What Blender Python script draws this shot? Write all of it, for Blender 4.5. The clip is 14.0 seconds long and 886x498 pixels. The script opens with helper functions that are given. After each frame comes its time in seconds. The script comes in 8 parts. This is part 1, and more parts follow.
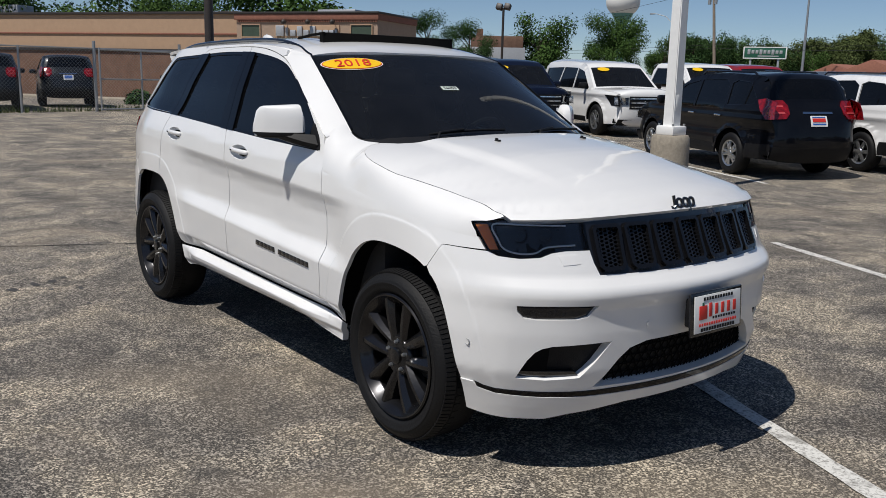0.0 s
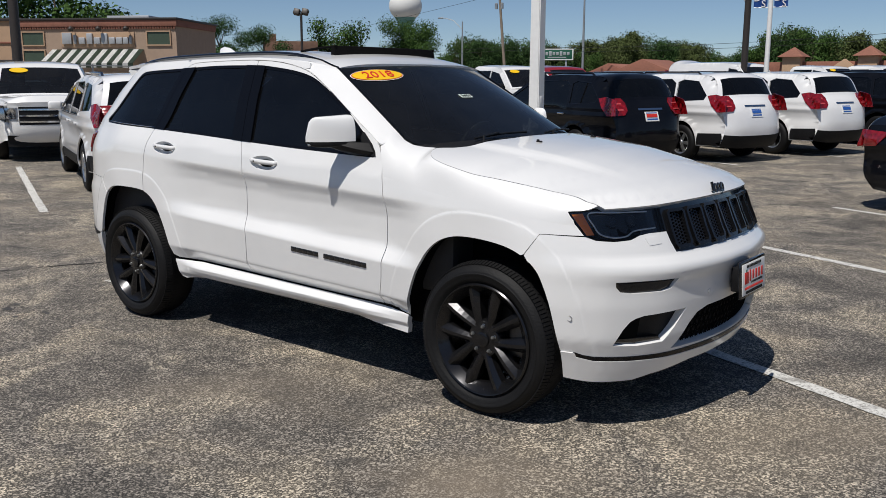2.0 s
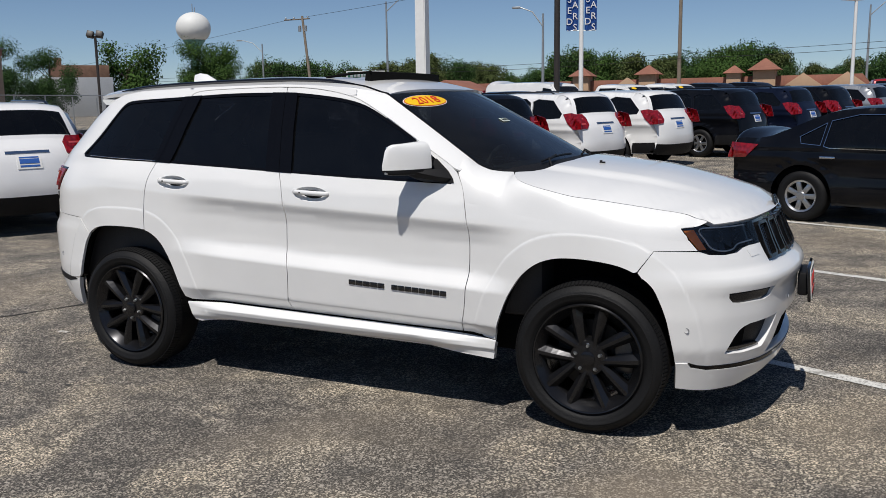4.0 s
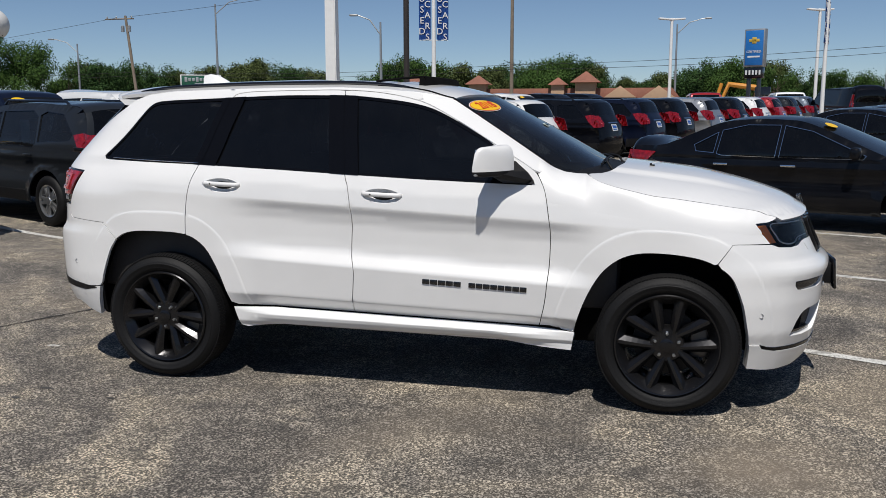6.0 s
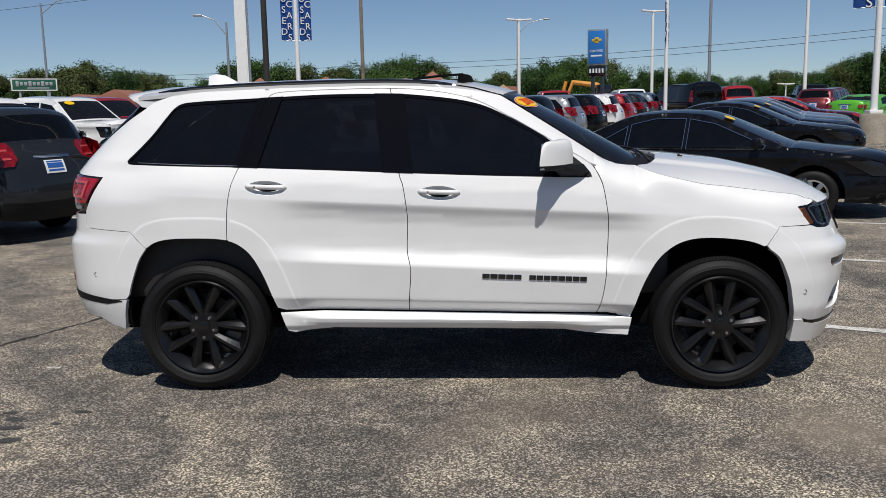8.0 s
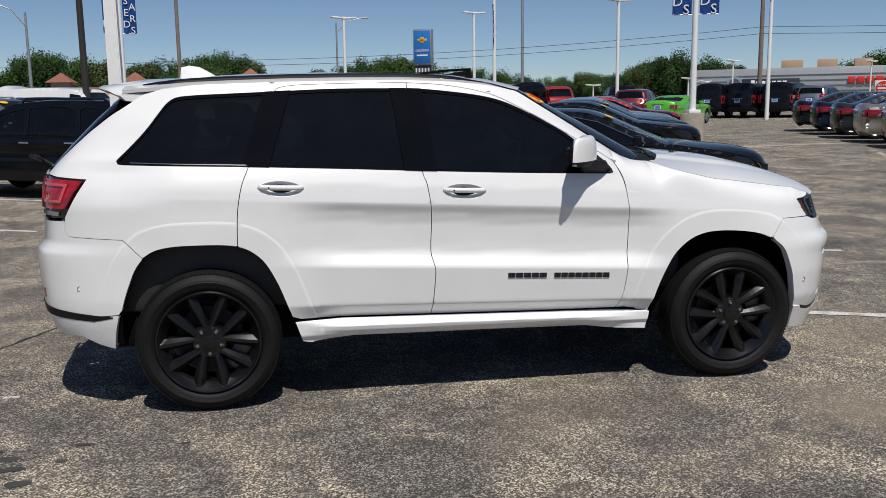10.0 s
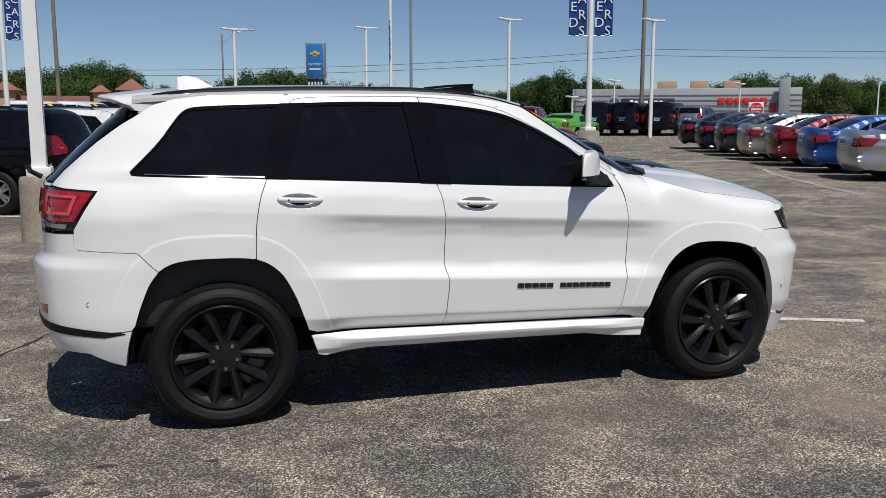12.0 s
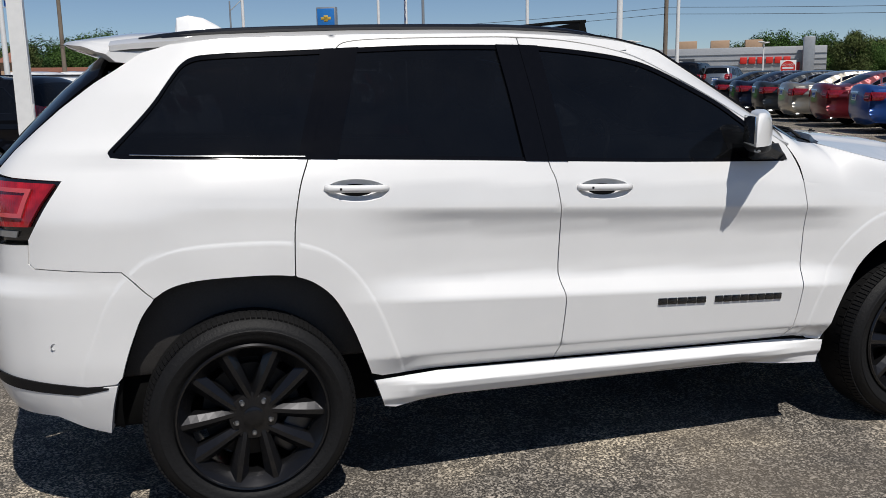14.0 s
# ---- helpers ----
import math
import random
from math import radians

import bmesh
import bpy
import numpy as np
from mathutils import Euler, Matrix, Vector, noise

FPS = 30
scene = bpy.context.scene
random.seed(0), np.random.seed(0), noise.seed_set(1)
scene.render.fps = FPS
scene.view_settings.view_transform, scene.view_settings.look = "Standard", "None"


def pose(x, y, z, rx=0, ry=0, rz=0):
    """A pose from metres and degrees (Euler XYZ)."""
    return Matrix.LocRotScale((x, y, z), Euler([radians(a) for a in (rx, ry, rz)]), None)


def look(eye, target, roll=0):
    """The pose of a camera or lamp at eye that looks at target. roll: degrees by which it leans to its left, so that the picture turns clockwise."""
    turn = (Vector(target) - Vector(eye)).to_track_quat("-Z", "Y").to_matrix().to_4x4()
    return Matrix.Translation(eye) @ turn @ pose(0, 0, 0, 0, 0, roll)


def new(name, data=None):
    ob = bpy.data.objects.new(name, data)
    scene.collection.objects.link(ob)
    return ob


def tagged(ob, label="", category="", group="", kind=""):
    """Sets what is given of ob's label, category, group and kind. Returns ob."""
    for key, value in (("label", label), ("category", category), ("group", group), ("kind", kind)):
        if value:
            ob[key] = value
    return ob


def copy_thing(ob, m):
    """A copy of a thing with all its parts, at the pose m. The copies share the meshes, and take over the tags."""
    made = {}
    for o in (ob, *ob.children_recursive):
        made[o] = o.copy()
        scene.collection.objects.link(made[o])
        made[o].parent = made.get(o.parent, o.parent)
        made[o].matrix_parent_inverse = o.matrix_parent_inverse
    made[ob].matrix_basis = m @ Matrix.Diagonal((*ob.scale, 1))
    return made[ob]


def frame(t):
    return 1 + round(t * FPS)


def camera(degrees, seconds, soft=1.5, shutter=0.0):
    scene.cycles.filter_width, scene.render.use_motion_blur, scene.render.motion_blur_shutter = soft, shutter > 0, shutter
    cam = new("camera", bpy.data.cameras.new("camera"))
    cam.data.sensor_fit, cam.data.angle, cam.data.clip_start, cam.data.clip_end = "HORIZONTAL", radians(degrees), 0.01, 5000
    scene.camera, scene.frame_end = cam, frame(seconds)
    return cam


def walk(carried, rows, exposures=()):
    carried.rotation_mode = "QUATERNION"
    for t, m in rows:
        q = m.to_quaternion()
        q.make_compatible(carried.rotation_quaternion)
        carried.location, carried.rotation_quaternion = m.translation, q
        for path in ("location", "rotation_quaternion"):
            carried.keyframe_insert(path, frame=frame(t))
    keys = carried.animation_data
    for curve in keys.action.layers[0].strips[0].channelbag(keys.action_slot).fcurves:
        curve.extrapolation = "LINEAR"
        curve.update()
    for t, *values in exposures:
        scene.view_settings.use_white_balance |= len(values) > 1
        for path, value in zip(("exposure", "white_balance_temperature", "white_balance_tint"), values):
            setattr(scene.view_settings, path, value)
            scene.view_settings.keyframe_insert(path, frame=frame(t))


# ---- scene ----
cam = camera(53.9, 14.0, 0.7)
PATH = [
    (0, (4.417, -2.967, 1.557), (2.866, -1.765, 1.171), 1.4),
    (0.5, (4.243, -3.235, 1.568), (2.792, -1.91, 1.199), 0.1),
    (1, (4.15, -3.566, 1.563), (2.749, -2.184, 1.207), 0.3),
    (1.5, (4.032, -3.853, 1.568), (2.697, -2.41, 1.204), 0.5),
    (2, (3.799, -4.147, 1.566), (2.572, -2.612, 1.195), 0.1),
    (2.5, (3.504, -4.329, 1.542), (2.36, -2.729, 1.181), 0.2),
    (3, (3.198, -4.499, 1.565), (2.138, -2.838, 1.222), -0.2),
    (5.5, (1.651, -5.369, 1.602), (1.115, -3.47, 1.279), -0.5),
    (6, (1.362, -5.478, 1.59), (0.897, -3.558, 1.276), -0.1),
    (6.5, (1.089, -5.529, 1.598), (0.714, -3.586, 1.313), -0.4),
    (7, (0.804, -5.64, 1.598), (0.54, -3.678, 1.315), -1.3),
    (7.5, (0.502, -5.726, 1.596), (0.328, -3.758, 1.284), -1.5),
    (8, (0.193, -5.698, 1.581), (0.083, -3.726, 1.265), -1.1),
    (10.5, (-1.239, -5.463, 1.583), (-0.817, -3.535, 1.259), -1.2),
    (11, (-1.505, -5.463, 1.596), (-0.997, -3.555, 1.28), -1.5),
    (11.5, (-1.623, -5.453, 1.593), (-1.061, -3.557, 1.293), -0.8),
    (12, (-1.655, -5.399, 1.583), (-1.078, -3.507, 1.289), -0.0),
    (12.5, (-1.633, -5.163, 1.56), (-1.047, -3.276, 1.249), -0.4),
    (13, (-1.6, -4.799, 1.571), (-1.002, -2.916, 1.255), -0.7),
    (13.5, (-1.627, -4.409, 1.555), (-1.035, -2.528, 1.225), -1.1),
    (14, (-1.618, -3.944, 1.526), (-1.072, -2.056, 1.158), -1.0),
]
walk(cam, [(t, look(eye, target, roll)) for t, eye, target, roll in PATH])

# ---- sky and sun: high sun behind the camera's side, clear sky ----
SUN_EL = 61.0
world = bpy.data.worlds.new("sky")
scene.world = world
world.use_nodes = True
wn = world.node_tree.nodes
sky = wn.new("ShaderNodeTexSky")
sky.sky_type = "NISHITA"
sky.sun_disc = False
sky.sun_elevation = radians(SUN_EL)
sky.sun_rotation = radians(175)
sky.altitude = 1500
sky.air_density = 0.8
sky.dust_density = 0.35
sky.ozone_density = 3.4
world.node_tree.links.new(sky.outputs["Color"], wn["Background"].inputs["Color"])
wn["Background"].inputs["Strength"].default_value = 0.074
sun = new("sun", bpy.data.lights.new("sun", "SUN"))
sun.data.energy = 4.1
sun.data.angle = radians(0.55)
sun.data.color = (1.0, 0.955, 0.895)
sun.matrix_world = look((0, 0, 30), (-0.09 * 30 / math.tan(radians(SUN_EL)), 30 / math.tan(radians(SUN_EL)), 0))
scene.view_settings.exposure = 0.0

# ---- materials ----
from mathutils.geometry import delaunay_2d_cdt


def node_mat(name):
    m = bpy.data.materials.new(name)
    m.use_nodes = True
    nt = m.node_tree
    return m, nt, nt.nodes["Principled BSDF"], nt.nodes.new, nt.links.new


def coords(nt, scale=1.0):
    n = nt.nodes.new("ShaderNodeTexCoord")
    return n.outputs["Object"]


def noise_tex(nt, vec, scale, detail=4.0, rough=0.55, dist=0.0):
    n = nt.nodes.new("ShaderNodeTexNoise")
    n.inputs["Scale"].default_value = scale
    n.inputs["Detail"].default_value = detail
    n.inputs["Roughness"].default_value = rough
    n.inputs["Distortion"].default_value = dist
    nt.links.new(vec, n.inputs["Vector"])
    return n.outputs["Fac"]


def ramp(nt, fac, stops):
    n = nt.nodes.new("ShaderNodeValToRGB")
    el = n.color_ramp.elements
    while len(el) < len(stops):
        el.new(0.5)
    for e, (p, c) in zip(el, stops):
        e.position = p
        e.color = (*c, 1) if len(c) == 3 else c
    nt.links.new(fac, n.inputs["Fac"])
    return n.outputs["Color"]


def mix(nt, a, b, fac, mode="MIX"):
    n = nt.nodes.new("ShaderNodeMix")
    n.data_type = "RGBA"
    n.blend_type = mode
    for sock, v in ((n.inputs[0], fac), (n.inputs[6], a), (n.inputs[7], b)):
        if isinstance(v, bpy.types.NodeSocket):
            nt.links.new(v, sock)
        elif isinstance(v, (int, float)):
            sock.default_value = v
        else:
            sock.default_value = (*v, 1)
    return n.outputs[2]


def bump(nt, height, strength, distance, bsdf):
    n = nt.nodes.new("ShaderNodeBump")
    n.inputs["Strength"].default_value = strength
    n.inputs["Distance"].default_value = distance
    nt.links.new(height, n.inputs["Height"])
    nt.links.new(n.outputs["Normal"], bsdf.inputs["Normal"])


def plain(name, col, rough=0.5, metal=0.0, grain=60.0, amount=0.12, bumps=0.0, coat=0.0, spec=0.5):
    """A surface of one colour with fine and broad variation, and a little relief."""
    m, nt, b, nn, ln = node_mat(name)
    v = coords(nt)
    dark = [c * (1 - amount) for c in col]
    lite = [min(1, c * (1 + amount)) for c in col]
    f = noise_tex(nt, v, grain, 5)
    g = noise_tex(nt, v, grain / 14, 3)
    c = mix(nt, ramp(nt, f, [(0.3, dark), (0.7, lite)]), ramp(nt, g, [(0.3, dark), (0.7, lite)]), 0.5)
    ln(c, b.inputs["Base Color"])
    b.inputs["Metallic"].default_value = metal
    b.inputs["Roughness"].default_value = rough
    b.inputs["Coat Weight"].default_value = coat
    b.inputs["Coat Roughness"].default_value = 0.04
    b.inputs["Specular IOR Level"].default_value = spec
    if bumps:
        bump(nt, f, bumps, 0.01, b)
    return m


def paint(name, col, flake=0.0, rough=0.35, spec=0.5, coat=1.0):
    """Car paint under clear coat, with a very slight waviness and dust."""
    m, nt, b, nn, ln = node_mat(name)
    v = coords(nt)
    dust_haze = noise_tex(nt, v, 2.2, 5)
    lite = [min(1, c * 1.02 + 0.004) for c in col]
    dark = [c * 0.96 for c in col]
    ln(ramp(nt, dust_haze, [(0.3, dark), (0.75, lite)]), b.inputs["Base Color"])
    b.inputs["Metallic"].default_value = flake
    b.inputs["Roughness"].default_value = rough
    b.inputs["Coat Weight"].default_value = coat
    b.inputs["Coat IOR"].default_value = 1.45
    b.inputs["Specular IOR Level"].default_value = spec
    r = nn("ShaderNodeMapRange")
    r.inputs["To Min"].default_value = 0.015
    r.inputs["To Max"].default_value = 0.06
    ln(dust_haze, r.inputs["Value"])
    ln(r.outputs["Result"], b.inputs["Coat Roughness"])
    return m


def glass(name, tint, ior=1.5, dust_haze=0.010):
    """Thin tinted pane: looks through in its tint, mirrors by Fresnel, with a film of dust that also paints in haze."""
    m = bpy.data.materials.new(name)
    m.use_nodes = True
    nt = m.node_tree
    nt.nodes.remove(nt.nodes["Principled BSDF"])
    t = nt.nodes.new("ShaderNodeBsdfTransparent")
    t.inputs["Color"].default_value = (*tint, 1)
    g = nt.nodes.new("ShaderNodeBsdfGlossy")
    g.inputs["Roughness"].default_value = 0.015
    f = nt.nodes.new("ShaderNodeFresnel")
    f.inputs["IOR"].default_value = ior
    mx = nt.nodes.new("ShaderNodeMixShader")
    nt.links.new(f.outputs["Fac"], mx.inputs["Fac"])
    # pale film: a little dust, plus haze painted in to lift the dark panes
    d = nt.nodes.new("ShaderNodeBsdfDiffuse")
    d.inputs["Color"].default_value = (0.34, 0.35, 0.37, 1)
    film = nt.nodes.new("ShaderNodeMixShader")
    haze_noise = noise_tex(nt, coords(nt), 5.0, 5, 0.65)
    amount = nt.nodes.new("ShaderNodeMapRange")
    amount.inputs["From Min"].default_value = 0.3
    amount.inputs["From Max"].default_value = 0.7
    amount.inputs["To Min"].default_value = dust_haze * 0.7
    amount.inputs["To Max"].default_value = dust_haze * 1.3
    nt.links.new(haze_noise, amount.inputs["Value"])
    nt.links.new(amount.outputs["Result"], film.inputs["Fac"])
    nt.links.new(t.outputs["BSDF"], film.inputs[1])
    nt.links.new(d.outputs["BSDF"], film.inputs[2])
    nt.links.new(film.outputs["Shader"], mx.inputs[1])
    nt.links.new(g.outputs["BSDF"], mx.inputs[2])
    nt.links.new(mx.outputs["Shader"], nt.nodes["Material Output"].inputs["Surface"])
    return m


def lens_mat(name, col, rough=0.08):
    """Coloured lamp plastic with ribs."""
    m, nt, b, nn, ln = node_mat(name)
    v = coords(nt)
    f = noise_tex(nt, v, 18, 2)
    ln(ramp(nt, f, [(0.35, [c * 0.45 for c in col]), (0.7, col)]), b.inputs["Base Color"])
    b.inputs["Roughness"].default_value = rough
    b.inputs["Coat Weight"].default_value = 1.0
    w = nn("ShaderNodeTexWave")
    w.inputs["Scale"].default_value = 40
    ln(v, w.inputs["Vector"])
    bump(nt, w.outputs["Fac"], 0.2, 0.003, b)
    return m


M = {}
M["white"] = paint("white_paint", (0.80, 0.80, 0.79))
M["white2"] = paint("white_paint_other", (0.80, 0.80, 0.80))
M["black"] = paint("black_paint", (0.0025, 0.003, 0.005), 0.0, 0.35, 0.05, 0.55)
M["navy"] = paint("navy_paint", (0.004, 0.007, 0.020), 0.1, 0.35, 0.05, 0.6)
M["grey"] = paint("grey_paint", (0.020, 0.023, 0.027), 0.3, 0.35, 0.1, 0.7)
M["silver"] = paint("silver_paint", (0.42, 0.43, 0.44), 0.7)
M["champagne"] = paint("champagne_paint", (0.40, 0.37, 0.31), 0.7)
M["red"] = paint("red_paint", (0.35, 0.012, 0.014), 0.2)
M["maroon"] = paint("maroon_paint", (0.13, 0.008, 0.012), 0.4)
M["blue"] = paint("blue_paint", (0.012, 0.06, 0.25), 0.4)
M["green"] = paint("green_paint", (0.12, 0.50, 0.03), 0.2)
M["steel"] = paint("steel_paint", (0.16, 0.19, 0.23), 0.6)
M["glass"] = glass("tinted_glass", (0.065, 0.07, 0.078))
M["glass_ws"] = glass("windshield_glass", (0.30, 0.34, 0.35), dust_haze=0.022)
M["glass_clear"] = glass("clear_glass", (0.92, 0.93, 0.94), 1.35, 0.004)
M["tyre"] = plain("tyre_rubber", (0.0065, 0.0065, 0.007), 0.62, 0, 90, 0.3, 0.25, 0.0, 0.26)
M["rim"] = plain("silver_rim", (0.50, 0.51, 0.52), 0.28, 0.9, 40, 0.08)
M["rim_dark"] = plain("dark_rim", (0.022, 0.022, 0.024), 0.24, 0.7, 60, 0.12, 0, 0.25)
M["plastic"] = plain("black_plastic", (0.009, 0.009, 0.010), 0.55, 0, 300, 0.25, 0.15, 0.0, 0.22)
M["gloss_black"] = plain("gloss_black", (0.008, 0.008, 0.009), 0.12, 0, 50, 0.15, 0, 0.6)
M["pillar"] = plain("pillar_film", (0.004, 0.004, 0.005), 0.05, 0, 50, 0.15, 0, 0.0, 0.22)
M["under"] = plain("underbody", (0.006, 0.006, 0.006), 0.95, 0, 30, 0.3, 0.2, 0.0, 0.06)
M["chrome"] = plain("chrome", (0.75, 0.76, 0.77), 0.12, 1.0, 30, 0.05)
M["darkmetal"] = plain("dark_metal", (0.10, 0.10, 0.10), 0.4, 0.9, 60, 0.2)
M["brake"] = plain("brake_disc", (0.035, 0.034, 0.033), 0.5, 0.8, 120, 0.2)
M["taillight"] = lens_mat("red_lamp_lens", (0.30, 0.006, 0.010))
M["lamp_bright"] = plain("lamp_bright", (0.50, 0.07, 0.075), 0.15, 0, 30, 0.2, 0, 0.8)
M["lens_bright"] = lens_mat("bright_lamp_lens", (0.52, 0.012, 0.020))
M["oil"] = plain("oil_stain", (0.050, 0.048, 0.045), 0.7, 0, 90, 0.6, 0.4)
M["amber"] = plain("amber_lens", (0.85, 0.22, 0.03), 0.2, 0, 30, 0.12)
M["smoked"] = plain("smoked_lens", (0.010, 0.011, 0.014), 0.25, 0.0, 40, 0.4, 0, 0.0)
M["seat"] = plain("dark_leather", (0.03, 0.028, 0.027), 0.6, 0, 120, 0.2, 0.2)
M["seat_light"] = plain("grey_leather", (0.16, 0.15, 0.14), 0.6, 0, 120, 0.2, 0.2)
M["yellow"] = plain("yellow_sticker", (0.85, 0.52, 0.01), 0.4, 0, 60, 0.05)
M["redink"] = plain("red_ink", (0.62, 0.03, 0.02), 0.5, 0, 60, 0.05)
M["whitep"] = plain("white_print", (0.78, 0.78, 0.76), 0.5, 0, 60, 0.05)
M["lampwhite"] = plain("lamp_guide", (0.80, 0.82, 0.84), 0.15, 0.0, 60, 0.05, 0, 0.5)
M["blueprint"] = plain("blue_print", (0.02, 0.10, 0.38), 0.6, 0, 30, 0.1)
M["polewhite"] = plain("white_pole_paint", (0.80, 0.80, 0.78), 0.45, 0, 12, 0.07, 0.05)
M["poledark"] = plain("bronze_pole_paint", (0.035, 0.028, 0.024), 0.5, 0, 20, 0.2)
M["galv"] = plain("galvanized_steel", (0.40, 0.41, 0.41), 0.45, 0.7, 40, 0.15)
M["timber"] = plain("weathered_timber", (0.21, 0.17, 0.13), 0.9, 0, 25, 0.3, 0.4)
M["concrete"] = plain("stained_concrete", (0.33, 0.29, 0.23), 0.9, 0, 22, 0.35, 0.5)
M["pale"] = plain("pale_concrete", (0.40, 0.36, 0.29), 0.9, 0, 22, 0.35, 0.4)
M["stucco"] = plain("tan_stucco", (0.42, 0.28, 0.18), 0.9, 0, 40, 0.08, 0.2)
M["stucco2"] = plain("brown_stucco", (0.36, 0.26, 0.19), 0.9, 0, 40, 0.1, 0.2)
M["brick"] = plain("dark_brick", (0.16, 0.09, 0.06), 0.9, 0, 30, 0.4, 0.4)
M["greenpane"] = plain("dark_green_panel", (0.05, 0.075, 0.05), 0.5, 0, 20, 0.2)
M["greensign"] = plain("green_sign", (0.015, 0.10, 0.06), 0.5, 0, 20, 0.15)
M["terracotta"] = plain("terracotta_roof", (0.25, 0.105, 0.07), 0.85, 0, 6, 0.25, 0.4)
M["cladding"] = plain("grey_cladding", (0.42, 0.43, 0.44), 0.45, 0.3, 8, 0.1)
M["tower"] = plain("tower_paint", (0.68, 0.68, 0.66), 0.6, 0, 0.6, 0.06)
M["towergreen"] = plain("tower_green", (0.12, 0.27, 0.24), 0.6, 0, 0.6, 0.06)
M["signblue"] = plain("sign_blue", (0.02, 0.17, 0.50), 0.4, 0, 5, 0.08)
M["gold"] = plain("gold_mark", (0.62, 0.42, 0.07), 0.4, 0, 20, 0.1)
M["backhoe"] = plain("machine_orange", (0.62, 0.26, 0.03), 0.5, 0, 10, 0.15)
M["wire"] = plain("cable", (0.02, 0.02, 0.02), 0.8, 0, 30, 0.1)
M["paper"] = plain("paper", (0.62, 0.70, 0.64), 0.8, 0, 25, 0.15)
M["bark"] = plain("bark", (0.10, 0.075, 0.055), 0.9, 0, 8, 0.35, 0.5)


def leaf_mat(name, a, b2):
    m, nt, b, nn, ln = node_mat(name)
    g = nn("ShaderNodeNewGeometry")
    ln(ramp(nt, g.outputs["Random Per Island"], [(0.0, a), (1.0, b2)]), b.inputs["Base Color"])
    b.inputs["Roughness"].default_value = 0.8
    b.inputs["Specular IOR Level"].default_value = 0.12
    b.inputs["Transmission Weight"].default_value = 0.0
    b.inputs["Subsurface Weight"].default_value = 0.0
    return m


M["leaf"] = leaf_mat("broad_leaves", (0.028, 0.062, 0.014), (0.070, 0.128, 0.030))
M["leaf_dark"] = leaf_mat("dark_leaves", (0.022, 0.050, 0.016), (0.050, 0.098, 0.028))
M["leaf_dry"] = leaf_mat("olive_leaves", (0.045, 0.066, 0.020), (0.090, 0.112, 0.038))


DUST = (1.95, -1.55, 0.0)


def asphalt_mat():
    """Old sun-bleached asphalt: pale aggregate showing, darker worn blotches, tan dust, oil marks."""
    m, nt, b, nn, ln = node_mat("asphalt")
    v = coords(nt)
    grit = noise_tex(nt, v, 125, 3, 0.75)
    vor = nn("ShaderNodeTexVoronoi")
    vor.inputs["Scale"].default_value = 120
    ln(v, vor.inputs["Vector"])
    mid = noise_tex(nt, v, 5.5, 8, 0.66, 0.3)
    wide = noise_tex(nt, v, 0.55, 6, 0.6, 0.6)
    base = ramp(nt, grit, [(0.38, (0.018, 0.017, 0.016)), (0.50, (0.115, 0.105, 0.091)), (0.60, (0.72, 0.65, 0.54))])
    stone = ramp(nt, vor.outputs["Color"], [(0.42, (0.022, 0.021, 0.020)), (0.56, (0.10, 0.092, 0.080)), (0.80, (0.85, 0.77, 0.65))])
    c = mix(nt, base, stone, 0.60)
    patch = noise_tex(nt, v, 1.15, 7, 0.62, 0.8)
    c = mix(nt, c, ramp(nt, patch, [(0.30, (0.42, 0.42, 0.43)), (0.47, (0.92, 0.91, 0.90)), (0.62, (1.65, 1.58, 1.42))]), 1.0, "MULTIPLY")
    c = mix(nt, c, (0.052, 0.050, 0.047), ramp(nt, mid, [(0.34, (0.60, 0.60, 0.60)), (0.48, (0.15, 0.15, 0.15)), (0.60, (0, 0, 0))]))
    c = mix(nt, c, (0.25, 0.205, 0.150), ramp(nt, wide, [(0.50, (0, 0, 0)), (0.70, (0.45, 0.45, 0.45))]))
    oil = noise_tex(nt, v, 1.7, 3, 0.5, 0.2)
    c = mix(nt, c, (0.022, 0.021, 0.020), ramp(nt, oil, [(0.24, (0.75, 0.75, 0.75)), (0.32, (0, 0, 0))]))
    # pale sandy dust swept together ahead of the front wheel
    sep = nn("ShaderNodeVectorMath")
    sep.operation = "DISTANCE"
    ln(v, sep.inputs[0])
    sep.inputs[1].default_value = DUST
    rim = nn("ShaderNodeMath")
    rim.operation = "MULTIPLY_ADD"
    ln(noise_tex(nt, v, 2.6, 6, 0.65), rim.inputs[0])
    rim.inputs[1].default_value = 0.8
    ln(sep.outputs["Value"], rim.inputs[2])
    dusty = ramp(nt, rim.outputs["Value"], [(0.42, (0.70, 0.70, 0.70)), (1.0, (0, 0, 0))])
    c = mix(nt, c, (0.30, 0.245, 0.18), dusty)
    c = mix(nt, c, (0.86, 0.86, 0.875), 1.0, "MULTIPLY")
    ln(c, b.inputs["Base Color"])
    b.inputs["Roughness"].default_value = 0.82
    b.inputs["Specular IOR Level"].default_value = 0.35
    bump(nt, grit, 0.65, 0.012, b)
    return m


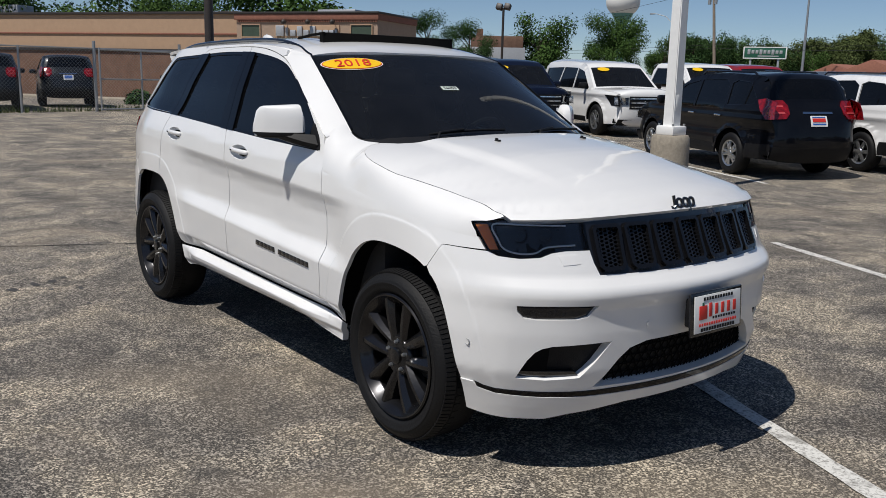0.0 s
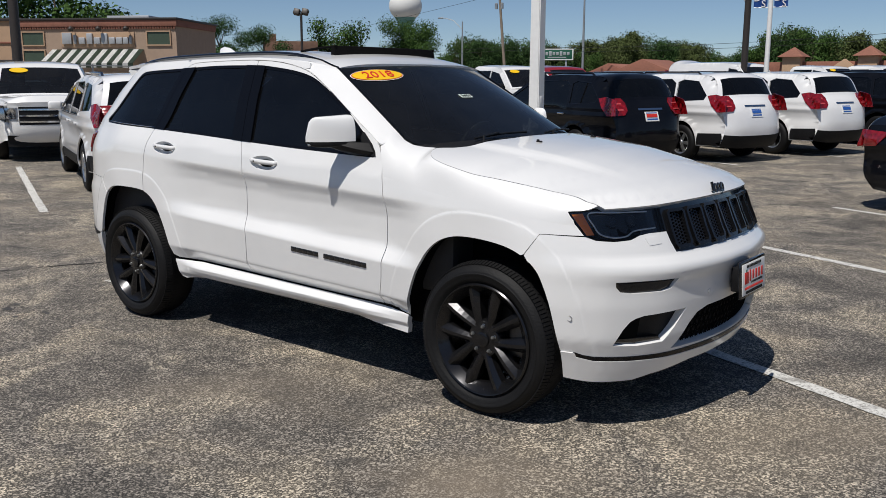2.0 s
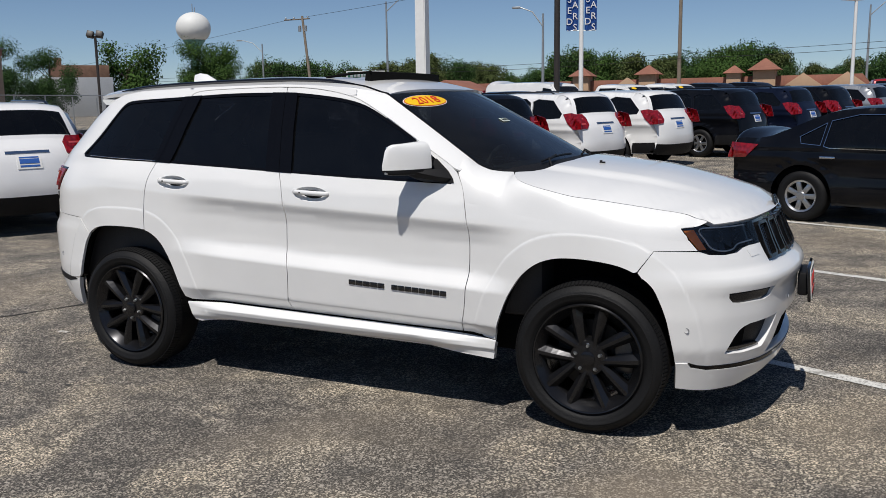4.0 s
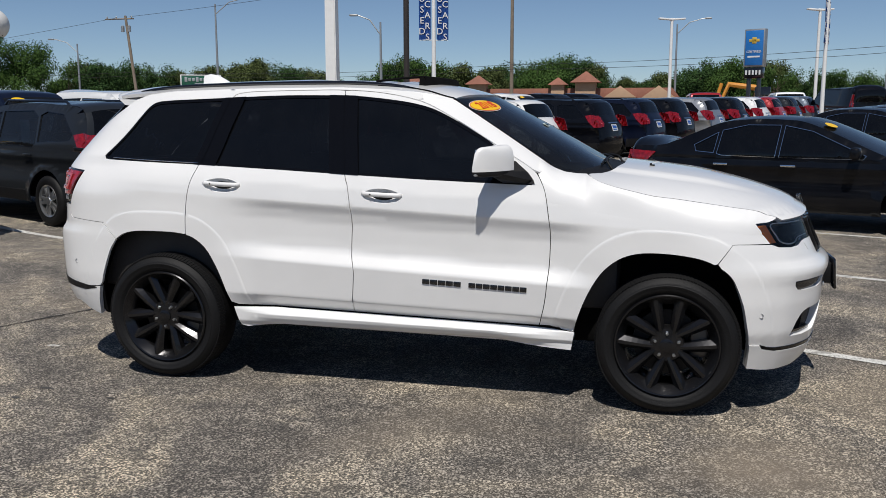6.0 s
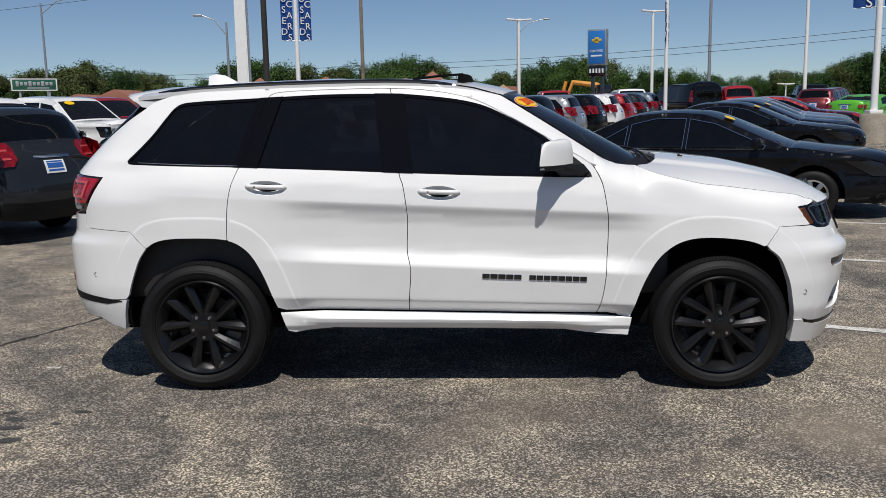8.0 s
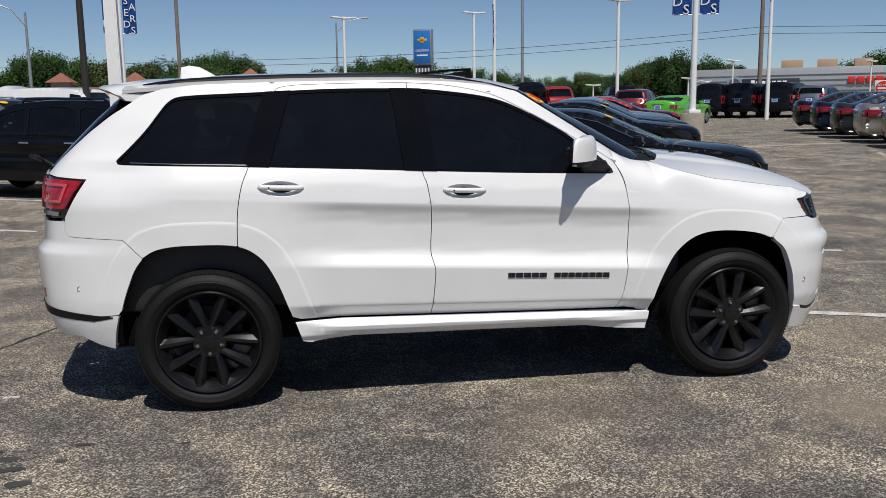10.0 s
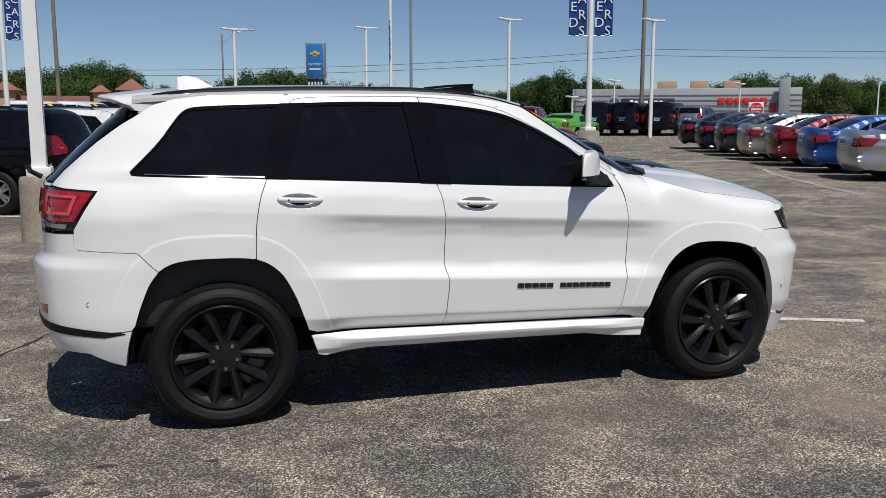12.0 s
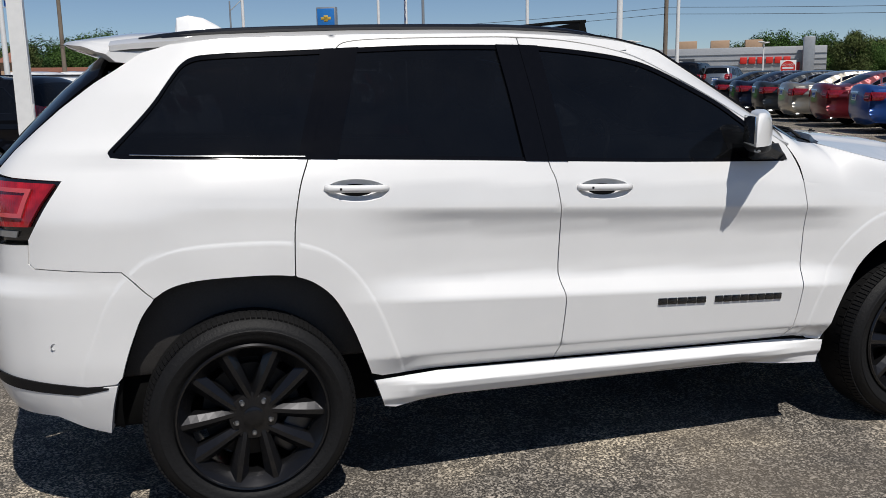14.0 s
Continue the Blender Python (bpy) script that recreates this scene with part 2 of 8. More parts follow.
M["asphalt"] = asphalt_mat()
M["crack"] = plain("crack_filler", (0.030, 0.029, 0.027), 0.9, 0, 30, 0.3)
def line_mat():
    m, nt, b, nn, ln = node_mat("worn_line_paint")
    v = coords(nt)
    f = noise_tex(nt, v, 60, 5, 0.7)
    g = noise_tex(nt, v, 7, 6, 0.7)
    c = mix(nt, ramp(nt, f, [(0.36, (0.22, 0.21, 0.19)), (0.50, (0.66, 0.65, 0.61))]), (0.20, 0.19, 0.17), ramp(nt, g, [(0.34, (0.8, 0.8, 0.8)), (0.48, (0, 0, 0))]))
    ln(c, b.inputs["Base Color"])
    b.inputs["Roughness"].default_value = 0.8
    bump(nt, f, 0.4, 0.006, b)
    return m


M["line"] = line_mat()


# ---- mesh helpers ----
def mesh_from(verts, faces, normals=None, smooth=True):
    me = bpy.data.meshes.new("mesh")
    me.from_pydata([tuple(map(float, p)) for p in verts], [], [tuple(int(i) for i in f) for f in faces])
    if smooth:
        me.polygons.foreach_set("use_smooth", [True] * len(me.polygons))
    if normals is not None:
        me.normals_split_custom_set_from_vertices([tuple(map(float, n)) for n in normals])
    me.update()
    return me


def part(name, data, material, parent=None, label="", smooth=True):
    """Links a bmesh or mesh as one object, under a thing where one is given."""
    if isinstance(data, bmesh.types.BMesh):
        me = bpy.data.meshes.new(name)
        data.normal_update()
        data.to_mesh(me)
        data.free()
        if smooth:
            me.polygons.foreach_set("use_smooth", [True] * len(me.polygons))
            me.set_sharp_from_angle(angle=radians(38))
    else:
        me = data
    me.name = name
    for one in (material if isinstance(material, (list, tuple)) else [material]):
        me.materials.append(one)
    ob = new(name, me)
    if parent is not None:
        ob.parent = parent
    if label:
        tagged(ob, label)
    return ob


def box(sx, sy, sz, m=None, bevel=0.0, bm=None, seg=2):
    """A block centred at m, with rounded edges."""
    own = bmesh.new()
    bmesh.ops.create_cube(own, size=1.0, matrix=Matrix.Diagonal((sx, sy, sz, 1)))
    if bevel:
        bmesh.ops.bevel(own, geom=own.edges[:], offset=bevel, segments=seg, profile=0.5, affect="EDGES")
    if m is not None:
        bmesh.ops.transform(own, matrix=m, verts=own.verts[:])
    return join(bm, own)


def join(bm, own):
    if bm is None:
        return own
    tmp = bpy.data.meshes.new("tmp")
    own.to_mesh(tmp)
    own.free()
    bm.from_mesh(tmp)
    bpy.data.meshes.remove(tmp)
    return bm


def tube(path, radius, seg=10, bm=None, radii=None, caps=True):
    """A round bar along a list of points; radii may change along it."""
    own = bmesh.new()
    pts = [Vector(p) for p in path]
    rings = []
    for i, p in enumerate(pts):
        d = (pts[min(i + 1, len(pts) - 1)] - pts[max(i - 1, 0)]).normalized()
        q = d.to_track_quat("Z", "Y")
        r = radii[i] if radii else radius
        rings.append([own.verts.new(p + q @ Vector((r * math.cos(2 * math.pi * k / seg), r * math.sin(2 * math.pi * k / seg), 0))) for k in range(seg)])
    for a, b in zip(rings, rings[1:]):
        for k in range(seg):
            own.faces.new((a[k], a[(k + 1) % seg], b[(k + 1) % seg], b[k]))
    if caps:
        own.faces.new(rings[0][::-1])
        own.faces.new(rings[-1])
    return join(bm, own)


def lathe(profile, seg=32, axis="Y", bm=None):
    """A turned shape: profile of (radius, along) round an axis."""
    own = bmesh.new()
    rings = []
    for r, h in profile:
        ring = []
        for k in range(seg):
            a = 2 * math.pi * k / seg
            c, s = r * math.cos(a), r * math.sin(a)
            ring.append(own.verts.new((c, h, s) if axis == "Y" else (c, s, h)))
        rings.append(ring)
    for a, b in zip(rings, rings[1:]):
        for k in range(seg):
            own.faces.new((a[k], b[k], b[(k + 1) % seg], a[(k + 1) % seg]))
    bmesh.ops.recalc_face_normals(own, faces=own.faces[:])
    return join(bm, own)


def prism(poly, depth, m=None, bevel=0.0, bm=None):
    """An outline in x, y given thickness in z."""
    own = bmesh.new()
    f = own.faces.new([own.verts.new((x, y, 0)) for x, y in poly])
    r = bmesh.ops.extrude_face_region(own, geom=[f])
    bmesh.ops.translate(own, vec=(0, 0, depth), verts=[g for g in r["geom"] if isinstance(g, bmesh.types.BMVert)])
    bmesh.ops.recalc_face_normals(own, faces=own.faces[:])
    if bevel:
        bmesh.ops.bevel(own, geom=own.edges[:], offset=bevel, segments=2, profile=0.5, affect="EDGES")
    if m is not None:
        bmesh.ops.transform(own, matrix=m, verts=own.verts[:])
    return join(bm, own)


def spline(pts, n=8, closed=False):
    """A smooth curve through points."""
    p = [np.array(q, float) for q in pts]
    out = []
    m = len(p)
    for i in range(m if closed else m - 1):
        if closed:
            a, b, c, d = p[(i - 1) % m], p[i], p[(i + 1) % m], p[(i + 2) % m]
        else:
            a, b, c, d = p[max(i - 1, 0)], p[i], p[i + 1], p[min(i + 2, m - 1)]
        for k in range(n):
            t = k / n
            out.append(0.5 * (2 * b + (c - a) * t + (2 * a - 5 * b + 4 * c - d) * t * t + (3 * b - a - 3 * c + d) * t ** 3))
    if not closed:
        out.append(p[-1])
    return np.array(out)


def dense(poly, step, closed=True):
    """The same outline with points no further apart than step."""
    p = np.array(poly, float)
    out = []
    m = len(p)
    for i in range(m if closed else m - 1):
        a, b = p[i], p[(i + 1) % m]
        n = max(1, int(np.ceil(np.hypot(*(b - a)) / step)))
        for k in range(n):
            out.append(a + (b - a) * k / n)
    if not closed:
        out.append(p[-1])
    return np.array(out)


def inside(poly, pts):
    x, y = pts[:, 0], pts[:, 1]
    hit = np.zeros(len(pts), bool)
    p, q = poly, np.roll(poly, -1, axis=0)
    for (x0, y0), (x1, y1) in zip(p, q):
        if y0 != y1:
            c = ((y0 > y) != (y1 > y)) & (x < (x1 - x0) * (y - y0) / (y1 - y0) + x0)
            hit ^= c
    return hit


def gap_to(poly, pts):
    """Distance of points to a closed outline."""
    best = np.full(len(pts), 1e9)
    for a, b in zip(poly, np.roll(poly, -1, axis=0)):
        d = b - a
        t = np.clip(((pts - a) @ d) / max(d @ d, 1e-12), 0, 1)
        best = np.minimum(best, np.hypot(*(pts - a - t[:, None] * d).T))
    return best


def sheet(fn, outline, av, bv, holes=(), thick=0.012, step=0.03, flip=False, lift=0.0, centre=(0, 0, 0.8), extra=None):
    """A panel: the part of the surface fn(a, b) that lies within an outline, cut round holes, with true normals and an edge turned inwards."""
    loops = [dense(outline, step)] + [dense(h, step) for h in holes]
    ga, gb = np.meshgrid(av, bv)
    grid = np.c_[ga.ravel(), gb.ravel()]
    if extra is not None and len(extra):
        lo, hi = loops[0].min(axis=0) - 0.05, loops[0].max(axis=0) + 0.05
        extra = extra[np.all((extra > lo) & (extra < hi), axis=1)]
        grid = grid[np.all((grid > lo) & (grid < hi), axis=1)]
        far = np.ones(len(grid), bool)
        for q in extra:
            far &= (np.abs(grid[:, 0] - q[0]) > 0.022) | (np.abs(grid[:, 1] - q[1]) > 0.013)
        grid = np.vstack([grid[far], extra])
    keep = inside(loops[0], grid)
    for h in loops[1:]:
        keep &= ~inside(h, grid)
    grid = grid[keep]
    for lp in loops:
        if len(grid):
            grid = grid[gap_to(lp, grid) > step * 0.22]
    pts, edges, start = [], [], 0
    for lp in loops:
        n = len(lp)
        pts.extend(lp)
        edges += [(start + i, start + (i + 1) % n) for i in range(n)]
        start += n
    pts.extend(grid)
    vs, _, fs, *_ = delaunay_2d_cdt([Vector((float(p[0]), float(p[1]))) for p in pts], edges, [], 0, 1e-6, False)
    uv = np.array([(v.x, v.y) for v in vs])
    tris = np.array([f for f in fs if len(f) == 3])
    mid = uv[tris].mean(axis=1)
    ok = inside(loops[0], mid)
    for h in loops[1:]:
        ok &= ~inside(h, mid)
    tris = tris[ok]
    e = 0.003
    P = fn(uv[:, 0], uv[:, 1])
    N = np.cross(fn(uv[:, 0] + e, uv[:, 1]) - fn(uv[:, 0] - e, uv[:, 1]), fn(uv[:, 0], uv[:, 1] + e) - fn(uv[:, 0], uv[:, 1] - e))
    N /= np.maximum(np.linalg.norm(N, axis=1), 1e-9)[:, None]
    out = np.sign(np.sum(N * (P - np.array(centre))))
    N *= out
    if lift:
        P = P + N * lift
    area = np.cross(P[tris[:, 1]] - P[tris[:, 0]], P[tris[:, 2]] - P[tris[:, 0]])
    bad = np.sum(area * N[tris[:, 0]], axis=1) < 0
    tris[bad] = tris[bad][:, ::-1]
    V, NN, F = list(P), list(N), [tuple(t) for t in tris]
    if thick:
        count = {}
        for t in tris:
            for i in range(3):
                k = (t[i], t[(i + 1) % 3])
                count[k] = 1
        rim = [k for k in count if (k[1], k[0]) not in count]
        for a, b in rim:
            q = len(V)
            side = np.cross(P[b] - P[a], N[a])
            side /= max(np.linalg.norm(side), 1e-9)
            V += [P[a], P[b], P[b] - N[b] * thick, P[a] - N[a] * thick]
            NN += [side] * 4
            F.append((q + 1, q, q + 3, q + 2))
    return mesh_from(V, F, NN)


def mirrored(me):
    """The same mesh for the other side of a car."""
    V = [(v.co.x, -v.co.y, v.co.z) for v in me.vertices]
    F = [tuple(p.vertices)[::-1] for p in me.polygons]
    N = [None] * len(V)
    for lp, cn in zip(me.loops, me.corner_normals):
        n = cn.vector
        N[lp.vertex_index] = (n.x, -n.y, n.z)
    N = [n or (0, 0, 1) for n in N]
    return mesh_from(V, F, N)


def lettering(body, size, depth, m, material, name="lettering", parent=None, align="CENTER", label=""):
    """Raised letters as a mesh, baseline along x, standing in the x-y plane of m."""
    cu = bpy.data.curves.new("text", "FONT")
    cu.body = body
    cu.size = size
    cu.extrude = depth
    cu.align_x = align
    cu.align_y = "CENTER"
    cu.resolution_u = 3
    tmp = bpy.data.objects.new("text", cu)
    scene.collection.objects.link(tmp)
    bpy.context.view_layer.update()
    me = bpy.data.meshes.new_from_object(tmp.evaluated_get(bpy.context.evaluated_depsgraph_get()))
    bpy.data.objects.remove(tmp)
    bpy.data.curves.remove(cu)
    me.transform(m)
    me.materials.clear()
    return part(name, me, material, parent, label)


def empty(name, m=None):
    ob = new(name)
    if m is not None:
        ob.matrix_basis = m
    return ob


def smooth01(t):
    t = np.clip(t, 0, 1)
    return t * t * (3 - 2 * t)


# ---- ground ----
AISLE = radians(-23.0)          # direction in which the stall lines run
DX, DY = math.cos(AISLE), math.sin(AISLE)


def lot(d, p, z=0.0):
    """A place in the lot: d along the stall lines, p across them."""
    return Vector((d * DX - p * DY, d * DY + p * DX, z))


def rise(x, y):
    """Height of the ground: flat about the subject, then gently up all round."""
    r = math.hypot(x, y + 2.0)
    z = 0.016 * max(0.0, min(r, 70.0) - 9.0) + 0.003 * max(0.0, min(r, 300.0) - 70.0)
    # the restaurant's yard beyond the fence lies lower
    ease = lambda t: min(max(t, 0.0), 1.0) ** 2 * (3 - 2 * min(max(t, 0.0), 1.0))
    return z - (z + 0.33) * ease((-x - 25.0) / 20.0) * ease((42.0 - y) / 14.0)


bm = bmesh.new()
rings = []
for r in [0.0001] + [0.75 * k for k in range(1, 17)] + [14, 17, 21, 24, 27, 30, 33, 37, 41, 45, 50, 55, 60, 65, 70, 80, 90, 110, 130, 200, 300, 600, 1800]:
    rings.append([bm.verts.new((r * math.cos(a), r * math.sin(a) - 2.0, rise(r * math.cos(a), r * math.sin(a) - 2.0))) for a in np.linspace(0, 2 * math.pi, 73)[:-1]])
for a, b in zip(rings, rings[1:]):
    for k in range(72):
        bm.faces.new((a[k], b[k], b[(k + 1) % 72], a[(k + 1) % 72]))
bmesh.ops.remove_doubles(bm, verts=bm.verts[:], dist=0.001)
tagged(part("ground", bm, M["asphalt"]), "old sun-bleached grey asphalt of a car lot with stains", "ground", kind="structure")


def stall_line(d0, d1, p, w=0.10, skew=0.0):
    own = bmesh.new()
    n = max(2, int((d1 - d0) / 0.12))
    rows = []
    for i in range(n + 1):
        d = d0 + (d1 - d0) * i / n
        off = skew * i / n
        a, b = (w / 2 + random.uniform(-0.008, 0.008) for _ in range(2))
        q = lot(d, p + off)
        z = rise(q.x, q.y) + 0.005
        rows.append((own.verts.new(lot(d, p + off - a, z)), own.verts.new(lot(d, p + off + b, z))))
    for (a, b), (c, e) in zip(rows, rows[1:]):
        own.faces.new((a, c, e, b))
    ob = part("parking_line", own, M["line"])
    return tagged(ob, "worn white painted parking line on the asphalt", "road marking", "parking lines", "structure")


for k in range(-1, 15):
    if k == 0:
        stall_line(1.05, 3.2, 1.45)
    elif k > 0:
        stall_line(-2.3, 3.2, 1.45 + 2.98 * k)
    stall_line(-12.6, -6.65, -1.6 + 2.98 * (k + 1) if k >= 0 else -1.6)
    stall_line(-27.0, -21.8, -1.6 + 2.98 * (k + 1))
for k in range(-2, 9):
    stall_line(9.2, 14.0, 13.6 + 2.98 * k)


# a long sealed crack behind the subject's tail
rn = random.Random(21)
own = bmesh.new()
rows = []
way_ = spline([(-4.1, -1.9), (-3.62, -0.75), (-3.21, 0.18), (-2.98, 0.68), (-2.72, 1.25), (-2.3, 2.3), (-1.6, 3.6)], 14)
for k, (x, y) in enumerate(way_):
    w = 0.010 + 0.006 * math.sin(k * 0.7) + rn.uniform(0, 0.006)
    o = rn.uniform(-0.014, 0.014)
    rows.append((own.verts.new((x - w + o, y, 0.004)), own.verts.new((x + w + o, y, 0.004))))
for (a, b), (c, e) in zip(rows, rows[1:]):
    own.faces.new((a, c, e, b))
tagged(part("crack", own, M["crack"]), "long dark crack across the asphalt", "crack", kind="structure")


# oil drips and a scrap of paint beside the tail
def spot(x, y, rx, ry, seed, name, material, label, category):
    rn = random.Random(seed)
    own = bmesh.new()
    edge = [rn.uniform(0.65, 1.15) for _ in range(9)]
    ring = [own.verts.new((x + rx * k * math.cos(a), y + ry * k * math.sin(a), 0.003)) for a, k in ((2 * math.pi * i / 27, edge[i // 3] + (edge[(i // 3 + 1) % 9] - edge[i // 3]) * (i % 3) / 3) for i in range(27))]
    mid = own.verts.new((x, y, 0.003))
    for a, b in zip(ring, ring[1:] + ring[:1]):
        own.faces.new((mid, a, b))
    tagged(part(name, own, material), label, category, kind="structure")


for k, (x, y, rx, ry) in enumerate(((-2.34, -1.40, 0.060, 0.035), (-2.08, -1.47, 0.045, 0.020), (-2.015, -1.285, 0.055, 0.018), (-2.29, -1.53, 0.075, 0.030), (-2.20, -1.70, 0.060, 0.035), (-2.42, -1.30, 0.035, 0.022), (-1.55, -1.36, 0.035, 0.014))):
    spot(x, y, rx, ry, 30 + k, "oil_stain", M["oil"], "dark oil drip on the asphalt", "stain")
spot(-2.60, -0.465, 0.055, 0.022, 51, "paint_scrap", M["line"], "small worn scrap of white paint on the asphalt", "road marking")


def pale_strip(way_, w, seed):
    """A pale concrete strip lying in the drive."""
    rn = random.Random(seed)
    own = bmesh.new()
    pts = spline(way_, 10)
    rows = []
    for i, q in enumerate(pts):
        d = pts[min(i + 1, len(pts) - 1)] - pts[max(i - 1, 0)]
        n = np.array((-d[1], d[0])) / np.hypot(*d)
        a, b = q + n * w * rn.uniform(0.4, 0.55), q - n * w * rn.uniform(0.4, 0.55)
        rows.append((own.verts.new((a[0], a[1], rise(*a) + 0.008)), own.verts.new((b[0], b[1], rise(*b) + 0.008))))
    for (a, b), (c, e) in zip(rows, rows[1:]):
        own.faces.new((a, c, e, b))
    tagged(part("concrete_strip", own, M["pale"]), "pale worn concrete strip across the drive", "road", kind="structure")


pale_strip([(10.4, 18.2), (12.3, 18.7), (14.4, 18.9), (16.2, 18.6), (18.0, 17.6)], 0.42, 61)
pale_strip([(14.0, 15.3), (13.0, 13.4), (11.9, 10.4), (11.3, 8.6)], 0.12, 62)


# ---- the white SUV: body surfaces (x ahead, right side at -y, origin on the ground between the axles) ----
PLAN_F = spline([(1.30, 0.945), (1.4575, 0.945), (1.62, 0.943), (1.78, 0.930), (1.90, 0.903), (2.00, 0.862), (2.09, 0.800), (2.19, 0.680), (2.262, 0.540), (2.313, 0.330), (2.337, 0.150), (2.342, 0.0)], 12)
PLAN_R = spline([(-1.30, 0.945), (-1.4575, 0.945), (-1.65, 0.938), (-1.86, 0.908), (-2.05, 0.862), (-2.20, 0.790), (-2.31, 0.685), (-2.385, 0.500), (-2.425, 0.250), (-2.435, 0.0)], 12)


def arc_of(plan):
    return np.r_[0, np.cumsum(np.hypot(*np.diff(plan, axis=0).T))]


ARC_F, ARC_R = arc_of(PLAN_F), arc_of(PLAN_R)
U_FRONT, U_REAR = 1.30 + ARC_F[-1], -1.30 - ARC_R[-1]


def plan_at(u):
    """Plan of the body by the way u along its outline; u is x along the doors."""
    x = np.where(u > 1.30, np.interp(u - 1.30, ARC_F, PLAN_F[:, 0]), np.where(u < -1.30, np.interp(-1.30 - u, ARC_R, PLAN_R[:, 0]), u))
    y = np.where(u > 1.30, np.interp(u - 1.30, ARC_F, PLAN_F[:, 1]), np.where(u < -1.30, np.interp(-1.30 - u, ARC_R, PLAN_R[:, 1]), 0.945))
    return x, y


def soft_interp(q, kx, ky, w=0.06):
    """Interpolation with its corners a little rounded."""
    return (np.interp(q - w, kx, ky) + 2 * np.interp(q, kx, ky) + np.interp(q + w, kx, ky)) / 4


Q_A = ([0, 0.25, 0.8, 1.0, 1.95, 2.05, 2.95, 3.0, 3.03, 3.20, 3.25, 3.40, 3.70, 3.88, 3.97, 4.0, 4.03, 4.12, 4.55, 5.0, 5.5, 6.0, 6.5], [0.870, 0.880, 0.876, 0.856, 0.9160, 0.920, 0.9365, 0.9375, 0.9345, 0.9030, 0.8970, 0.8955, 0.8978, 0.9100, 0.9222, 0.925, 0.9248, 0.9230, 0.9125, 0.886, 0.800, 0.690, 0.56])
Q_B = ([0, 0.25, 0.8, 1.0, 2.0, 3.0, 3.5, 4.0, 4.3, 4.6, 5.0, 5.5, 6.0, 6.5], [0.885, 0.905, 0.910, 0.908, 0.922, 0.930, 0.930, 0.926, 0.918, 0.905, 0.884, 0.800, 0.690, 0.56])
SEC_F = ([0.15, 0.263, 0.37, 0.45, 0.60, 0.75, 0.90, 1.02, 1.12, 1.25], [0.850, 0.878, 0.907, 0.936, 0.948, 0.946, 0.930, 0.912, 0.880, 0.80])
DX_F = ([0.15, 0.24, 0.30, 0.37, 0.45, 0.60, 0.66, 0.70, 0.735, 0.76, 0.785, 0.83, 0.92, 1.01, 1.06, 1.15], [-0.16, -0.10, -0.075, -0.050, -0.030, -0.015, -0.013, -0.009, 0.006, 0.013, 0.006, -0.045, -0.088, -0.125, -0.140, -0.22])
SEC_R = ([0.25, 0.37, 0.50, 0.60, 0.75, 0.90, 1.10, 1.25, 1.40], [0.865, 0.905, 0.930, 0.936, 0.930, 0.926, 0.926, 0.880, 0.80])
DX_R = ([0.25, 0.36, 0.45, 0.55, 0.80, 0.85, 0.90, 1.00, 1.15, 1.255, 1.40, 1.54, 1.63, 1.72, 1.9], [0.16, 0.10, 0.05, 0.02, 0.0, 0.0, 0.045, 0.055, 0.06, 0.075, 0.215, 0.360, 0.470, 0.590, 0.85])

ARCH_F = [(0.955, 0.305), (0.962, 0.38), (0.985, 0.47), (1.020, 0.575), (1.066, 0.675), (1.125, 0.762), (1.200, 0.823), (1.280, 0.853), (1.370, 0.862), (1.490, 0.857), (1.605, 0.841), (1.682, 0.813), (1.743, 0.770), (1.790, 0.708), (1.830, 0.616), (1.859, 0.506), (1.884, 0.396), (1.903, 0.255)]
ARCH_R = [(-1.955, 0.345), (-1.930, 0.440), (-1.902, 0.538), (-1.871, 0.630), (-1.838, 0.710), (-1.808, 0.772), (-1.762, 0.830), (-1.705, 0.868), (-1.620, 0.886), (-1.500, 0.890), (-1.365, 0.887), (-1.280, 0.874), (-1.213, 0.843), (-1.150, 0.782), (-1.092, 0.673), (-1.049, 0.558), (-1.014, 0.459), (-0.972, 0.345)]
ARCH_FS, ARCH_RS = spline(ARCH_F, 4), spline(ARCH_R, 4)


def off_arch(arch, x, z):
    """How far outside a wheel opening a place lies."""
    p = np.c_[x, z]
    a = np.vstack([arch[0] + (0, -0.6), arch, arch[-1] + (0, -0.6)])
    best = np.full(len(p), 9.0)
    for q0, q1 in zip(a[:-1], a[1:]):
        d = q1 - q0
        t = np.clip(((p - q0) @ d) / max(d @ d, 1e-12), 0, 1)
        best = np.minimum(best, np.hypot(*(p - q0 - t[:, None] * d).T))
    return best


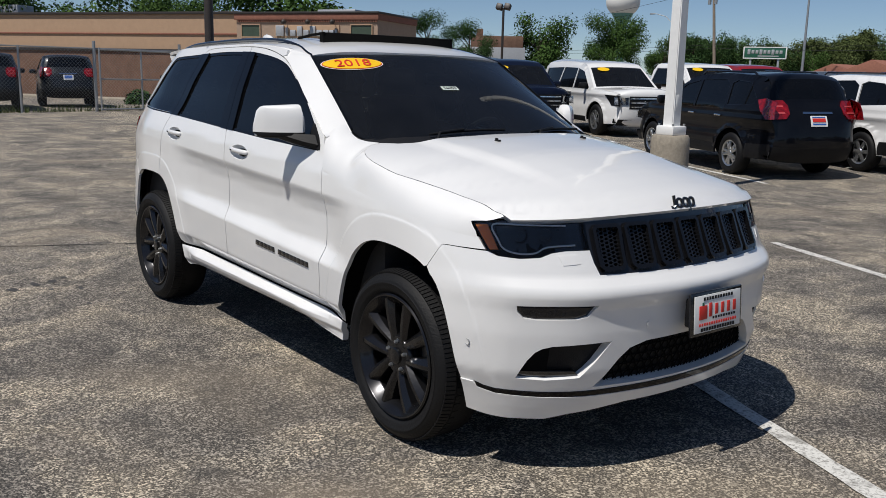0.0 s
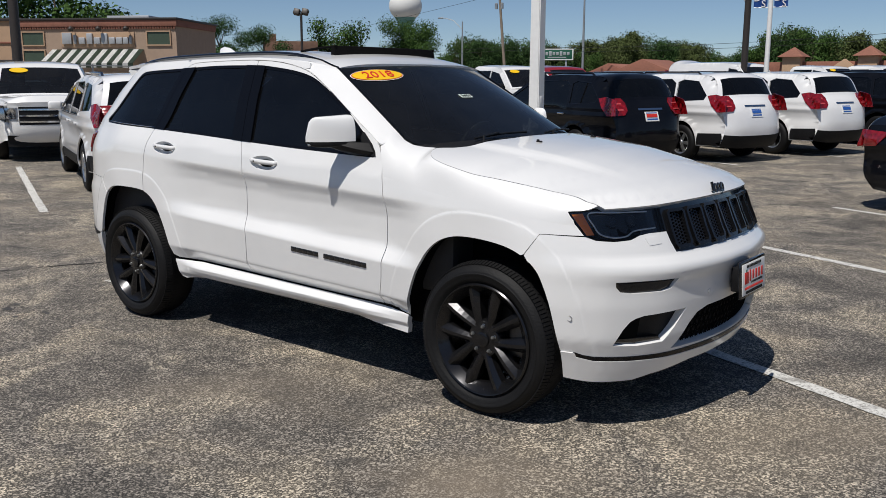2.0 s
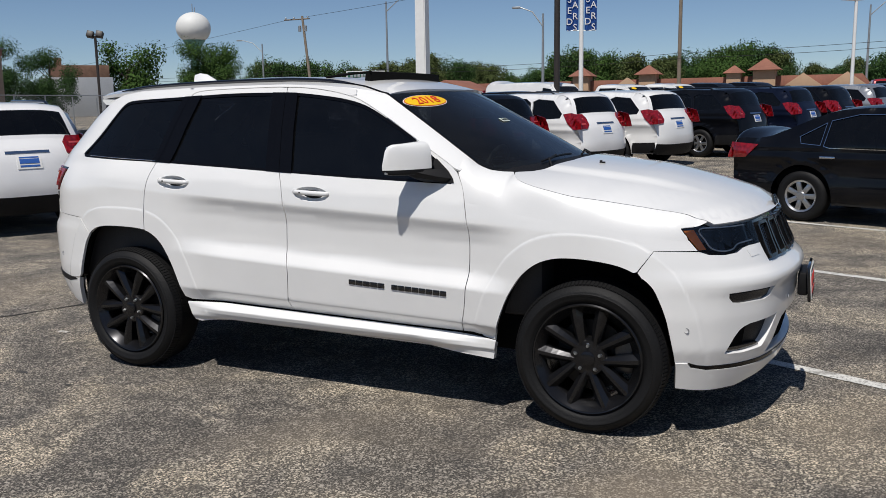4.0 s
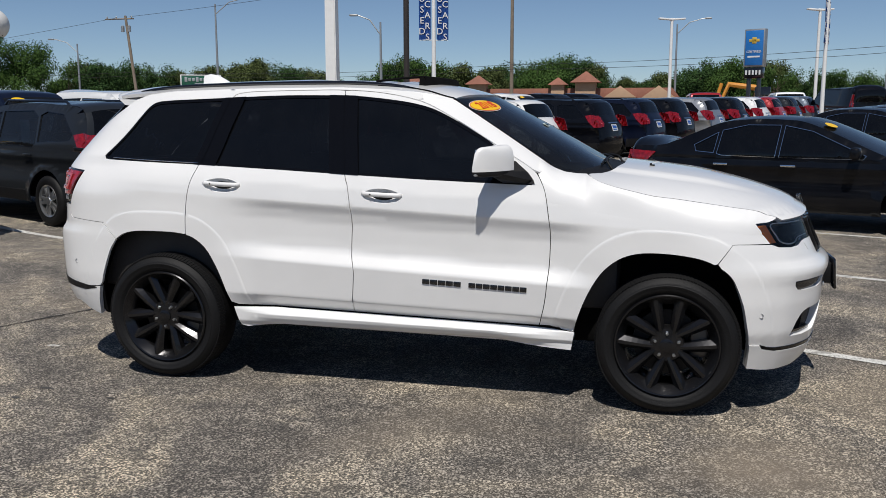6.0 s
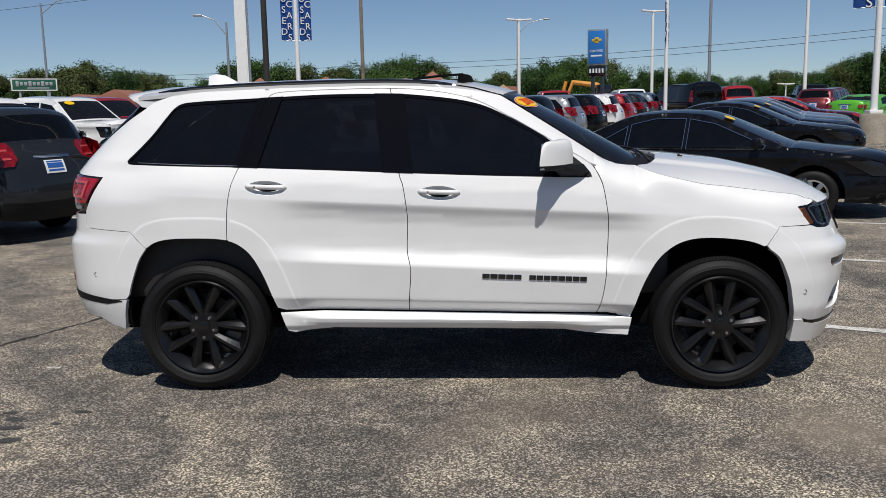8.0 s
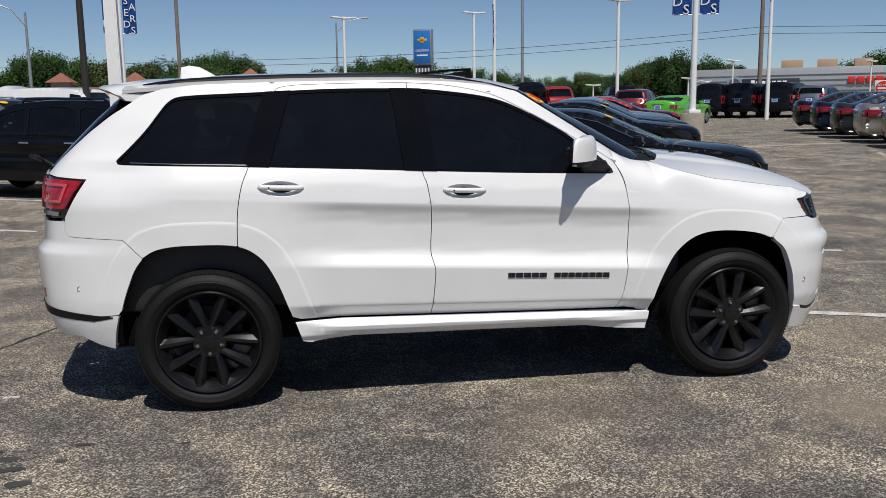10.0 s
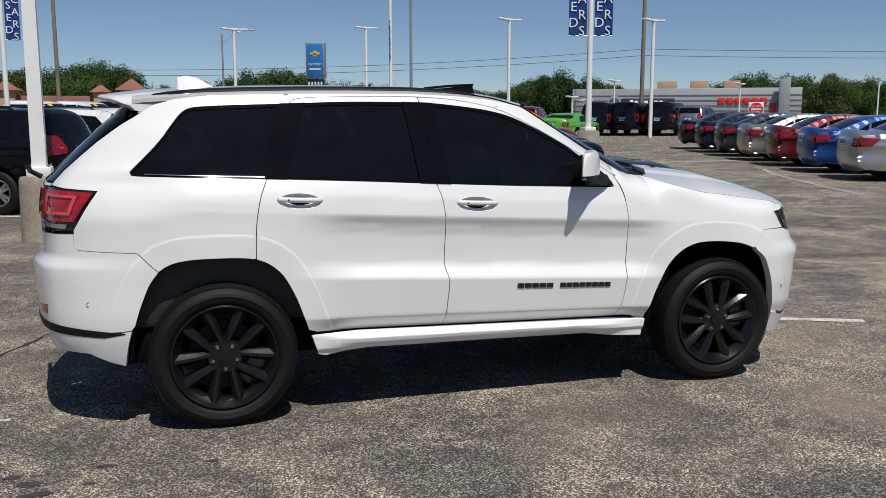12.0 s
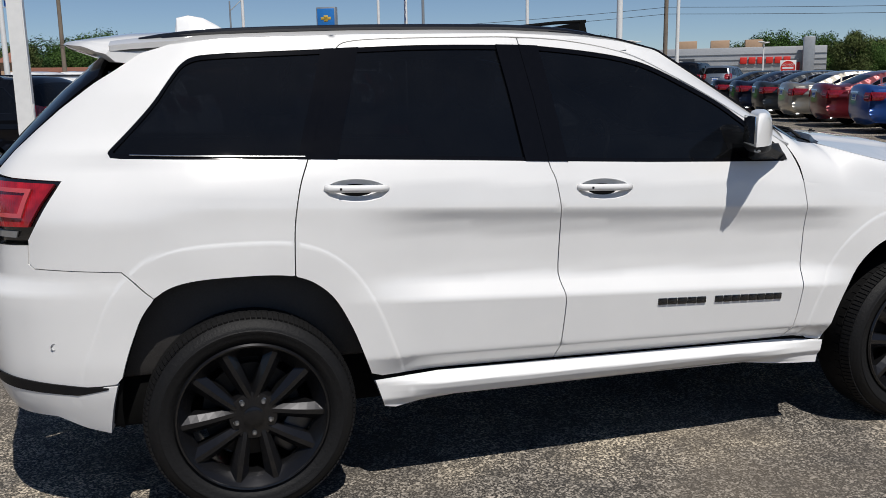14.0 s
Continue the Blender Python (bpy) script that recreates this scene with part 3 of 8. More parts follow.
def body(u, z):
    """The skin of the body's right side and ends."""
    u, z = np.atleast_1d(np.asarray(u, float)), np.atleast_1d(np.asarray(z, float))
    x, y = plan_at(u)
    xs = np.clip(x, -2.0, 1.7)
    marks = np.array([0.345 + 0 * xs, 0.446 - 0.0225 * xs, 0.517 - 0.028 * xs, 0.712 - 0.047 * xs, 1.049 - 0.0505 * xs, 1.227 - 0.0426 * xs, 1.715 - 0.0 * xs, 1.95 + 0 * xs])
    q = np.zeros_like(z)
    for k in range(7):
        lo, hi = marks[k], marks[k + 1]
        q = np.where(z >= lo, k + np.clip((z - lo) / (hi - lo), 0, 1), q)
    a = smooth01((x + 1.15) / 0.45) * smooth01((1.16 - x) / 0.34)
    s = soft_interp(q, *Q_A, 0.016) * a + soft_interp(q, *Q_B, 0.05) * (1 - a)
    f = smooth01((x - 1.35) / 0.40)
    s = s * (1 - f) + soft_interp(z, *SEC_F, 0.02) * f
    r = smooth01((-x - 1.55) / 0.35) * smooth01((1.34 - z) / 0.10)
    s = s * (1 - r) + soft_interp(z, *SEC_R, 0.02) * r
    cf = np.clip((x - 1.45) / 0.89, 0, 1) ** 1.15
    cr = np.clip((-x - 1.45) / 0.985, 0, 1) ** 1.15
    X = x + soft_interp(z, *DX_F, 0.008) * cf + soft_interp(z, *DX_R, 0.012) * cr
    Y = y / 0.945 * (s - 0.040 * smooth01((-x - 0.2) / 1.5) * smooth01((z - 1.16) / 0.24))
    near = (np.abs(np.abs(X) - 1.43) < 0.75) & (z < 1.1)
    if near.any():
        g = np.minimum(off_arch(ARCH_FS, X[near], z[near]), off_arch(ARCH_RS, X[near], z[near]))
        bulge = 0.0028 * smooth01((0.122 - g) / 0.012) + 0.002 * smooth01((0.20 - g) / 0.10)
        Y[near] += bulge * np.clip(Y[near] / 0.5, 0, 1)
    return np.c_[X, -Y, z]


def face(v, z):
    """The skin of the front, by the way v across it from its middle; right is negative."""
    v = np.atleast_1d(np.asarray(v, float))
    p = body(U_FRONT - np.abs(v), z)
    p[:, 1] *= -np.sign(v) * np.where(v == 0, 0, 1)
    return p


HOOD_C = ([0.9, 1.10, 1.35, 1.65, 1.92, 2.08, 2.16, 2.20, 2.235], [1.325, 1.303, 1.281, 1.246, 1.192, 1.142, 1.108, 1.080, 1.030])
HOOD_D = ([0.9, 1.05, 1.5, 1.9, 2.1, 2.2], [0.055, 0.060, 0.085, 0.070, 0.035, 0.0])


def hood_z(x, y):
    a = np.abs(y)
    back = 2.342 - np.interp(a, PLAN_F[::-1, 1], PLAN_F[::-1, 0])
    xi = x + back * smooth01((x - 1.0) / 0.85) * 0.98
    z = soft_interp(xi, *HOOD_C, 0.06) - soft_interp(xi, *HOOD_D, 0.08) * (a / 0.81) ** 2.4
    ridge = 0.014 * smooth01((0.60 - a - 0.10 * (x - 1.1)) / 0.10) * smooth01((2.05 - x) / 0.5)
    return z + ridge - 0.014


def hood(x, y):
    return np.c_[x, y, hood_z(x, y)]


SEAM = spline([(0.70, 0.750), (0.79, 0.757), (0.88, 0.764), (0.96, 0.752), (1.012, 0.716), (1.030, 0.765), (1.060, 0.818), (1.11, 0.858), (1.19, 0.876), (1.28, 0.874), (1.40, 0.862), (1.48, 0.852), (1.62, 0.826), (1.78, 0.812), (1.90, 0.803), (1.985, 0.785)], 8)


def seam_y(x):
    return np.interp(x, SEAM[:, 0], SEAM[:, 1])


def shoulder_z(x):
    return np.interp(x, [0.70, 0.9, 1.1, 1.4, 1.7, 1.90, 2.0], [1.13, 1.10, 1.06, 1.02, 0.985, 0.965, 0.96])


def fender_top(x, t):
    """From the side's shoulder (t 0) round to the edge of the bonnet (t 1)."""
    x, t = np.atleast_1d(np.asarray(x, float)), np.atleast_1d(np.asarray(t, float))
    ux = np.where(x > 1.30, 1.30 + np.interp(x + 0.0, PLAN_F[:, 0], ARC_F), x)
    zs = shoulder_z(x)
    p0 = body(ux, zs)
    p1 = body(ux, zs - 0.02)
    slope = (p0[:, 1] - p1[:, 1]) / 0.02
    y3 = -seam_y(x)
    z3 = hood_z(np.maximum(x, 1.012), y3) - 0.002
    z3 = np.where(x < 1.012, np.interp(x, [0.70, 0.79, 0.84, 0.90, 0.96, 1.012], [1.372, 1.314, 1.286, 1.264, 1.256, 1.252]), z3)
    h = z3 - zs
    b0 = np.c_[p0[:, 0], p0[:, 1], zs]
    b3 = np.c_[x, y3, z3]
    b1 = b0 + np.c_[0 * x, slope * h * 0.55, h * 0.55]
    out = np.clip((-p0[:, 1] + y3) * 0.60, 0.004, 0.12)
    on_hood = hood_z(np.maximum(x, 1.012), y3 - out) - hood_z(np.maximum(x, 1.012), y3)
    b2 = b3 + np.c_[0 * x, -out, on_hood - 0.012]
    k = smooth01((0.88 - x) / 0.09)[:, None]
    b1 = b1 * (1 - k) + np.c_[p0[:, 0], np.full_like(x, -0.889), np.full_like(x, 1.245)] * k
    b2 = b2 * (1 - k) + np.c_[x, np.full_like(x, -0.840), np.minimum(z3 - 0.008, 1.305)] * k
    t = t[:, None]
    return b0 * (1 - t) ** 3 + 3 * b1 * t * (1 - t) ** 2 + 3 * b2 * t * t * (1 - t) + b3 * t ** 3


WS_E = np.array([(0.896, 0.765, 1.246), (0.262, 0.660, 1.652)])
WS_C = np.array([(1.110, 0.0, 1.272), (0.372, 0.0, 1.677)])


def windshield(s, t):
    """s: -1 right edge to 1 left edge; t: 0 foot to 1 head."""
    s, t = np.atleast_1d(np.asarray(s, float)), np.atleast_1d(np.asarray(t, float))
    e = WS_E[0] + (WS_E[1] - WS_E[0]) * t[:, None]
    c = WS_C[0] + (WS_C[1] - WS_C[0]) * t[:, None]
    k = (np.abs(s) ** (3.6 - 1.5 * t))[:, None]
    p = c + (e - c) * k
    p[:, 1] = s * e[:, 1]
    p[:, 2] += 0.006 * np.sin(np.pi * t) * (1 - 0.6 * k[:, 0])
    return p


DTOP = spline([(-1.085, 1.640), (-1.060, 1.680), (-1.00, 1.696), (-0.87, 1.703), (-0.60, 1.707), (-0.367, 1.706), (-0.135, 1.688), (0.095, 1.638), (0.29, 1.543), (0.449, 1.452), (0.606, 1.358), (0.700, 1.302), (0.757, 1.262)], 6)
DLO = spline([(-1.947, 1.322), (-1.940, 1.340), (-1.870, 1.430), (-1.822, 1.494), (-1.765, 1.582), (-1.722, 1.622), (-1.655, 1.643), (-1.520, 1.652), (-1.071, 1.668), (-0.734, 1.679), (-0.366, 1.676), (-0.201, 1.665), (-0.003, 1.640), (0.128, 1.611), (0.225, 1.573), (0.354, 1.506), (0.481, 1.433), (0.637, 1.317), (0.714, 1.254), (0.742, 1.214)], 4)
BELT = [(0.735, 1.198), (0.463, 1.206), (0.131, 1.218), (-0.319, 1.239), (-0.711, 1.259), (-1.243, 1.282), (-1.890, 1.302), (-1.930, 1.306)]

ROOF_C = ([-2.20, -2.05, -1.8, -1.3, -0.7, -0.2, 0.1, 0.22, 0.30, 0.375], [1.690, 1.716, 1.748, 1.778, 1.788, 1.778, 1.749, 1.726, 1.704, 1.678])
ROOF_E = ([-2.20, -2.0, -1.8, -1.5, -1.0, -0.4, -0.1, 0.10, 0.262], [1.640, 1.668, 1.690, 1.708, 1.722, 1.725, 1.710, 1.686, 1.652])


def roof_edge(x):
    z = np.interp(x, *ROOF_E)
    p = body(np.clip(x, -1.9, 1.3), z)
    y = -p[:, 1]
    y = np.where(x > -0.1, y + (0.660 - y) * smooth01((x + 0.1) / 0.36), y)
    y = np.where(x < -1.5, np.interp(x, [-2.2, -1.9, -1.5], [0.570, 0.622, y[np.argmin(np.abs(x + 1.5))] if len(y) else 0.68]), y)
    return y, z


def roof(x, t):
    x, t = np.atleast_1d(np.asarray(x, float)), np.atleast_1d(np.asarray(t, float))
    y, ze = roof_edge(x)
    xx = np.where(x > 0.0, x + (np.clip(x, 0, 0.262) / 0.262) * 0.122 * (1 - np.abs(t) ** 2.2), x)
    zc = soft_interp(xx, *ROOF_C, 0.06)
    return np.c_[xx, t * y, ze + (zc - ze) * (1 - np.abs(t) ** 2.6)]


# ---- the white SUV: panels ----
subject = tagged(empty("suv"), "white mid-size SUV with black wheels, black grille and tinted windows", "car")
MW = M["white"]
AV = np.arange(U_REAR, U_FRONT, 0.028)
BV = np.arange(0.22, 1.75, 0.028)


def way(x):
    """The way along the body's outline at which it has reached x."""
    if x > 1.30:
        return 1.30 + float(np.interp(x, PLAN_F[:, 0], ARC_F))
    if x < -1.30:
        return -1.30 - float(np.interp(-x, -PLAN_R[:, 0], ARC_R))
    return float(x)


def crease_rows(x0, x1, step=0.03):
    rows = []
    for c0, c1, offs in ((0.712, -0.047, (-0.02, -0.008, 0.0, 0.008, 0.018, 0.034, 0.055)), (1.049, -0.0505, (-0.035, -0.02, -0.008, 0.0, 0.008, 0.02, 0.035)), (0.517, -0.028, (-0.02, -0.008, 0.0, 0.008, 0.02)), (0.446, -0.0225, (-0.015, -0.006, 0.006, 0.015))):
        for o in offs:
            for x in np.arange(x0, x1, step):
                rows.append((x, c0 + c1 * x + o))
    for arch in (ARCH_FS, ARCH_RS):
        arch = np.array(dense(arch, 0.018, False))
        nrm = np.c_[-np.gradient(arch[:, 1]), np.gradient(arch[:, 0])]
        nrm /= np.linalg.norm(nrm, axis=1)[:, None]
        for o in (0.02, 0.05, 0.072, 0.082, 0.090, 0.097, 0.104, 0.111, 0.118, 0.126, 0.140, 0.16):
            rows += [(way(x), z) for x, z in arch + nrm * o]
    return np.array(rows)


ROWS_ALL = crease_rows(-1.6, 1.6)


def both(name, me, material, label="", parent=None):
    """A panel and its twin on the other side."""
    part(name, me, material, parent or subject, label)
    return part(name, mirrored(me), material, parent or subject, label)


def pane(name, outline, material, holes=(), lift=0.0, thick=0.016, step=0.03, av=AV, bv=BV, extra=ROWS_ALL, fn=body):
    return both(name, sheet(fn, outline, av, bv, holes, thick, step, lift=lift, extra=extra), material)


def shrink(poly, d):
    """An outline moved inwards by d."""
    p = np.array(poly, float)
    area = 0.5 * np.sum(p[:, 0] * np.roll(p[:, 1], -1) - np.roll(p[:, 0], -1) * p[:, 1])
    e0, e1 = p - np.roll(p, 1, axis=0), np.roll(p, -1, axis=0) - p
    n0, n1 = np.c_[-e0[:, 1], e0[:, 0]], np.c_[-e1[:, 1], e1[:, 0]]
    n0 /= np.maximum(np.linalg.norm(n0, axis=1), 1e-9)[:, None]
    n1 /= np.maximum(np.linalg.norm(n1, axis=1), 1e-9)[:, None]
    n = n0 + n1
    n /= np.maximum(np.sum(n * n0, axis=1), 0.35)[:, None]
    return p + n * d * (1 if area > 0 else -1)


L_ = lambda a: [tuple(q) for q in a]
F_SEAM = L_(spline([(0.762, 1.258), (0.805, 1.169), (0.828, 1.046), (0.839, 0.952), (0.838, 0.826), (0.830, 0.700), (0.816, 0.572), (0.795, 0.476), (0.781, 0.430)], 4))
M_SEAM = L_(spline([(-0.367, 1.704), (-0.340, 1.48), (-0.313, 1.245), (-0.291, 1.173), (-0.274, 1.063), (-0.269, 0.968), (-0.275, 0.808), (-0.258, 0.727), (-0.256, 0.678), (-0.267, 0.548), (-0.276, 0.453)], 4))
R_SEAM = L_(spline([(-1.085, 1.640), (-1.150, 1.46), (-1.215, 1.284), (-1.252, 1.190), (-1.275, 1.079), (-1.283, 0.982), (-1.286, 0.880)], 4))


def split_dlo(x0, x1):
    """The window band's outline between two slanted cuts, given as x at the belt and at the head."""
    band = L_(DLO) + L_(np.array(BELT))
    out = []
    lim = lambda c, z: c[0] + (c[1] - c[0]) * (z - 1.25) / 0.42
    for x, z in dense(band, 0.012):
        if x < lim(x0, z):
            x = lim(x0, z)
        if x > lim(x1, z):
            x = lim(x1, z)
        if not out or math.hypot(out[-1][0] - x, out[-1][1] - z) > 0.004:
            out.append((x, z))
    return out


G = 0.0022
W_FRONT = split_dlo((-0.300, -0.352), (9, 9))
W_REAR = split_dlo((-1.200, -1.062), (-0.326, -0.378))
W_QUART = split_dlo((-9, -9), (-1.232, -1.094))
top_f = [q for q in L_(DTOP) if q[0] > -0.36]
top_r = [q for q in L_(DTOP) if q[0] < -0.375]
bot = lambda x: 0.447 - 0.0225 * x
front_door = L_(shrink(M_SEAM[::-1] + top_f + F_SEAM[1:] + [(x, bot(x)) for x in np.linspace(0.74, -0.24, 20)], G))
arch_r_front = [(way(x), z) for x, z in ARCH_RS if x > -1.285]
rear_door = L_(shrink(R_SEAM[::-1] + top_r + M_SEAM + [(x, bot(x)) for x in np.linspace(-0.30, -0.98, 16)] + [q for q in arch_r_front[::-1] if q[1] > 0.475], G))


def oval(cx, cz, rx, rz, n=24, tilt=0.0, flat=1.0):
    return [(cx + rx * math.cos(t) - tilt * 0, cz + rz * math.copysign(abs(math.sin(t)) ** flat, math.sin(t)) + tilt * rx * math.cos(t)) for t in np.linspace(0, 2 * math.pi, n, endpoint=False)]


BOWL_R, BOWL_F = (-1.055, 1.167), (-0.090, 1.126)
pane("front_door", front_door, MW, [W_FRONT, oval(*BOWL_F, 0.112, 0.040, tilt=-0.04)], thick=0.02)
pane("rear_door", rear_door, MW, [W_REAR, oval(*BOWL_R, 0.112, 0.040, tilt=-0.04)], thick=0.02)
for c in (BOWL_F, BOWL_R):
    def bowl(u, z, c=c):
        r = ((u - c[0]) / 0.112) ** 2 + ((z - c[1] + 0.04 * (u - c[0])) / 0.040) ** 2
        p = body(u, z)
        p[:, 1] += 0.030 * np.clip(1 - r, 0, 1) ** 0.6
        return p
    both("handle_bowl", sheet(bowl, oval(*c, 0.1125, 0.0405, tilt=-0.04), np.arange(c[0] - 0.12, c[0] + 0.12, 0.014), np.arange(c[1] - 0.05, c[1] + 0.05, 0.008), thick=0, step=0.015), MW)
    y0 = body(np.array([c[0]]), np.array([c[1]]))[0, 1]
    own = tube([(c[0] - 0.112, y0 + 0.006, c[1] + 0.012), (c[0] - 0.095, y0 - 0.004, c[1] + 0.011), (c[0] - 0.05, y0 - 0.010, c[1] + 0.009), (c[0] + 0.03, y0 - 0.011, c[1] + 0.006), (c[0] + 0.088, y0 - 0.005, c[1] + 0.004), (c[0] + 0.113, y0 + 0.006, c[1] + 0.003)], 0.013, 10, None, [0.012, 0.0135, 0.0135, 0.0135, 0.0135, 0.012])
    for v in own.verts:
        v.co.y = y0 + (v.co.y - y0) * 0.9
    me = bpy.data.meshes.new("door_handle")
    own.to_mesh(me)
    own.free()
    me.polygons.foreach_set("use_smooth", [True] * len(me.polygons))
    both("door_handle", me, MW)
    slit = box(0.008, 0.006, 0.008, Matrix.Translation((c[0] - 0.060, y0 - 0.0235, c[1] + 0.010)), 0.002)
    part("key_slit", slit, M["plastic"], subject)

# quarter panel, with the rear pillar and the rail over the doors
roofline = [(x, np.interp(x, *ROOF_E)) for x in np.linspace(0.09, -1.78, 40)]
quarter = [(0.10, 1.655)] + [q for q in L_(DTOP)[::-1] if q[0] < 0.08] + R_SEAM[1:] + [(way(x), z) for x, z in ARCH_RS[::-1] if x < -1.29 and z > 0.83] + [(-1.764, 0.832), (-1.882, 0.926), (-2.20, 0.941), (-2.222, 0.958), (-2.222, 1.040), (-2.135, 1.165), (-2.088, 1.232), (-2.30, 1.242), (-2.43, 1.255), (-2.415, 1.33), (-2.315, 1.47), (-2.215, 1.56), (-2.04, 1.660), (-1.85, 1.688)] + roofline[::-1]
quarter = L_(shrink(quarter, G))
pane("quarter_panel", quarter, MW, [W_QUART], thick=0.02)

# lower sill between the wheels
sill = [(-0.972, 0.345), (-0.93, 0.337), (-0.866, 0.347), (-0.70, 0.366), (-0.3, 0.359), (0.116, 0.352), (0.60, 0.344), (0.72, 0.326), (0.80, 0.318), (0.957, 0.310), (0.975, 0.412), (0.80, 0.426), (0.3, 0.437), (-0.3, 0.4505), (-0.76, 0.460), (-0.90, 0.458), (-1.008, 0.456)]


def sill_fn(u, z):
    p = body(u, z)
    mid = smooth01((u + 0.99) / 0.25) * smooth01((0.97 - u) / 0.42)
    low = 0.352 - 0.030 * smooth01((u - 0.45) / 0.45)
    t = np.clip((z - low) / (0.449 - 0.025 * u - low), 0, 1)
    step = 0.046 * np.interp(t, [0, 0.08, 0.42, 0.62, 0.90, 1.0], [0.05, 0.30, 0.84, 1.0, 0.42, 0.05])
    p[:, 1] -= step * mid
    return p


pane("sill", sill, MW, fn=sill_fn, av=np.arange(-1.05, 1.0, 0.02), bv=np.arange(0.31, 0.47, 0.006), extra=None, thick=0.03, step=0.012)

# front fender: side and top
fs = [q for q in F_SEAM if q[1] < 1.125]
fender_u = lambda x: x if x <= 1.30 else 1.30 + float(np.interp(x, PLAN_F[:, 0], ARC_F))
shoulder = [(fender_u(x), float(shoulder_z(x)) + 0.006) for x in np.linspace(0.815, 1.958, 44)]
fender = shoulder + [(U_FRONT - 1.009, 0.966), (U_FRONT - 0.972, 0.918), (fender_u(1.79) + 0.03, 0.917), (fender_u(1.79), 0.915), (fender_u(1.700), 0.818)] + [(fender_u(x) if x > 1.3 else x, z) for x, z in ARCH_FS[::-1] if x < 1.69 and z > 0.425] + [(0.968, 0.416), (0.80, 0.428)] + fs[::-1]
fender = L_(shrink(fender, G))
pane("front_fender", fender, MW, thick=0.02)
fz, fx = np.array([q[1] for q in F_SEAM])[::-1], np.array([q[0] for q in F_SEAM])[::-1]
DOOR_SIDE = []
for t in np.linspace(0.95, 0.03, 14):
    x = 0.80
    for _ in range(6):
        x = float(np.interp(fender_top(x, t)[0, 2], fz, fx)) + 0.002
    DOOR_SIDE.append((x, t))
ft = [(x, 0.0) for x in np.linspace(DOOR_SIDE[-1][0] + 0.003, 1.962, 60)] + [(1.960, 0.04), (1.948, 0.17), (1.922, 0.31), (1.899, 0.43), (1.928, 0.60), (1.960, 0.80), (1.976, 1.0)] + [(x, 1.0) for x in np.linspace(1.966, 0.785, 54)] + DOOR_SIDE
both("fender_top", sheet(fender_top, ft, np.arange(0.78, 2.0, 0.03), np.r_[np.arange(0.03, 0.98, 0.06)], thick=0, step=0.03), MW)

# bonnet
edge = [(x, -(seam_y(x) - 0.0014)) for x in np.linspace(1.022, 1.972, 70)]
lead = [(float(np.interp(y, PLAN_F[::-1, 1], PLAN_F[::-1, 0])) - 0.128 + 0.02 * (y / 0.8) ** 2, -y) for y in np.linspace(0.775, 0.0, 30)]
half = [(1.200, 0.0), (1.195, -0.30), (1.155, -0.52), (1.085, -0.66), (1.030, -0.715)] + edge + lead
whole = half[:-1] + [(x, -y) for x, y in half[::-1][:-1]] 
part("bonnet", sheet(hood, whole, np.arange(1.0, 2.25, 0.03), np.arange(-0.9, 0.91, 0.03), thick=0.025, step=0.025, centre=(1.6, 0, 0.2)), MW, subject)
for sy in (-1, 1):
    n = box(0.030, 0.018, 0.008, Matrix.Translation((1.350, sy * 0.284, hood_z(1.350, sy * 0.284) + 0.003)), 0.003)
    n = box(0.014, 0.012, 0.012, Matrix.Translation((1.342, sy * 0.284, hood_z(1.350, sy * 0.284) + 0.008)), 0.003, n)
    part("washer_nozzle", n, M["plastic"], subject)

# roof, A pillars, windshield, cowl
rw = [(x, -1.0) for x in np.linspace(-1.86, 0.258, 50)] + [(0.258, t) for t in np.linspace(-0.98, 0.98, 40)] + [(x, 1.0) for x in np.linspace(0.258, -1.86, 50)]
SUNR = [(-0.10, -0.55), (-0.10, 0.55), (-0.72, 0.55), (-0.72, -0.55)]
part("roof", sheet(roof, rw, np.arange(-2.0, 0.26, 0.04), np.linspace(-0.97, 0.97, 41), [SUNR], thick=0.02, step=0.035, centre=(-0.8, 0, 0.5)), MW, subject)
part("sunroof_glass", sheet(roof, [(-0.72, -0.55), (-0.40, -0.55), (-0.40, 0.55), (-0.72, 0.55)], np.arange(-2.0, 0.3, 0.06), np.linspace(-1, 1, 21), thick=0.01, step=0.05, lift=-0.006, centre=(-0.8, 0, 0.5)), M["gloss_black"], subject)


def pillar(t, s):
    """The A pillar: t 0 foot to 1 head, s 0 at the windshield to 1 at the door."""
    t, s = np.atleast_1d(np.asarray(t, float)), np.atleast_1d(np.asarray(s, float))
    a = windshield(-1 + 0 * t, 0.125 + 0.875 * np.minimum(t, 1))
    over = np.clip((t - 1) / 0.35, 0, 1)
    a = np.where((over > 0)[:, None], roof(0.262 - 0.26 * over, -1 + 0 * over) + np.array([0, 0, 0.002]), a)
    x = 0.765 + (0.045 - 0.765) * np.minimum(t, 1) - 0.23 * over
    k = np.argsort(DTOP[:, 0])
    z = np.interp(x, DTOP[k, 0], DTOP[k, 1]) + 0.004
    b = body(x, z)
    p = a + (b - a) * s[:, None]
    bow = np.sin(np.pi * np.clip(s, 0, 1)) * 0.004
    p[:, 1] -= bow * 0.8
    p[:, 2] += bow * 0.6
    p[:, 0] += bow * 0.3
    return p


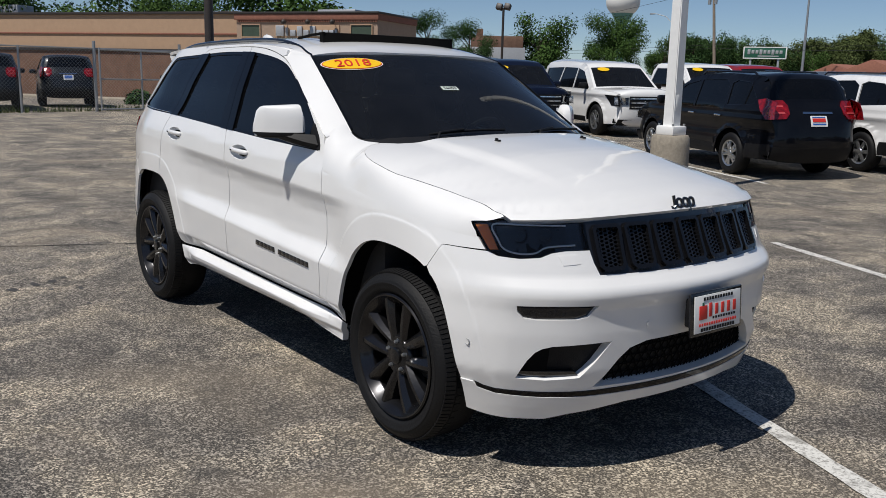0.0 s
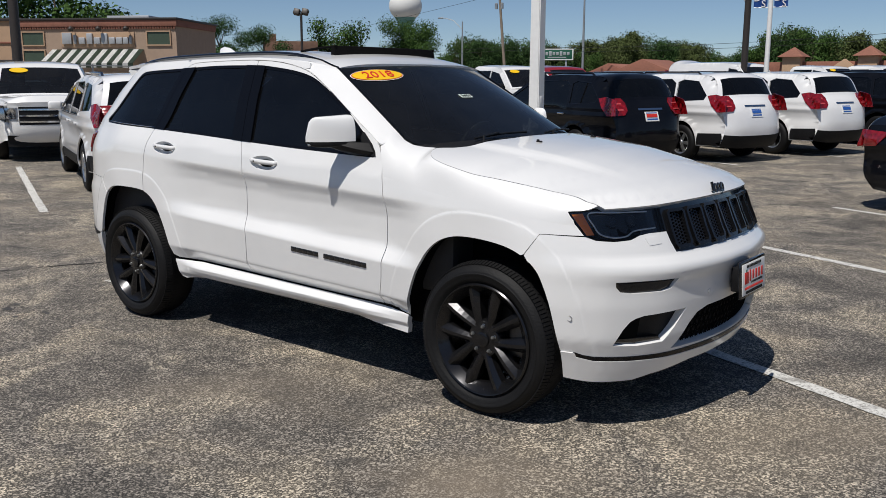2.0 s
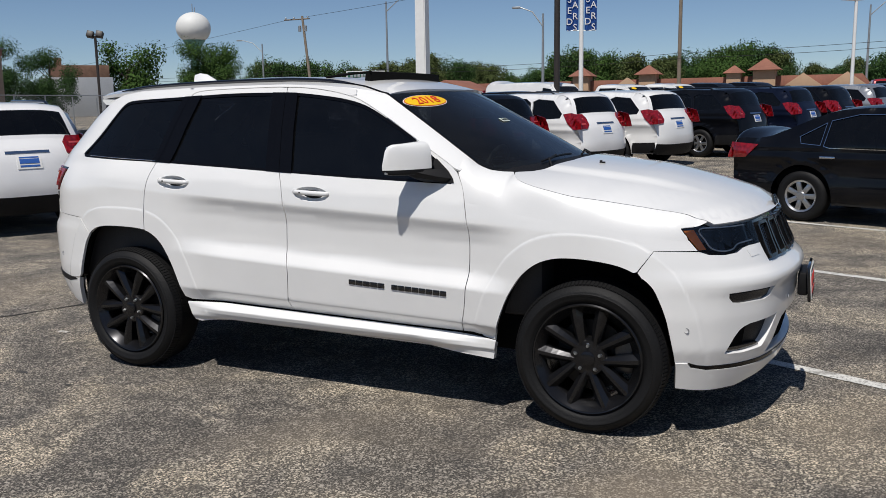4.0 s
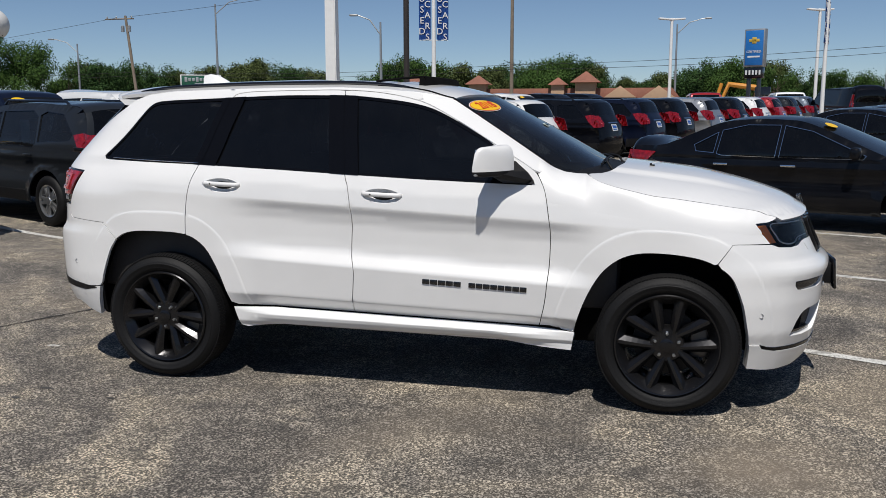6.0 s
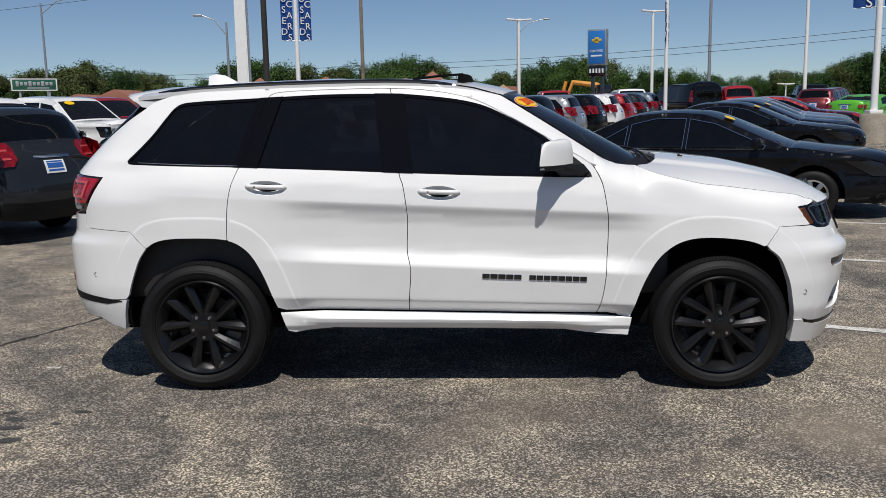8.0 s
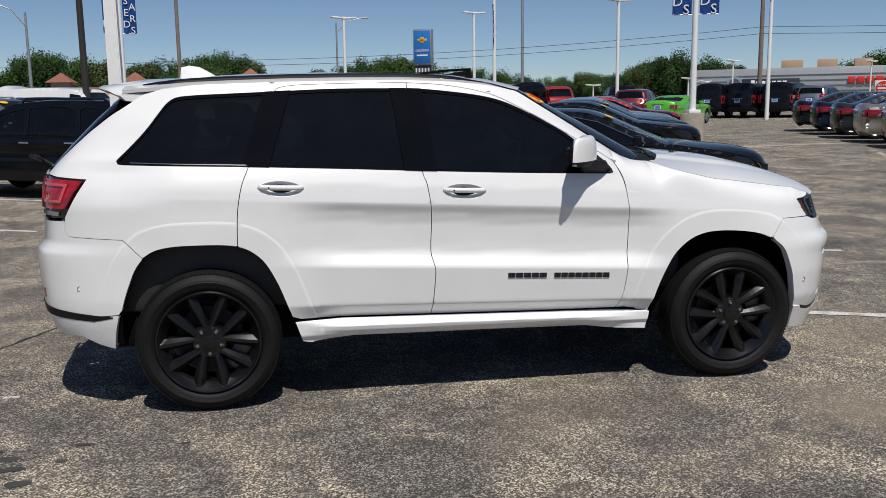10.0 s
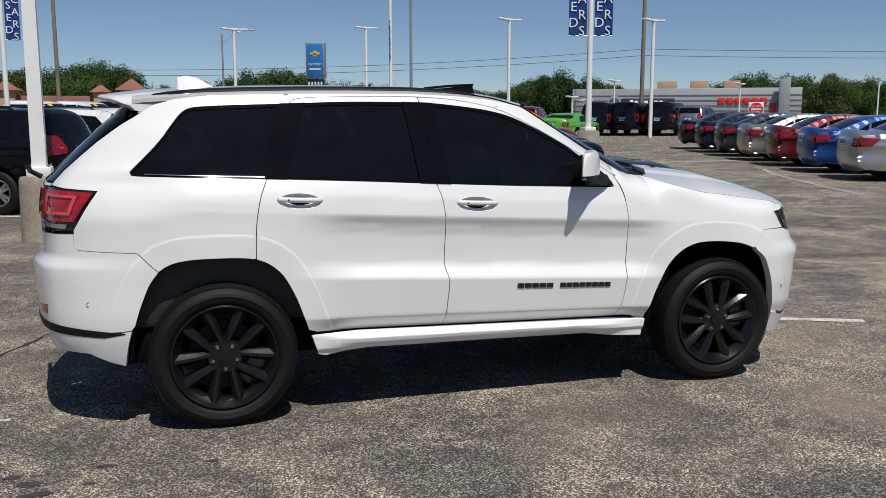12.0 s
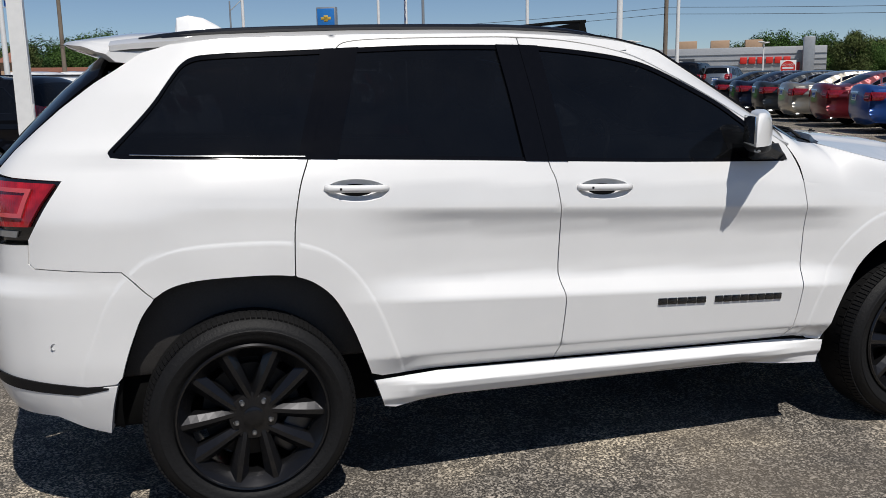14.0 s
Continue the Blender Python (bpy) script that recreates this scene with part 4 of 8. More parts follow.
both("a_pillar", sheet(pillar, [(-0.02, 0.0), (1.33, 0.0), (1.33, 1.0), (-0.01, 1.0)], np.linspace(0.04, 1.30, 32), np.linspace(0.1, 0.9, 9), thick=0.01, step=0.05, centre=(0.4, 0, 1.0)), MW)
SG = np.arange(-1, 1.01, 0.06)
TG = np.arange(0, 1.01, 0.06)
part("windshield", sheet(windshield, [(-0.998, 0.13), (-0.975, 0.055), (-0.93, 0.0), (0.93, 0.0), (0.975, 0.055), (0.998, 0.13), (0.998, 1.0), (-0.998, 1.0)], SG, TG, thick=0.004, step=0.05, centre=(0, 0, 0.8)), M["glass_ws"], subject, "tinted windshield")
frit = sheet(windshield, [(-1.0, 0.13), (-0.98, 0.05), (-0.93, -0.005), (0.93, -0.005), (0.98, 0.05), (1.0, 0.13), (1.0, 1.005), (-1.0, 1.005)], SG, TG, [[(-0.955, 0.14), (-0.93, 0.07), (-0.88, 0.035), (0.88, 0.035), (0.93, 0.07), (0.955, 0.14), (0.955, 0.955), (-0.955, 0.955)]], thick=0, step=0.05, lift=-0.006)
part("windshield_band", frit, M["gloss_black"], subject)
cowl = lambda a, b: np.c_[(windshield(np.atleast_1d(a), 0.03 + 0 * np.atleast_1d(a)) + (np.c_[1.215 - 0.13 * np.abs(np.atleast_1d(a)) ** 2.6, np.atleast_1d(a) * 0.72, 0 * np.atleast_1d(a) + 1.262 - 0.055 * np.abs(np.atleast_1d(a)) ** 2.4] - windshield(np.atleast_1d(a), 0.03 + 0 * np.atleast_1d(a))) * np.atleast_1d(b)[:, None])]
part("cowl", sheet(cowl, [(-1, 0), (1, 0), (1, 1), (-1, 1)], np.linspace(-0.95, 0.95, 20), [0.3, 0.6], thick=0, step=0.08), M["plastic"], subject)
for s0, s1 in ((-0.62, -0.02), (0.20, 0.78)):
    a, b = windshield(s0, 0.015)[0], windshield(s1, 0.040)[0]
    pts = [a + (b - a) * t + np.array([0.012, 0, 0.016 + 0.008 * math.sin(3.1 * t)]) for t in np.linspace(0, 1, 8)]
    wp = tube(pts, 0.006, 8)
    wp = tube([pts[0] + np.array([0.06, 0.0, -0.03]), pts[0] + np.array([0.03, 0.04, 0.01]), pts[3] + np.array([0.006, 0, 0.008])], 0.007, 8, wp)
    part("wiper", wp, M["plastic"], subject)

# windows and black pillars
for nm, poly in (("front_window", W_FRONT), ("rear_window", W_REAR), ("quarter_window", W_QUART)):
    pane(nm, poly, M["glass"], lift=-0.008, thick=0.0, step=0.04, av=np.arange(-2.2, 1, 0.08), bv=np.arange(1.1, 1.8, 0.06), extra=None)
    pane("window_trim", poly, M["pillar"], [L_(shrink(poly, 0.016))], lift=-0.003, thick=0.008, step=0.03, av=[], bv=[], extra=None)
for x0, x1 in (((-0.3115, -0.3645), (-0.235, -0.287)), ((-0.405, -0.457), (-0.3150, -0.3680)), ((-1.2130, -1.0780), (-1.120, -0.990)), ((-1.262, -1.127), (-1.2165, -1.0815))):
    pane("black_pillar", split_dlo(x0, x1), M["pillar"], lift=0.0035, thick=0.012, step=0.04, av=np.arange(-2, 1, 0.05), bv=np.arange(1.1, 1.8, 0.06), extra=None)
# black strips under the gaps between doors and quarter
for x0, x1 in (((-0.335, -0.388), (-0.292, -0.345)), ((-1.240, -1.105), (-1.190, -1.055))):
    pane("gap_strip", split_dlo(x0, x1), M["pillar"], lift=0.0012, thick=0.004, step=0.04, av=np.arange(-2, 1, 0.05), bv=np.arange(1.1, 1.8, 0.06), extra=None)
q = [(x, 1.304 - 0.0376 * (x + 1.845) + 0.010) for x in np.linspace(-1.86, -1.225, 12)]
bright = tube([body(np.array([x]), np.array([z]))[0] + np.array([0, -0.002, 0]) for x, z in q], 0.0022, 6)
part("bright_strip", bright, M["chrome"], subject)
tri_o = [(0.750, 1.203), (0.742, 1.225), (0.712, 1.262), (0.640, 1.322), (0.625, 1.322), (0.615, 1.206)]
pane("mirror_base", tri_o, M["plastic"], lift=0.004, thick=0.012, step=0.02, av=[], bv=np.arange(1.1, 1.5, 0.04), extra=None)

# inner dark shell behind the panel gaps
inner = [(-2.05, 0.42)] + [tuple(q) for q in ARCH_RS] + [(-0.9, 0.36), (0.9, 0.33)] + [(fender_u(x), z) for x, z in ARCH_FS] + [(2.25, 0.42), (2.30, 0.95), (1.9, 0.96), (1.3, 1.0), (0.80, 1.15), (0.74, 1.25)] + [q for q in L_(DTOP)[::-1] if q[0] > -1.03 and q[0] < 0.70] + [(-1.2, 1.68), (-1.75, 1.66), (-2.2, 1.27), (-2.25, 0.9)]
pane("inner_shell", inner, M["under"], [L_(DLO) + L_(np.array(BELT))], lift=-0.022, thick=0, step=0.06, av=np.arange(-2.5, 2.5, 0.08), bv=np.arange(0.3, 1.7, 0.08), extra=None)

# ---- front end ----
VV = np.arange(-1.3, 1.31, 0.028)
ZV = np.r_[np.arange(0.22, 0.70, 0.025), np.arange(0.70, 0.86, 0.012), np.arange(0.86, 1.1, 0.025)]
twin = lambda h: h[:-1] + [(-v, z) for v, z in h[::-1]]
HEAD = [(-1.043, 1.024), (-0.93, 1.032), (-0.76, 1.034), (-0.60, 1.033), (-0.552, 1.030), (-0.552, 0.926), (-0.65, 0.925), (-0.705, 0.918), (-0.755, 0.901), (-0.835, 0.896), (-0.925, 0.902), (-0.968, 0.914), (-1.015, 0.985)]
GRILLE = twin([(0.0, 1.042), (-0.31, 1.038), (-0.549, 1.028), (-0.546, 0.95), (-0.536, 0.88), (-0.520, 0.834), (-0.30, 0.832), (0.0, 0.834)])[:-1]
FOG = L_(spline([(-0.868, 0.723), (-0.73, 0.7255), (-0.553, 0.7255), (-0.585, 0.682), (-0.63, 0.671), (-0.785, 0.669), (-0.835, 0.675), (-0.860, 0.700)], 1, True))
POCKET = [(-0.857, 0.430), (-0.812, 0.505), (-0.782, 0.540), (-0.755, 0.555), (-0.715, 0.565), (-0.60, 0.571), (-0.470, 0.575), (-0.535, 0.495), (-0.600, 0.432), (-0.74, 0.424)]
LOW = twin([(0.0, 0.566), (-0.10, 0.566), (-0.30, 0.560), (-0.38, 0.538), (-0.43, 0.497), (-0.50, 0.418), (-0.540, 0.386), (-0.30, 0.383), (0.0, 0.381)])[:-1]
flare_edge = [(U_FRONT - fender_u(x), z) for x, z in ARCH_FS[::-1] if x > 1.705 and z > 0.395]
half_b = [(0.0, 0.834), (-0.30, 0.832), (-0.522, 0.834), (-0.538, 0.88), (-0.546, 0.924), (-0.65, 0.923), (-0.705, 0.916), (-0.755, 0.899), (-0.835, 0.894), (-0.925, 0.900), (-0.965, 0.9145), (U_FRONT * 0 - (U_FRONT - fender_u(1.79)) + 0.03, 0.9165), (-(U_FRONT - fender_u(1.79)), 0.9150), (-(U_FRONT - fender_u(1.702)), 0.8160)] + [(-v, z) for v, z in flare_edge[::-1]] + [(-1.03, 0.394), (-0.99, 0.382), (-0.94, 0.376), (-0.765, 0.372), (-0.40, 0.372), (0.0, 0.372)]
bumper = half_b[:-1] + [(-v, z) for v, z in half_b[::-1][:-1]]
exf = np.array([(sg * -(U_FRONT - u), z) for u, z in ROWS_ALL if 1.65 < u < 2.4 for sg in (1, -1)])
mir = lambda poly: [(-v, z) for v, z in poly]
part("front_bumper", sheet(face, bumper, VV, ZV, [FOG, mir(FOG), POCKET, mir(POCKET), LOW], thick=0.045, step=0.022, extra=exf, centre=(1.5, 0, 0.6)), MW, subject)


def fpart(name, poly, material, lift=0.0, thick=0.01, holes=(), step=0.025, twins=True, grid=0.03):
    a, b = np.arange(-1.3, 1.31, grid), np.arange(0.2, 1.1, grid)
    part(name, sheet(face, poly, a, b, holes, thick, step, lift=lift, centre=(1.5, 0, 0.6)), material, subject)
    if twins:
        part(name, sheet(face, mir(poly), a, b, [mir(h) for h in holes], thick, step, lift=lift, centre=(1.5, 0, 0.6)), material, subject)


fpart("fog_lamp", L_(shrink(FOG, -0.002)), M["gloss_black"], -0.014, 0)
fpart("fog_lens", L_(shrink(FOG, 0.012)), M["smoked"], -0.010, 0.004)
fpart("bumper_pocket", L_(shrink(POCKET, -0.004)), M["plastic"], -0.040, 0)
fpart("pocket_sill", [(-0.85, 0.431), (-0.60, 0.433), (-0.615, 0.452), (-0.835, 0.455)], M["gloss_black"], -0.016, 0.02)
fpart("lower_grille", L_(shrink(LOW, -0.004)), M["plastic"], -0.045, 0, twins=False)
strip = twin([(0.0, 0.371), (-0.765, 0.371), (-0.94, 0.375), (-0.99, 0.381), (-1.028, 0.393), (-1.02, 0.372), (-0.94, 0.357), (-0.765, 0.351), (0.0, 0.345)])[:-1]
fpart("lip_strip", strip, M["pillar"], 0.004, 0.02, twins=False)
chin = twin([(0.0, 0.344), (-0.765, 0.350), (-0.94, 0.356), (-1.02, 0.371), (-1.036, 0.392), (-(U_FRONT - fender_u(1.886)), 0.394), (-(U_FRONT - fender_u(1.903)), 0.262), (-0.99, 0.252), (-0.95, 0.249), (-0.87, 0.247), (-0.73, 0.248), (-0.63, 0.270), (-0.36, 0.298), (0.0, 0.302)])[:-1]
part("chin", sheet(face, chin, VV, np.arange(0.22, 0.42, 0.015), thick=0.05, step=0.022, lift=0.006, centre=(1.5, 0, 0.5)), MW, subject)
# honeycomb bars of the lower grille
hx = bmesh.new()
for i in range(-13, 14):
    for j in range(-1, 6):
        v = i * 0.042 + (0.021 if j % 2 else 0)
        z = 0.405 + j * 0.035
        ring = [(v + 0.019 * math.cos(t), z + 0.019 * math.sin(t)) for t in np.linspace(0, 2 * math.pi, 7)]
        if not inside(shrink(LOW, -0.012), np.array([(v, z)]))[0]:
            continue
        p = face(np.array([q[0] for q in ring]), np.array([q[1] for q in ring]))
        p[:, 0] -= 0.040
        tube([tuple(q) for q in p], 0.0035, 4, hx, caps=False)
tagged(part("honeycomb", hx, M["under"], subject), kind="stuff")
for v in (-0.30, 0.30, -0.62, 0.62):
    z = 0.628 if abs(v) < 0.5 else 0.62
    if abs(v) < 0.5:
        p = face(np.array([v]), np.array([z]))[0]
        s = lathe([(0.0, 0.0), (0.011, 0.0), (0.013, 0.004), (0.0, 0.004)], 14, "Z")
        bmesh.ops.transform(s, matrix=Matrix.Translation(p) @ Matrix.Rotation(radians(90), 4, "Y"), verts=s.verts[:])
        part("parking_sensor", s, MW, subject)
for (u, z) in ((fender_u(1.925), 0.555), (-2.118, 0.674)):
    p = body(np.array([u]), np.array([z]))[0]
    for sy in (1, -1):
        s = lathe([(0.0, -0.003), (0.010, -0.003), (0.011, 0.002), (0.013, 0.002), (0.013, -0.004)], 14, "Y")
        bmesh.ops.transform(s, matrix=Matrix.Translation((p[0], p[1] * sy, p[2])) @ Matrix.Diagonal((1, -sy, 1, 1)), verts=s.verts[:])
        part("parking_sensor", s, M["silver"], subject)
fpart("washer_cap", [(-0.682, 0.905), (-0.605, 0.910), (-0.596, 0.876), (-0.667, 0.871)], MW, 0.002, 0.006)

# grille: gloss surround, seven framed slots with honeycomb
slots = []
for k in range(-3, 4):
    c = 0.1525 * k
    zt, zb = 1.012 - 0.0012 * abs(k), 0.852
    half_t, half_bt = 0.060, 0.054
    poly = [(c - half_t + 0.012, zt), (c + half_t - 0.012, zt), (c + half_t, zt - 0.012), (c + half_bt, zb + 0.014), (c + half_bt - 0.014, zb), (c - half_bt + 0.014, zb), (c - half_bt, zb + 0.014), (c - half_t, zt - 0.012)]
    slots.append(poly)
part("grille", sheet(face, GRILLE, np.arange(-0.56, 0.57, 0.03), np.arange(0.82, 1.05, 0.03), slots, thick=0.03, step=0.02, lift=-0.004, centre=(1.5, 0, 0.6)), M["gloss_black"], subject)
for poly in slots:
    part("slot_frame", sheet(face, L_(shrink(poly, -0.008)), [], [], [L_(shrink(poly, 0.007))], thick=0.018, step=0.012, lift=0.012, centre=(1.5, 0, 0.6)), M["rim_dark"], subject)
part("grille_back", sheet(face, L_(shrink(GRILLE, 0.005)), np.arange(-0.56, 0.57, 0.06), np.arange(0.82, 1.05, 0.05), thick=0, step=0.04, lift=-0.020, centre=(1.5, 0, 0.6)), M["under"], subject)
for poly in slots:
    c = np.mean(poly, axis=0)
    hx = bmesh.new()
    for i in range(-2, 3):
        for j in range(-5, 6):
            v, z = c[0] + i * 0.0215, c[1] + j * 0.0145 + (0.00725 if i % 2 else 0)
            ring = [(v + 0.0115 * math.cos(t), z + 0.0075 * math.sin(t)) for t in np.linspace(0, 2 * math.pi, 7)]
            p = face(np.array([q[0] for q in ring]), np.array([q[1] for q in ring]))
            p[:, 0] -= 0.006
            tube([tuple(q) for q in p], 0.0028, 4, hx, caps=False)
    tagged(part("honeycomb", hx, M["gloss_black"], subject), kind="stuff")

# headlights
fpart("headlight", HEAD, M["gloss_black"], -0.030, 0)
fpart("amber_marker", [(-1.030, 1.012), (-0.972, 1.015), (-0.925, 0.925), (-0.962, 0.922)], M["amber"], -0.012, 0.012)
fpart("lamp_inner", [(-0.940, 1.012), (-0.63, 1.012), (-0.63, 0.945), (-0.72, 0.935), (-0.76, 0.917), (-0.83, 0.914), (-0.895, 0.922)], M["smoked"], -0.022, 0.006)
led = [(-0.63, 1.014), (-0.80, 1.016), (-0.935, 1.014), (-0.915, 0.960), (-0.890, 0.926), (-0.83, 0.911), (-0.765, 0.915), (-0.715, 0.936), (-0.60, 0.943)]
ledp = spline(led, 5)
for s in (1, -1):
    p = face(ledp[:, 0] * s, ledp[:, 1])
    p[:, 0] -= 0.008
    part("light_guide", tube([tuple(q) for q in p], 0.0036, 8), M["lampwhite"], subject)
    for v in (-0.80, -0.70):
        c = face(np.array([v * s]), np.array([0.972]))[0]
        lp = lathe([(0.0, 0.012), (0.018, 0.009), (0.028, 0.0), (0.032, -0.012)], 18, "Z")
        bmesh.ops.transform(lp, matrix=Matrix.Translation(c + np.array([-0.022, 0, 0])) @ Matrix.Rotation(radians(90), 4, "Y"), verts=lp.verts[:])
        part("projector", lp, M["glass_clear"], subject)
fpart("headlight_lens", HEAD, M["glass_clear"], 0.001, 0.0)

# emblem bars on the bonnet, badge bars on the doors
em = bmesh.new()
for dy, rw, rh, dz in ((-0.026, 0.017, 0.018, 0.0), (0.014, 0.017, 0.018, 0.0), (0.052, 0.016, 0.018, 0.0)):
    ring = [(2.200 + 0.30 * rh * math.sin(t) * -1, dy + rw * math.cos(t), 1.074 + dz + rh * math.sin(t)) for t in np.linspace(0, 2 * math.pi, 17)]
    tube(ring, 0.0065, 6, em, caps=False)
tube([(2.190, -0.056, 1.106), (2.203, -0.056, 1.066), (2.205, -0.066, 1.054), (2.203, -0.078, 1.060)], 0.0075, 6, em)
tube([(2.198, 0.036, 1.088), (2.210, 0.036, 1.040)], 0.0070, 6, em)
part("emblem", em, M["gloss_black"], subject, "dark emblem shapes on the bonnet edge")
for x0, x1, n in ((0.142, 0.362, 5), (0.402, 0.722, 8)):
    w = (x1 - x0) / n
    for k in range(n):
        xc = x0 + (k + 0.5) * w
        zc = 0.652 - 0.040 * (xc - 0.43)
        y = body(np.array([xc]), np.array([zc]))[0, 1]
        bd = box(w * 0.95, 0.008, 0.027, Matrix.Translation((xc, y - 0.001, zc)) @ Matrix.Rotation(radians(2.3), 4, "Y"), 0.003)
        box(w * 0.34, 0.009, 0.006, Matrix.Translation((xc, y - 0.0015, zc + 0.001)), 0.002, bd)
        part("badge_bar", bd, M["gloss_black"], subject)

# front plate
pl = box(0.016, 0.335, 0.178, None, 0.006)
pm = pose(2.392, 0.008, 0.658, 0, 0, 0) @ Matrix.Rotation(radians(-4), 4, "Y")
bmesh.ops.transform(pl, matrix=pm, verts=pl.verts[:])
plate = part("number_plate", pl, M["gloss_black"], subject, "dealer plate with plain bars in a black frame")
part("plate_face", box(0.003, 0.304, 0.150, pm @ Matrix.Translation((0.0095, 0, 0)), 0.001), M["whitep"], plate)
prints = [(-0.098, 0.006, 0.050, 0.056, "redink"), (-0.098, 0.040, 0.012, 0.014, "greensign")]
prints += [(-0.050 + 0.040 * k, 0.012, 0.019, 0.044 if k else 0.056, "redink") for k in range(5)]
prints += [(-0.030 + 0.0175 * k, -0.022, 0.011, 0.010, "plastic") for k in range(9)]
prints += [(-0.118 + 0.0158 * k, -0.044, 0.010, 0.012, "redink") for k in range(16)]
prints += [(-0.090 + 0.0180 * k, 0.060, 0.012, 0.013, "plastic") for k in range(11)]
prints += [(-0.105 + 0.0175 * k, -0.064, 0.013, 0.014, "plastic") for k in range(13)]
for dy, dz, w, h, m2 in prints:
    part("print_bar", box(0.003, w, h, pm @ Matrix.Translation((0.0115, dy, dz)), 0.001), M[m2], plate)
part("plate_bracket", box(0.05, 0.26, 0.12, Matrix.Translation((2.362, 0.008, 0.655)), 0.01), M["plastic"], plate)

# ---- rear end ----
TAIL = [(-2.089, 1.232), (-2.40, 1.245), (-2.72, 1.240), (-2.76, 1.15), (-2.72, 1.020), (-2.45, 1.028), (-2.223, 1.038), (-2.135, 1.165)]
pane("taillight", TAIL, M["gloss_black"], lift=-0.004, thick=0.02, step=0.03, extra=None)
pane("red_lens", [(-2.105, 1.222), (-2.40, 1.233), (-2.70, 1.228), (-2.735, 1.150), (-2.70, 1.080), (-2.45, 1.080), (-2.208, 1.084), (-2.150, 1.165)], M["lens_bright"], lift=0.010, thick=0.012, step=0.03, extra=None)
pane("lamp_ring", [(-2.19, 1.205), (-2.43, 1.212), (-2.45, 1.115), (-2.23, 1.112)], M["lamp_bright"], [[(-2.215, 1.192), (-2.41, 1.199), (-2.43, 1.128), (-2.245, 1.126)]], lift=0.017, thick=0.006, step=0.02, extra=None)
pane("reverse_lens", [(-2.27, 1.046), (-2.50, 1.046), (-2.56, 1.066), (-2.26, 1.068)], M["silver"], lift=0.004, thick=0.006, step=0.03, extra=None)
rb = [(-1.766, 0.831), (-1.884, 0.925), (-2.20, 0.940), (-2.224, 0.956), (-2.226, 1.020), (-2.45, 1.012), (-2.62, 1.005), (-2.68, 0.93), (-3.08, 0.93), (-3.08, 0.565), (-2.66, 0.562), (-2.354, 0.556), (-2.05, 0.531), (-1.975, 0.534), (-1.918, 0.540)] + [(way(x), z) for x, z in ARCH_RS if x < -1.766 and z > 0.55]
pane("rear_bumper", rb, MW, lift=0.001)
pane("bumper_strip", [(-1.95, 0.528), (-2.05, 0.534), (-2.354, 0.560), (-2.66, 0.566), (-3.08, 0.566), (-3.08, 0.524), (-2.66, 0.524), (-2.354, 0.516), (-2.06, 0.502), (-1.95, 0.522)], M["plastic"], lift=0.006, extra=None)
pane("rear_chin", [(-2.003, 0.518), (-2.06, 0.507), (-2.354, 0.520), (-2.66, 0.526), (-3.08, 0.526), (-3.08, 0.40), (-2.66, 0.405), (-2.40, 0.418), (-2.18, 0.415), (-2.08, 0.372), (-2.0, 0.350), (-1.957, 0.440), (-1.918, 0.532), (-1.97, 0.529)], MW, lift=0.004, extra=None, thick=0.04)
pane("reflector", [(-2.40, 0.655), (-2.55, 0.640), (-2.60, 0.595), (-2.41, 0.605)], M["taillight"], lift=0.004, thick=0.006, step=0.03, extra=None)
pane("tailgate", [(-2.44, 1.262), (-3.08, 1.262), (-3.08, 0.935), (-2.69, 0.935), (-2.63, 1.01), (-2.73, 1.02), (-2.77, 1.15), (-2.73, 1.245), (-2.45, 1.25)], MW, extra=None)
hatch = [(-2.44, 1.268), (-3.08, 1.268), (-3.08, 1.69), (-2.36, 1.66), (-2.235, 1.58), (-2.335, 1.47), (-2.428, 1.33)]
pane("hatch_frame", hatch, M["pillar"], [[(-2.475, 1.290), (-3.07, 1.290), (-3.07, 1.64), (-2.41, 1.61), (-2.325, 1.56), (-2.365, 1.48), (-2.455, 1.345)]], extra=None)
pane("back_window", [(-2.470, 1.285), (-3.085, 1.285), (-3.085, 1.66), (-2.34, 1.62), (-2.24, 1.57), (-2.30, 1.48), (-2.405, 1.345)], M["glass"], lift=-0.004, thick=0, extra=None)
sp = []
for y in np.linspace(-0.620, 0.620, 31):
    a = abs(y) / 0.620
    drop = 0.034 * smooth01((a - 0.80) / 0.20)
    top = lambda x: float(np.interp(x, *ROOF_E)) + (float(np.interp(x, *ROOF_C)) - float(np.interp(x, *ROOF_E))) * (1 - a ** 2.6) - drop
    xt = -2.062 + 0.19 * a ** 3.0
    zt = 1.722 - 0.036 * a ** 2 - 0.6 * drop
    sp.append([(-1.60, y, top(-1.60) - 0.004), (-1.66, y, top(-1.66) + 0.003), (-1.80, y, top(-1.80) + 0.006), (-1.92 if a < 0.9 else (xt - 1.80) / 2, y, max(zt, top(-1.92) + 0.006) if a < 0.9 else (zt + top(-1.80)) / 2 + 0.004), (xt + 0.012, y, zt), (xt, y, zt - 0.010), (xt + 0.016, y, zt - 0.024), (max(-1.865, xt + 0.03), y, 1.640 - 0.012 * a), (-1.79, y, 1.622), (-1.66, y, 1.655)])
own = bmesh.new()
vs = [[own.verts.new(q) for q in r] for r in sp]
for r0, r1 in zip(vs, vs[1:]):
    for k in range(9):
        own.faces.new((r0[k], r0[k + 1], r1[k + 1], r1[k]))
own.faces.new(vs[0])
own.faces.new(vs[-1][::-1])
